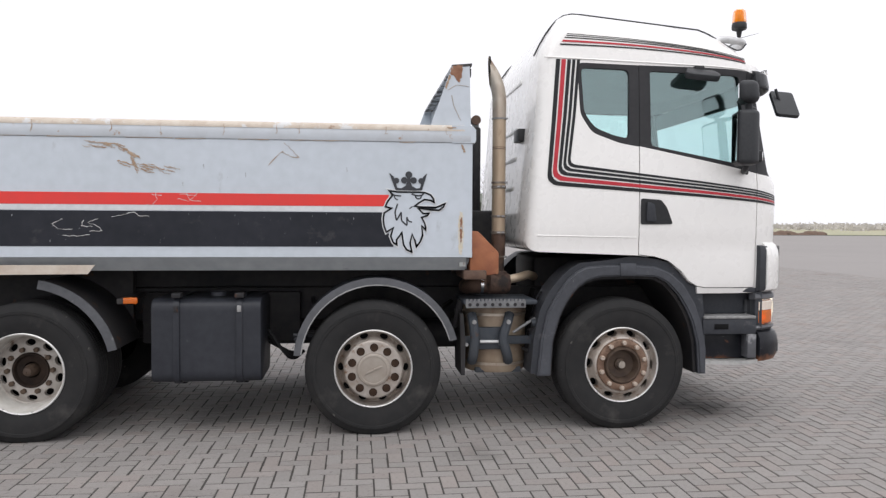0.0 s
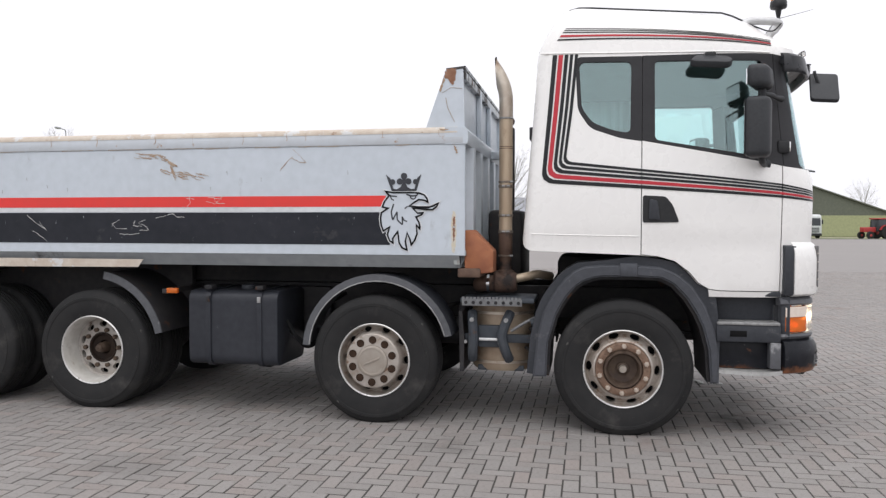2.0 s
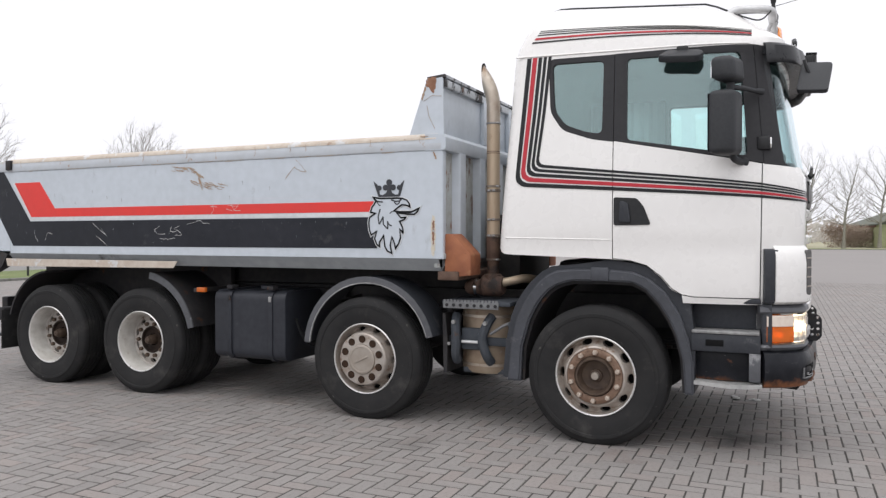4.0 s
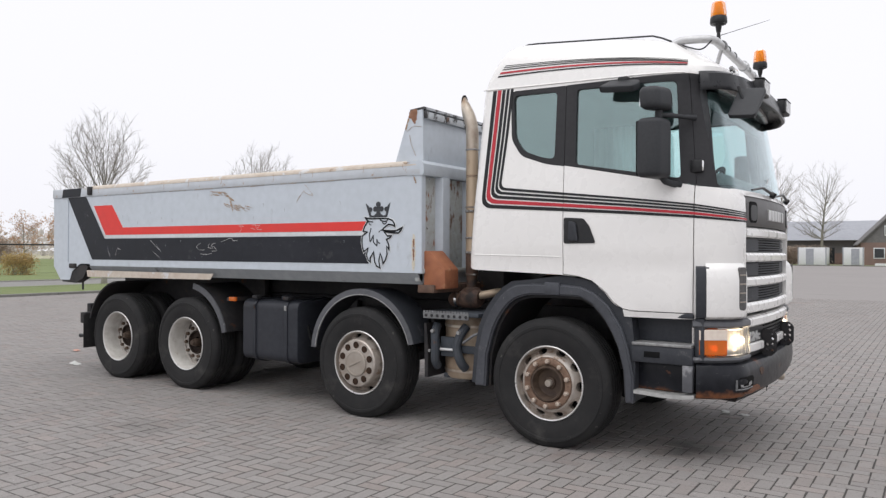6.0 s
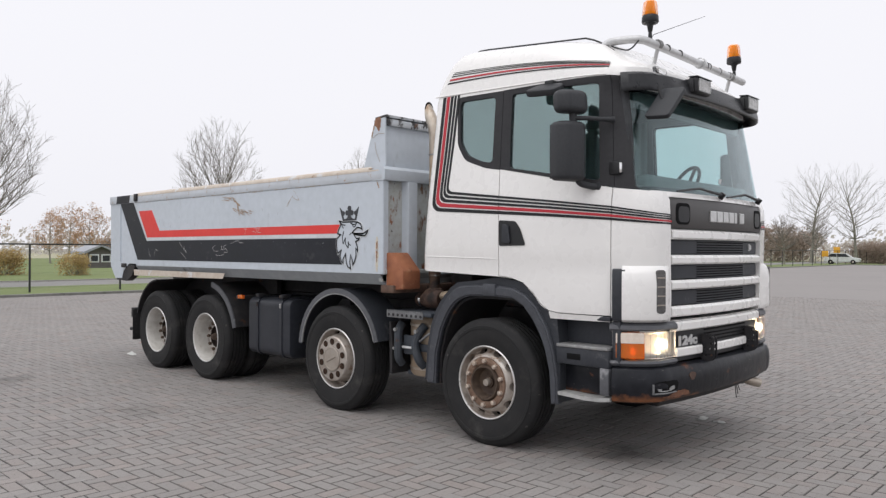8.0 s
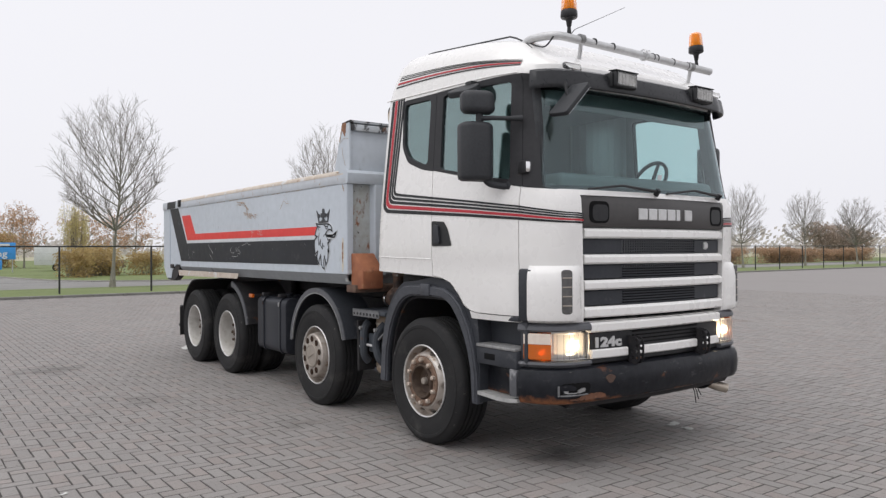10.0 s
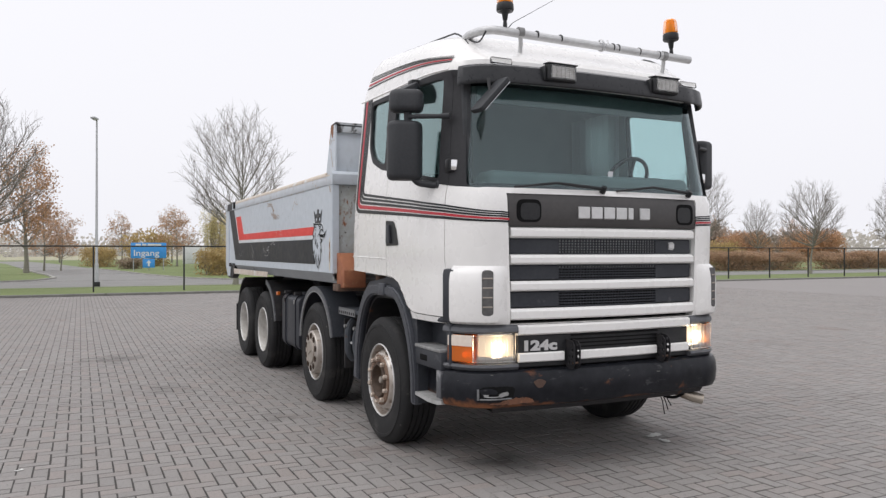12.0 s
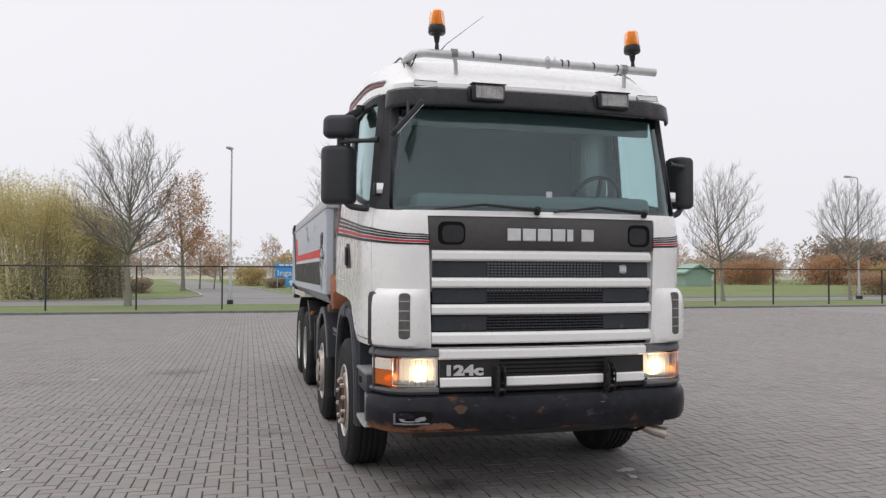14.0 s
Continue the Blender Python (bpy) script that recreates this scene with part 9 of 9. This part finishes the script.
BW, GAP = 0.1053, 0.0070   # a paver is one by two units, joints included
prng = np.random.default_rng(5)
cells = []
nx, ny = int((PX1 - PX0) / BW) + 6, int((PY1 - PY0) / BW) + 6
ii, jj = np.meshgrid(np.arange(nx), np.arange(ny), indexing="ij")
kk = (ii - jj) % 4
cx = PX0 + ii * BW
cy = PY0 + jj * BW
flat, tall = kk == 0, kk == 2
X0 = np.concatenate([cx[flat], cx[tall]])
Y0 = np.concatenate([cy[flat], cy[tall]])
W = np.concatenate([np.full(flat.sum(), 2 * BW), np.full(tall.sum(), BW)])
H = np.concatenate([np.full(flat.sum(), BW), np.full(tall.sum(), 2 * BW)])
Y0[flat.sum():] -= BW
ok = (X0 > PX0) & (X0 + W < PX1 + 0.1) & (Y0 > PY0 - 0.1) & (Y0 + H < PY1 + 0.1)
X0, Y0, W, H = X0[ok], Y0[ok], W[ok], H[ok]
near = (X0 > -2.0) & (X0 < 1.05) & (Y0 > -3.75) & (Y0 < -1.7)
near_ids = np.nonzero(near)[0][:300]
rest = np.ones(len(X0), bool)
rest[near_ids] = False
g, bv = GAP / 2, 0.0030


def paver_arrays(x0, y0, w, h, zt):
    n = len(x0)
    wob = prng.normal(0, 0.0015, (4, n))
    xa, xb, ya, yb = x0 + g + wob[0], x0 + w - g + wob[1], y0 + g + wob[2], y0 + h - g + wob[3]
    top = np.stack([np.stack([xa + bv, ya + bv, zt[:, 0]], 1), np.stack([xb - bv, ya + bv, zt[:, 1]], 1), np.stack([xb - bv, yb - bv, zt[:, 2]], 1), np.stack([xa + bv, yb - bv, zt[:, 3]], 1)], 1)
    low = np.stack([np.stack([xa, ya, zt[:, 0] - 0.009], 1), np.stack([xb, ya, zt[:, 1] - 0.009], 1), np.stack([xb, yb, zt[:, 2] - 0.009], 1), np.stack([xa, yb, zt[:, 3] - 0.009], 1)], 1)
    return np.concatenate([top, low], 1).reshape(-1, 3)


FQ = np.array([[0, 1, 2, 3]] + [[4 + i, 4 + (i + 1) % 4, (i + 1) % 4, i] for i in range(4)])


def quads_mesh(name, co, n):
    me = bpy.data.meshes.new(name)
    f = (FQ[None] + 8 * np.arange(n)[:, None, None]).reshape(-1, 4)
    me.vertices.add(len(co))
    me.vertices.foreach_set("co", co.astype(np.float32).ravel())
    me.loops.add(f.size)
    me.loops.foreach_set("vertex_index", f.astype(np.int32).ravel())
    me.polygons.add(len(f))
    me.polygons.foreach_set("loop_start", np.arange(0, f.size, 4, dtype=np.int32))
    me.update(calc_edges=True)
    me.polygons.foreach_set("use_smooth", [False] * len(f))
    me.materials.append(M_PAVER)
    return me


tilt = np.clip(prng.normal(0, 0.0009, (len(X0), 4)) + prng.normal(0, 0.0011, (len(X0), 1)), -0.0014, 0.005)
pavement = thing("pavement", "grey concrete pavers laid in herringbone", "paving", kind="structure")
n_rest = int(rest.sum())
co = paver_arrays(X0[rest] + 0, Y0[rest], W[rest], H[rest], tilt[rest])
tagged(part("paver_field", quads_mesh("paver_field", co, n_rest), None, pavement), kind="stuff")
one_flat = quads_mesh("paver", paver_arrays(np.array([0.0]), np.array([0.0]), np.array([2 * BW]), np.array([BW]), np.zeros((1, 4))), 1)
one_tall = quads_mesh("paver", paver_arrays(np.array([0.0]), np.array([0.0]), np.array([BW]), np.array([2 * BW]), np.zeros((1, 4))), 1)
for i in near_ids:
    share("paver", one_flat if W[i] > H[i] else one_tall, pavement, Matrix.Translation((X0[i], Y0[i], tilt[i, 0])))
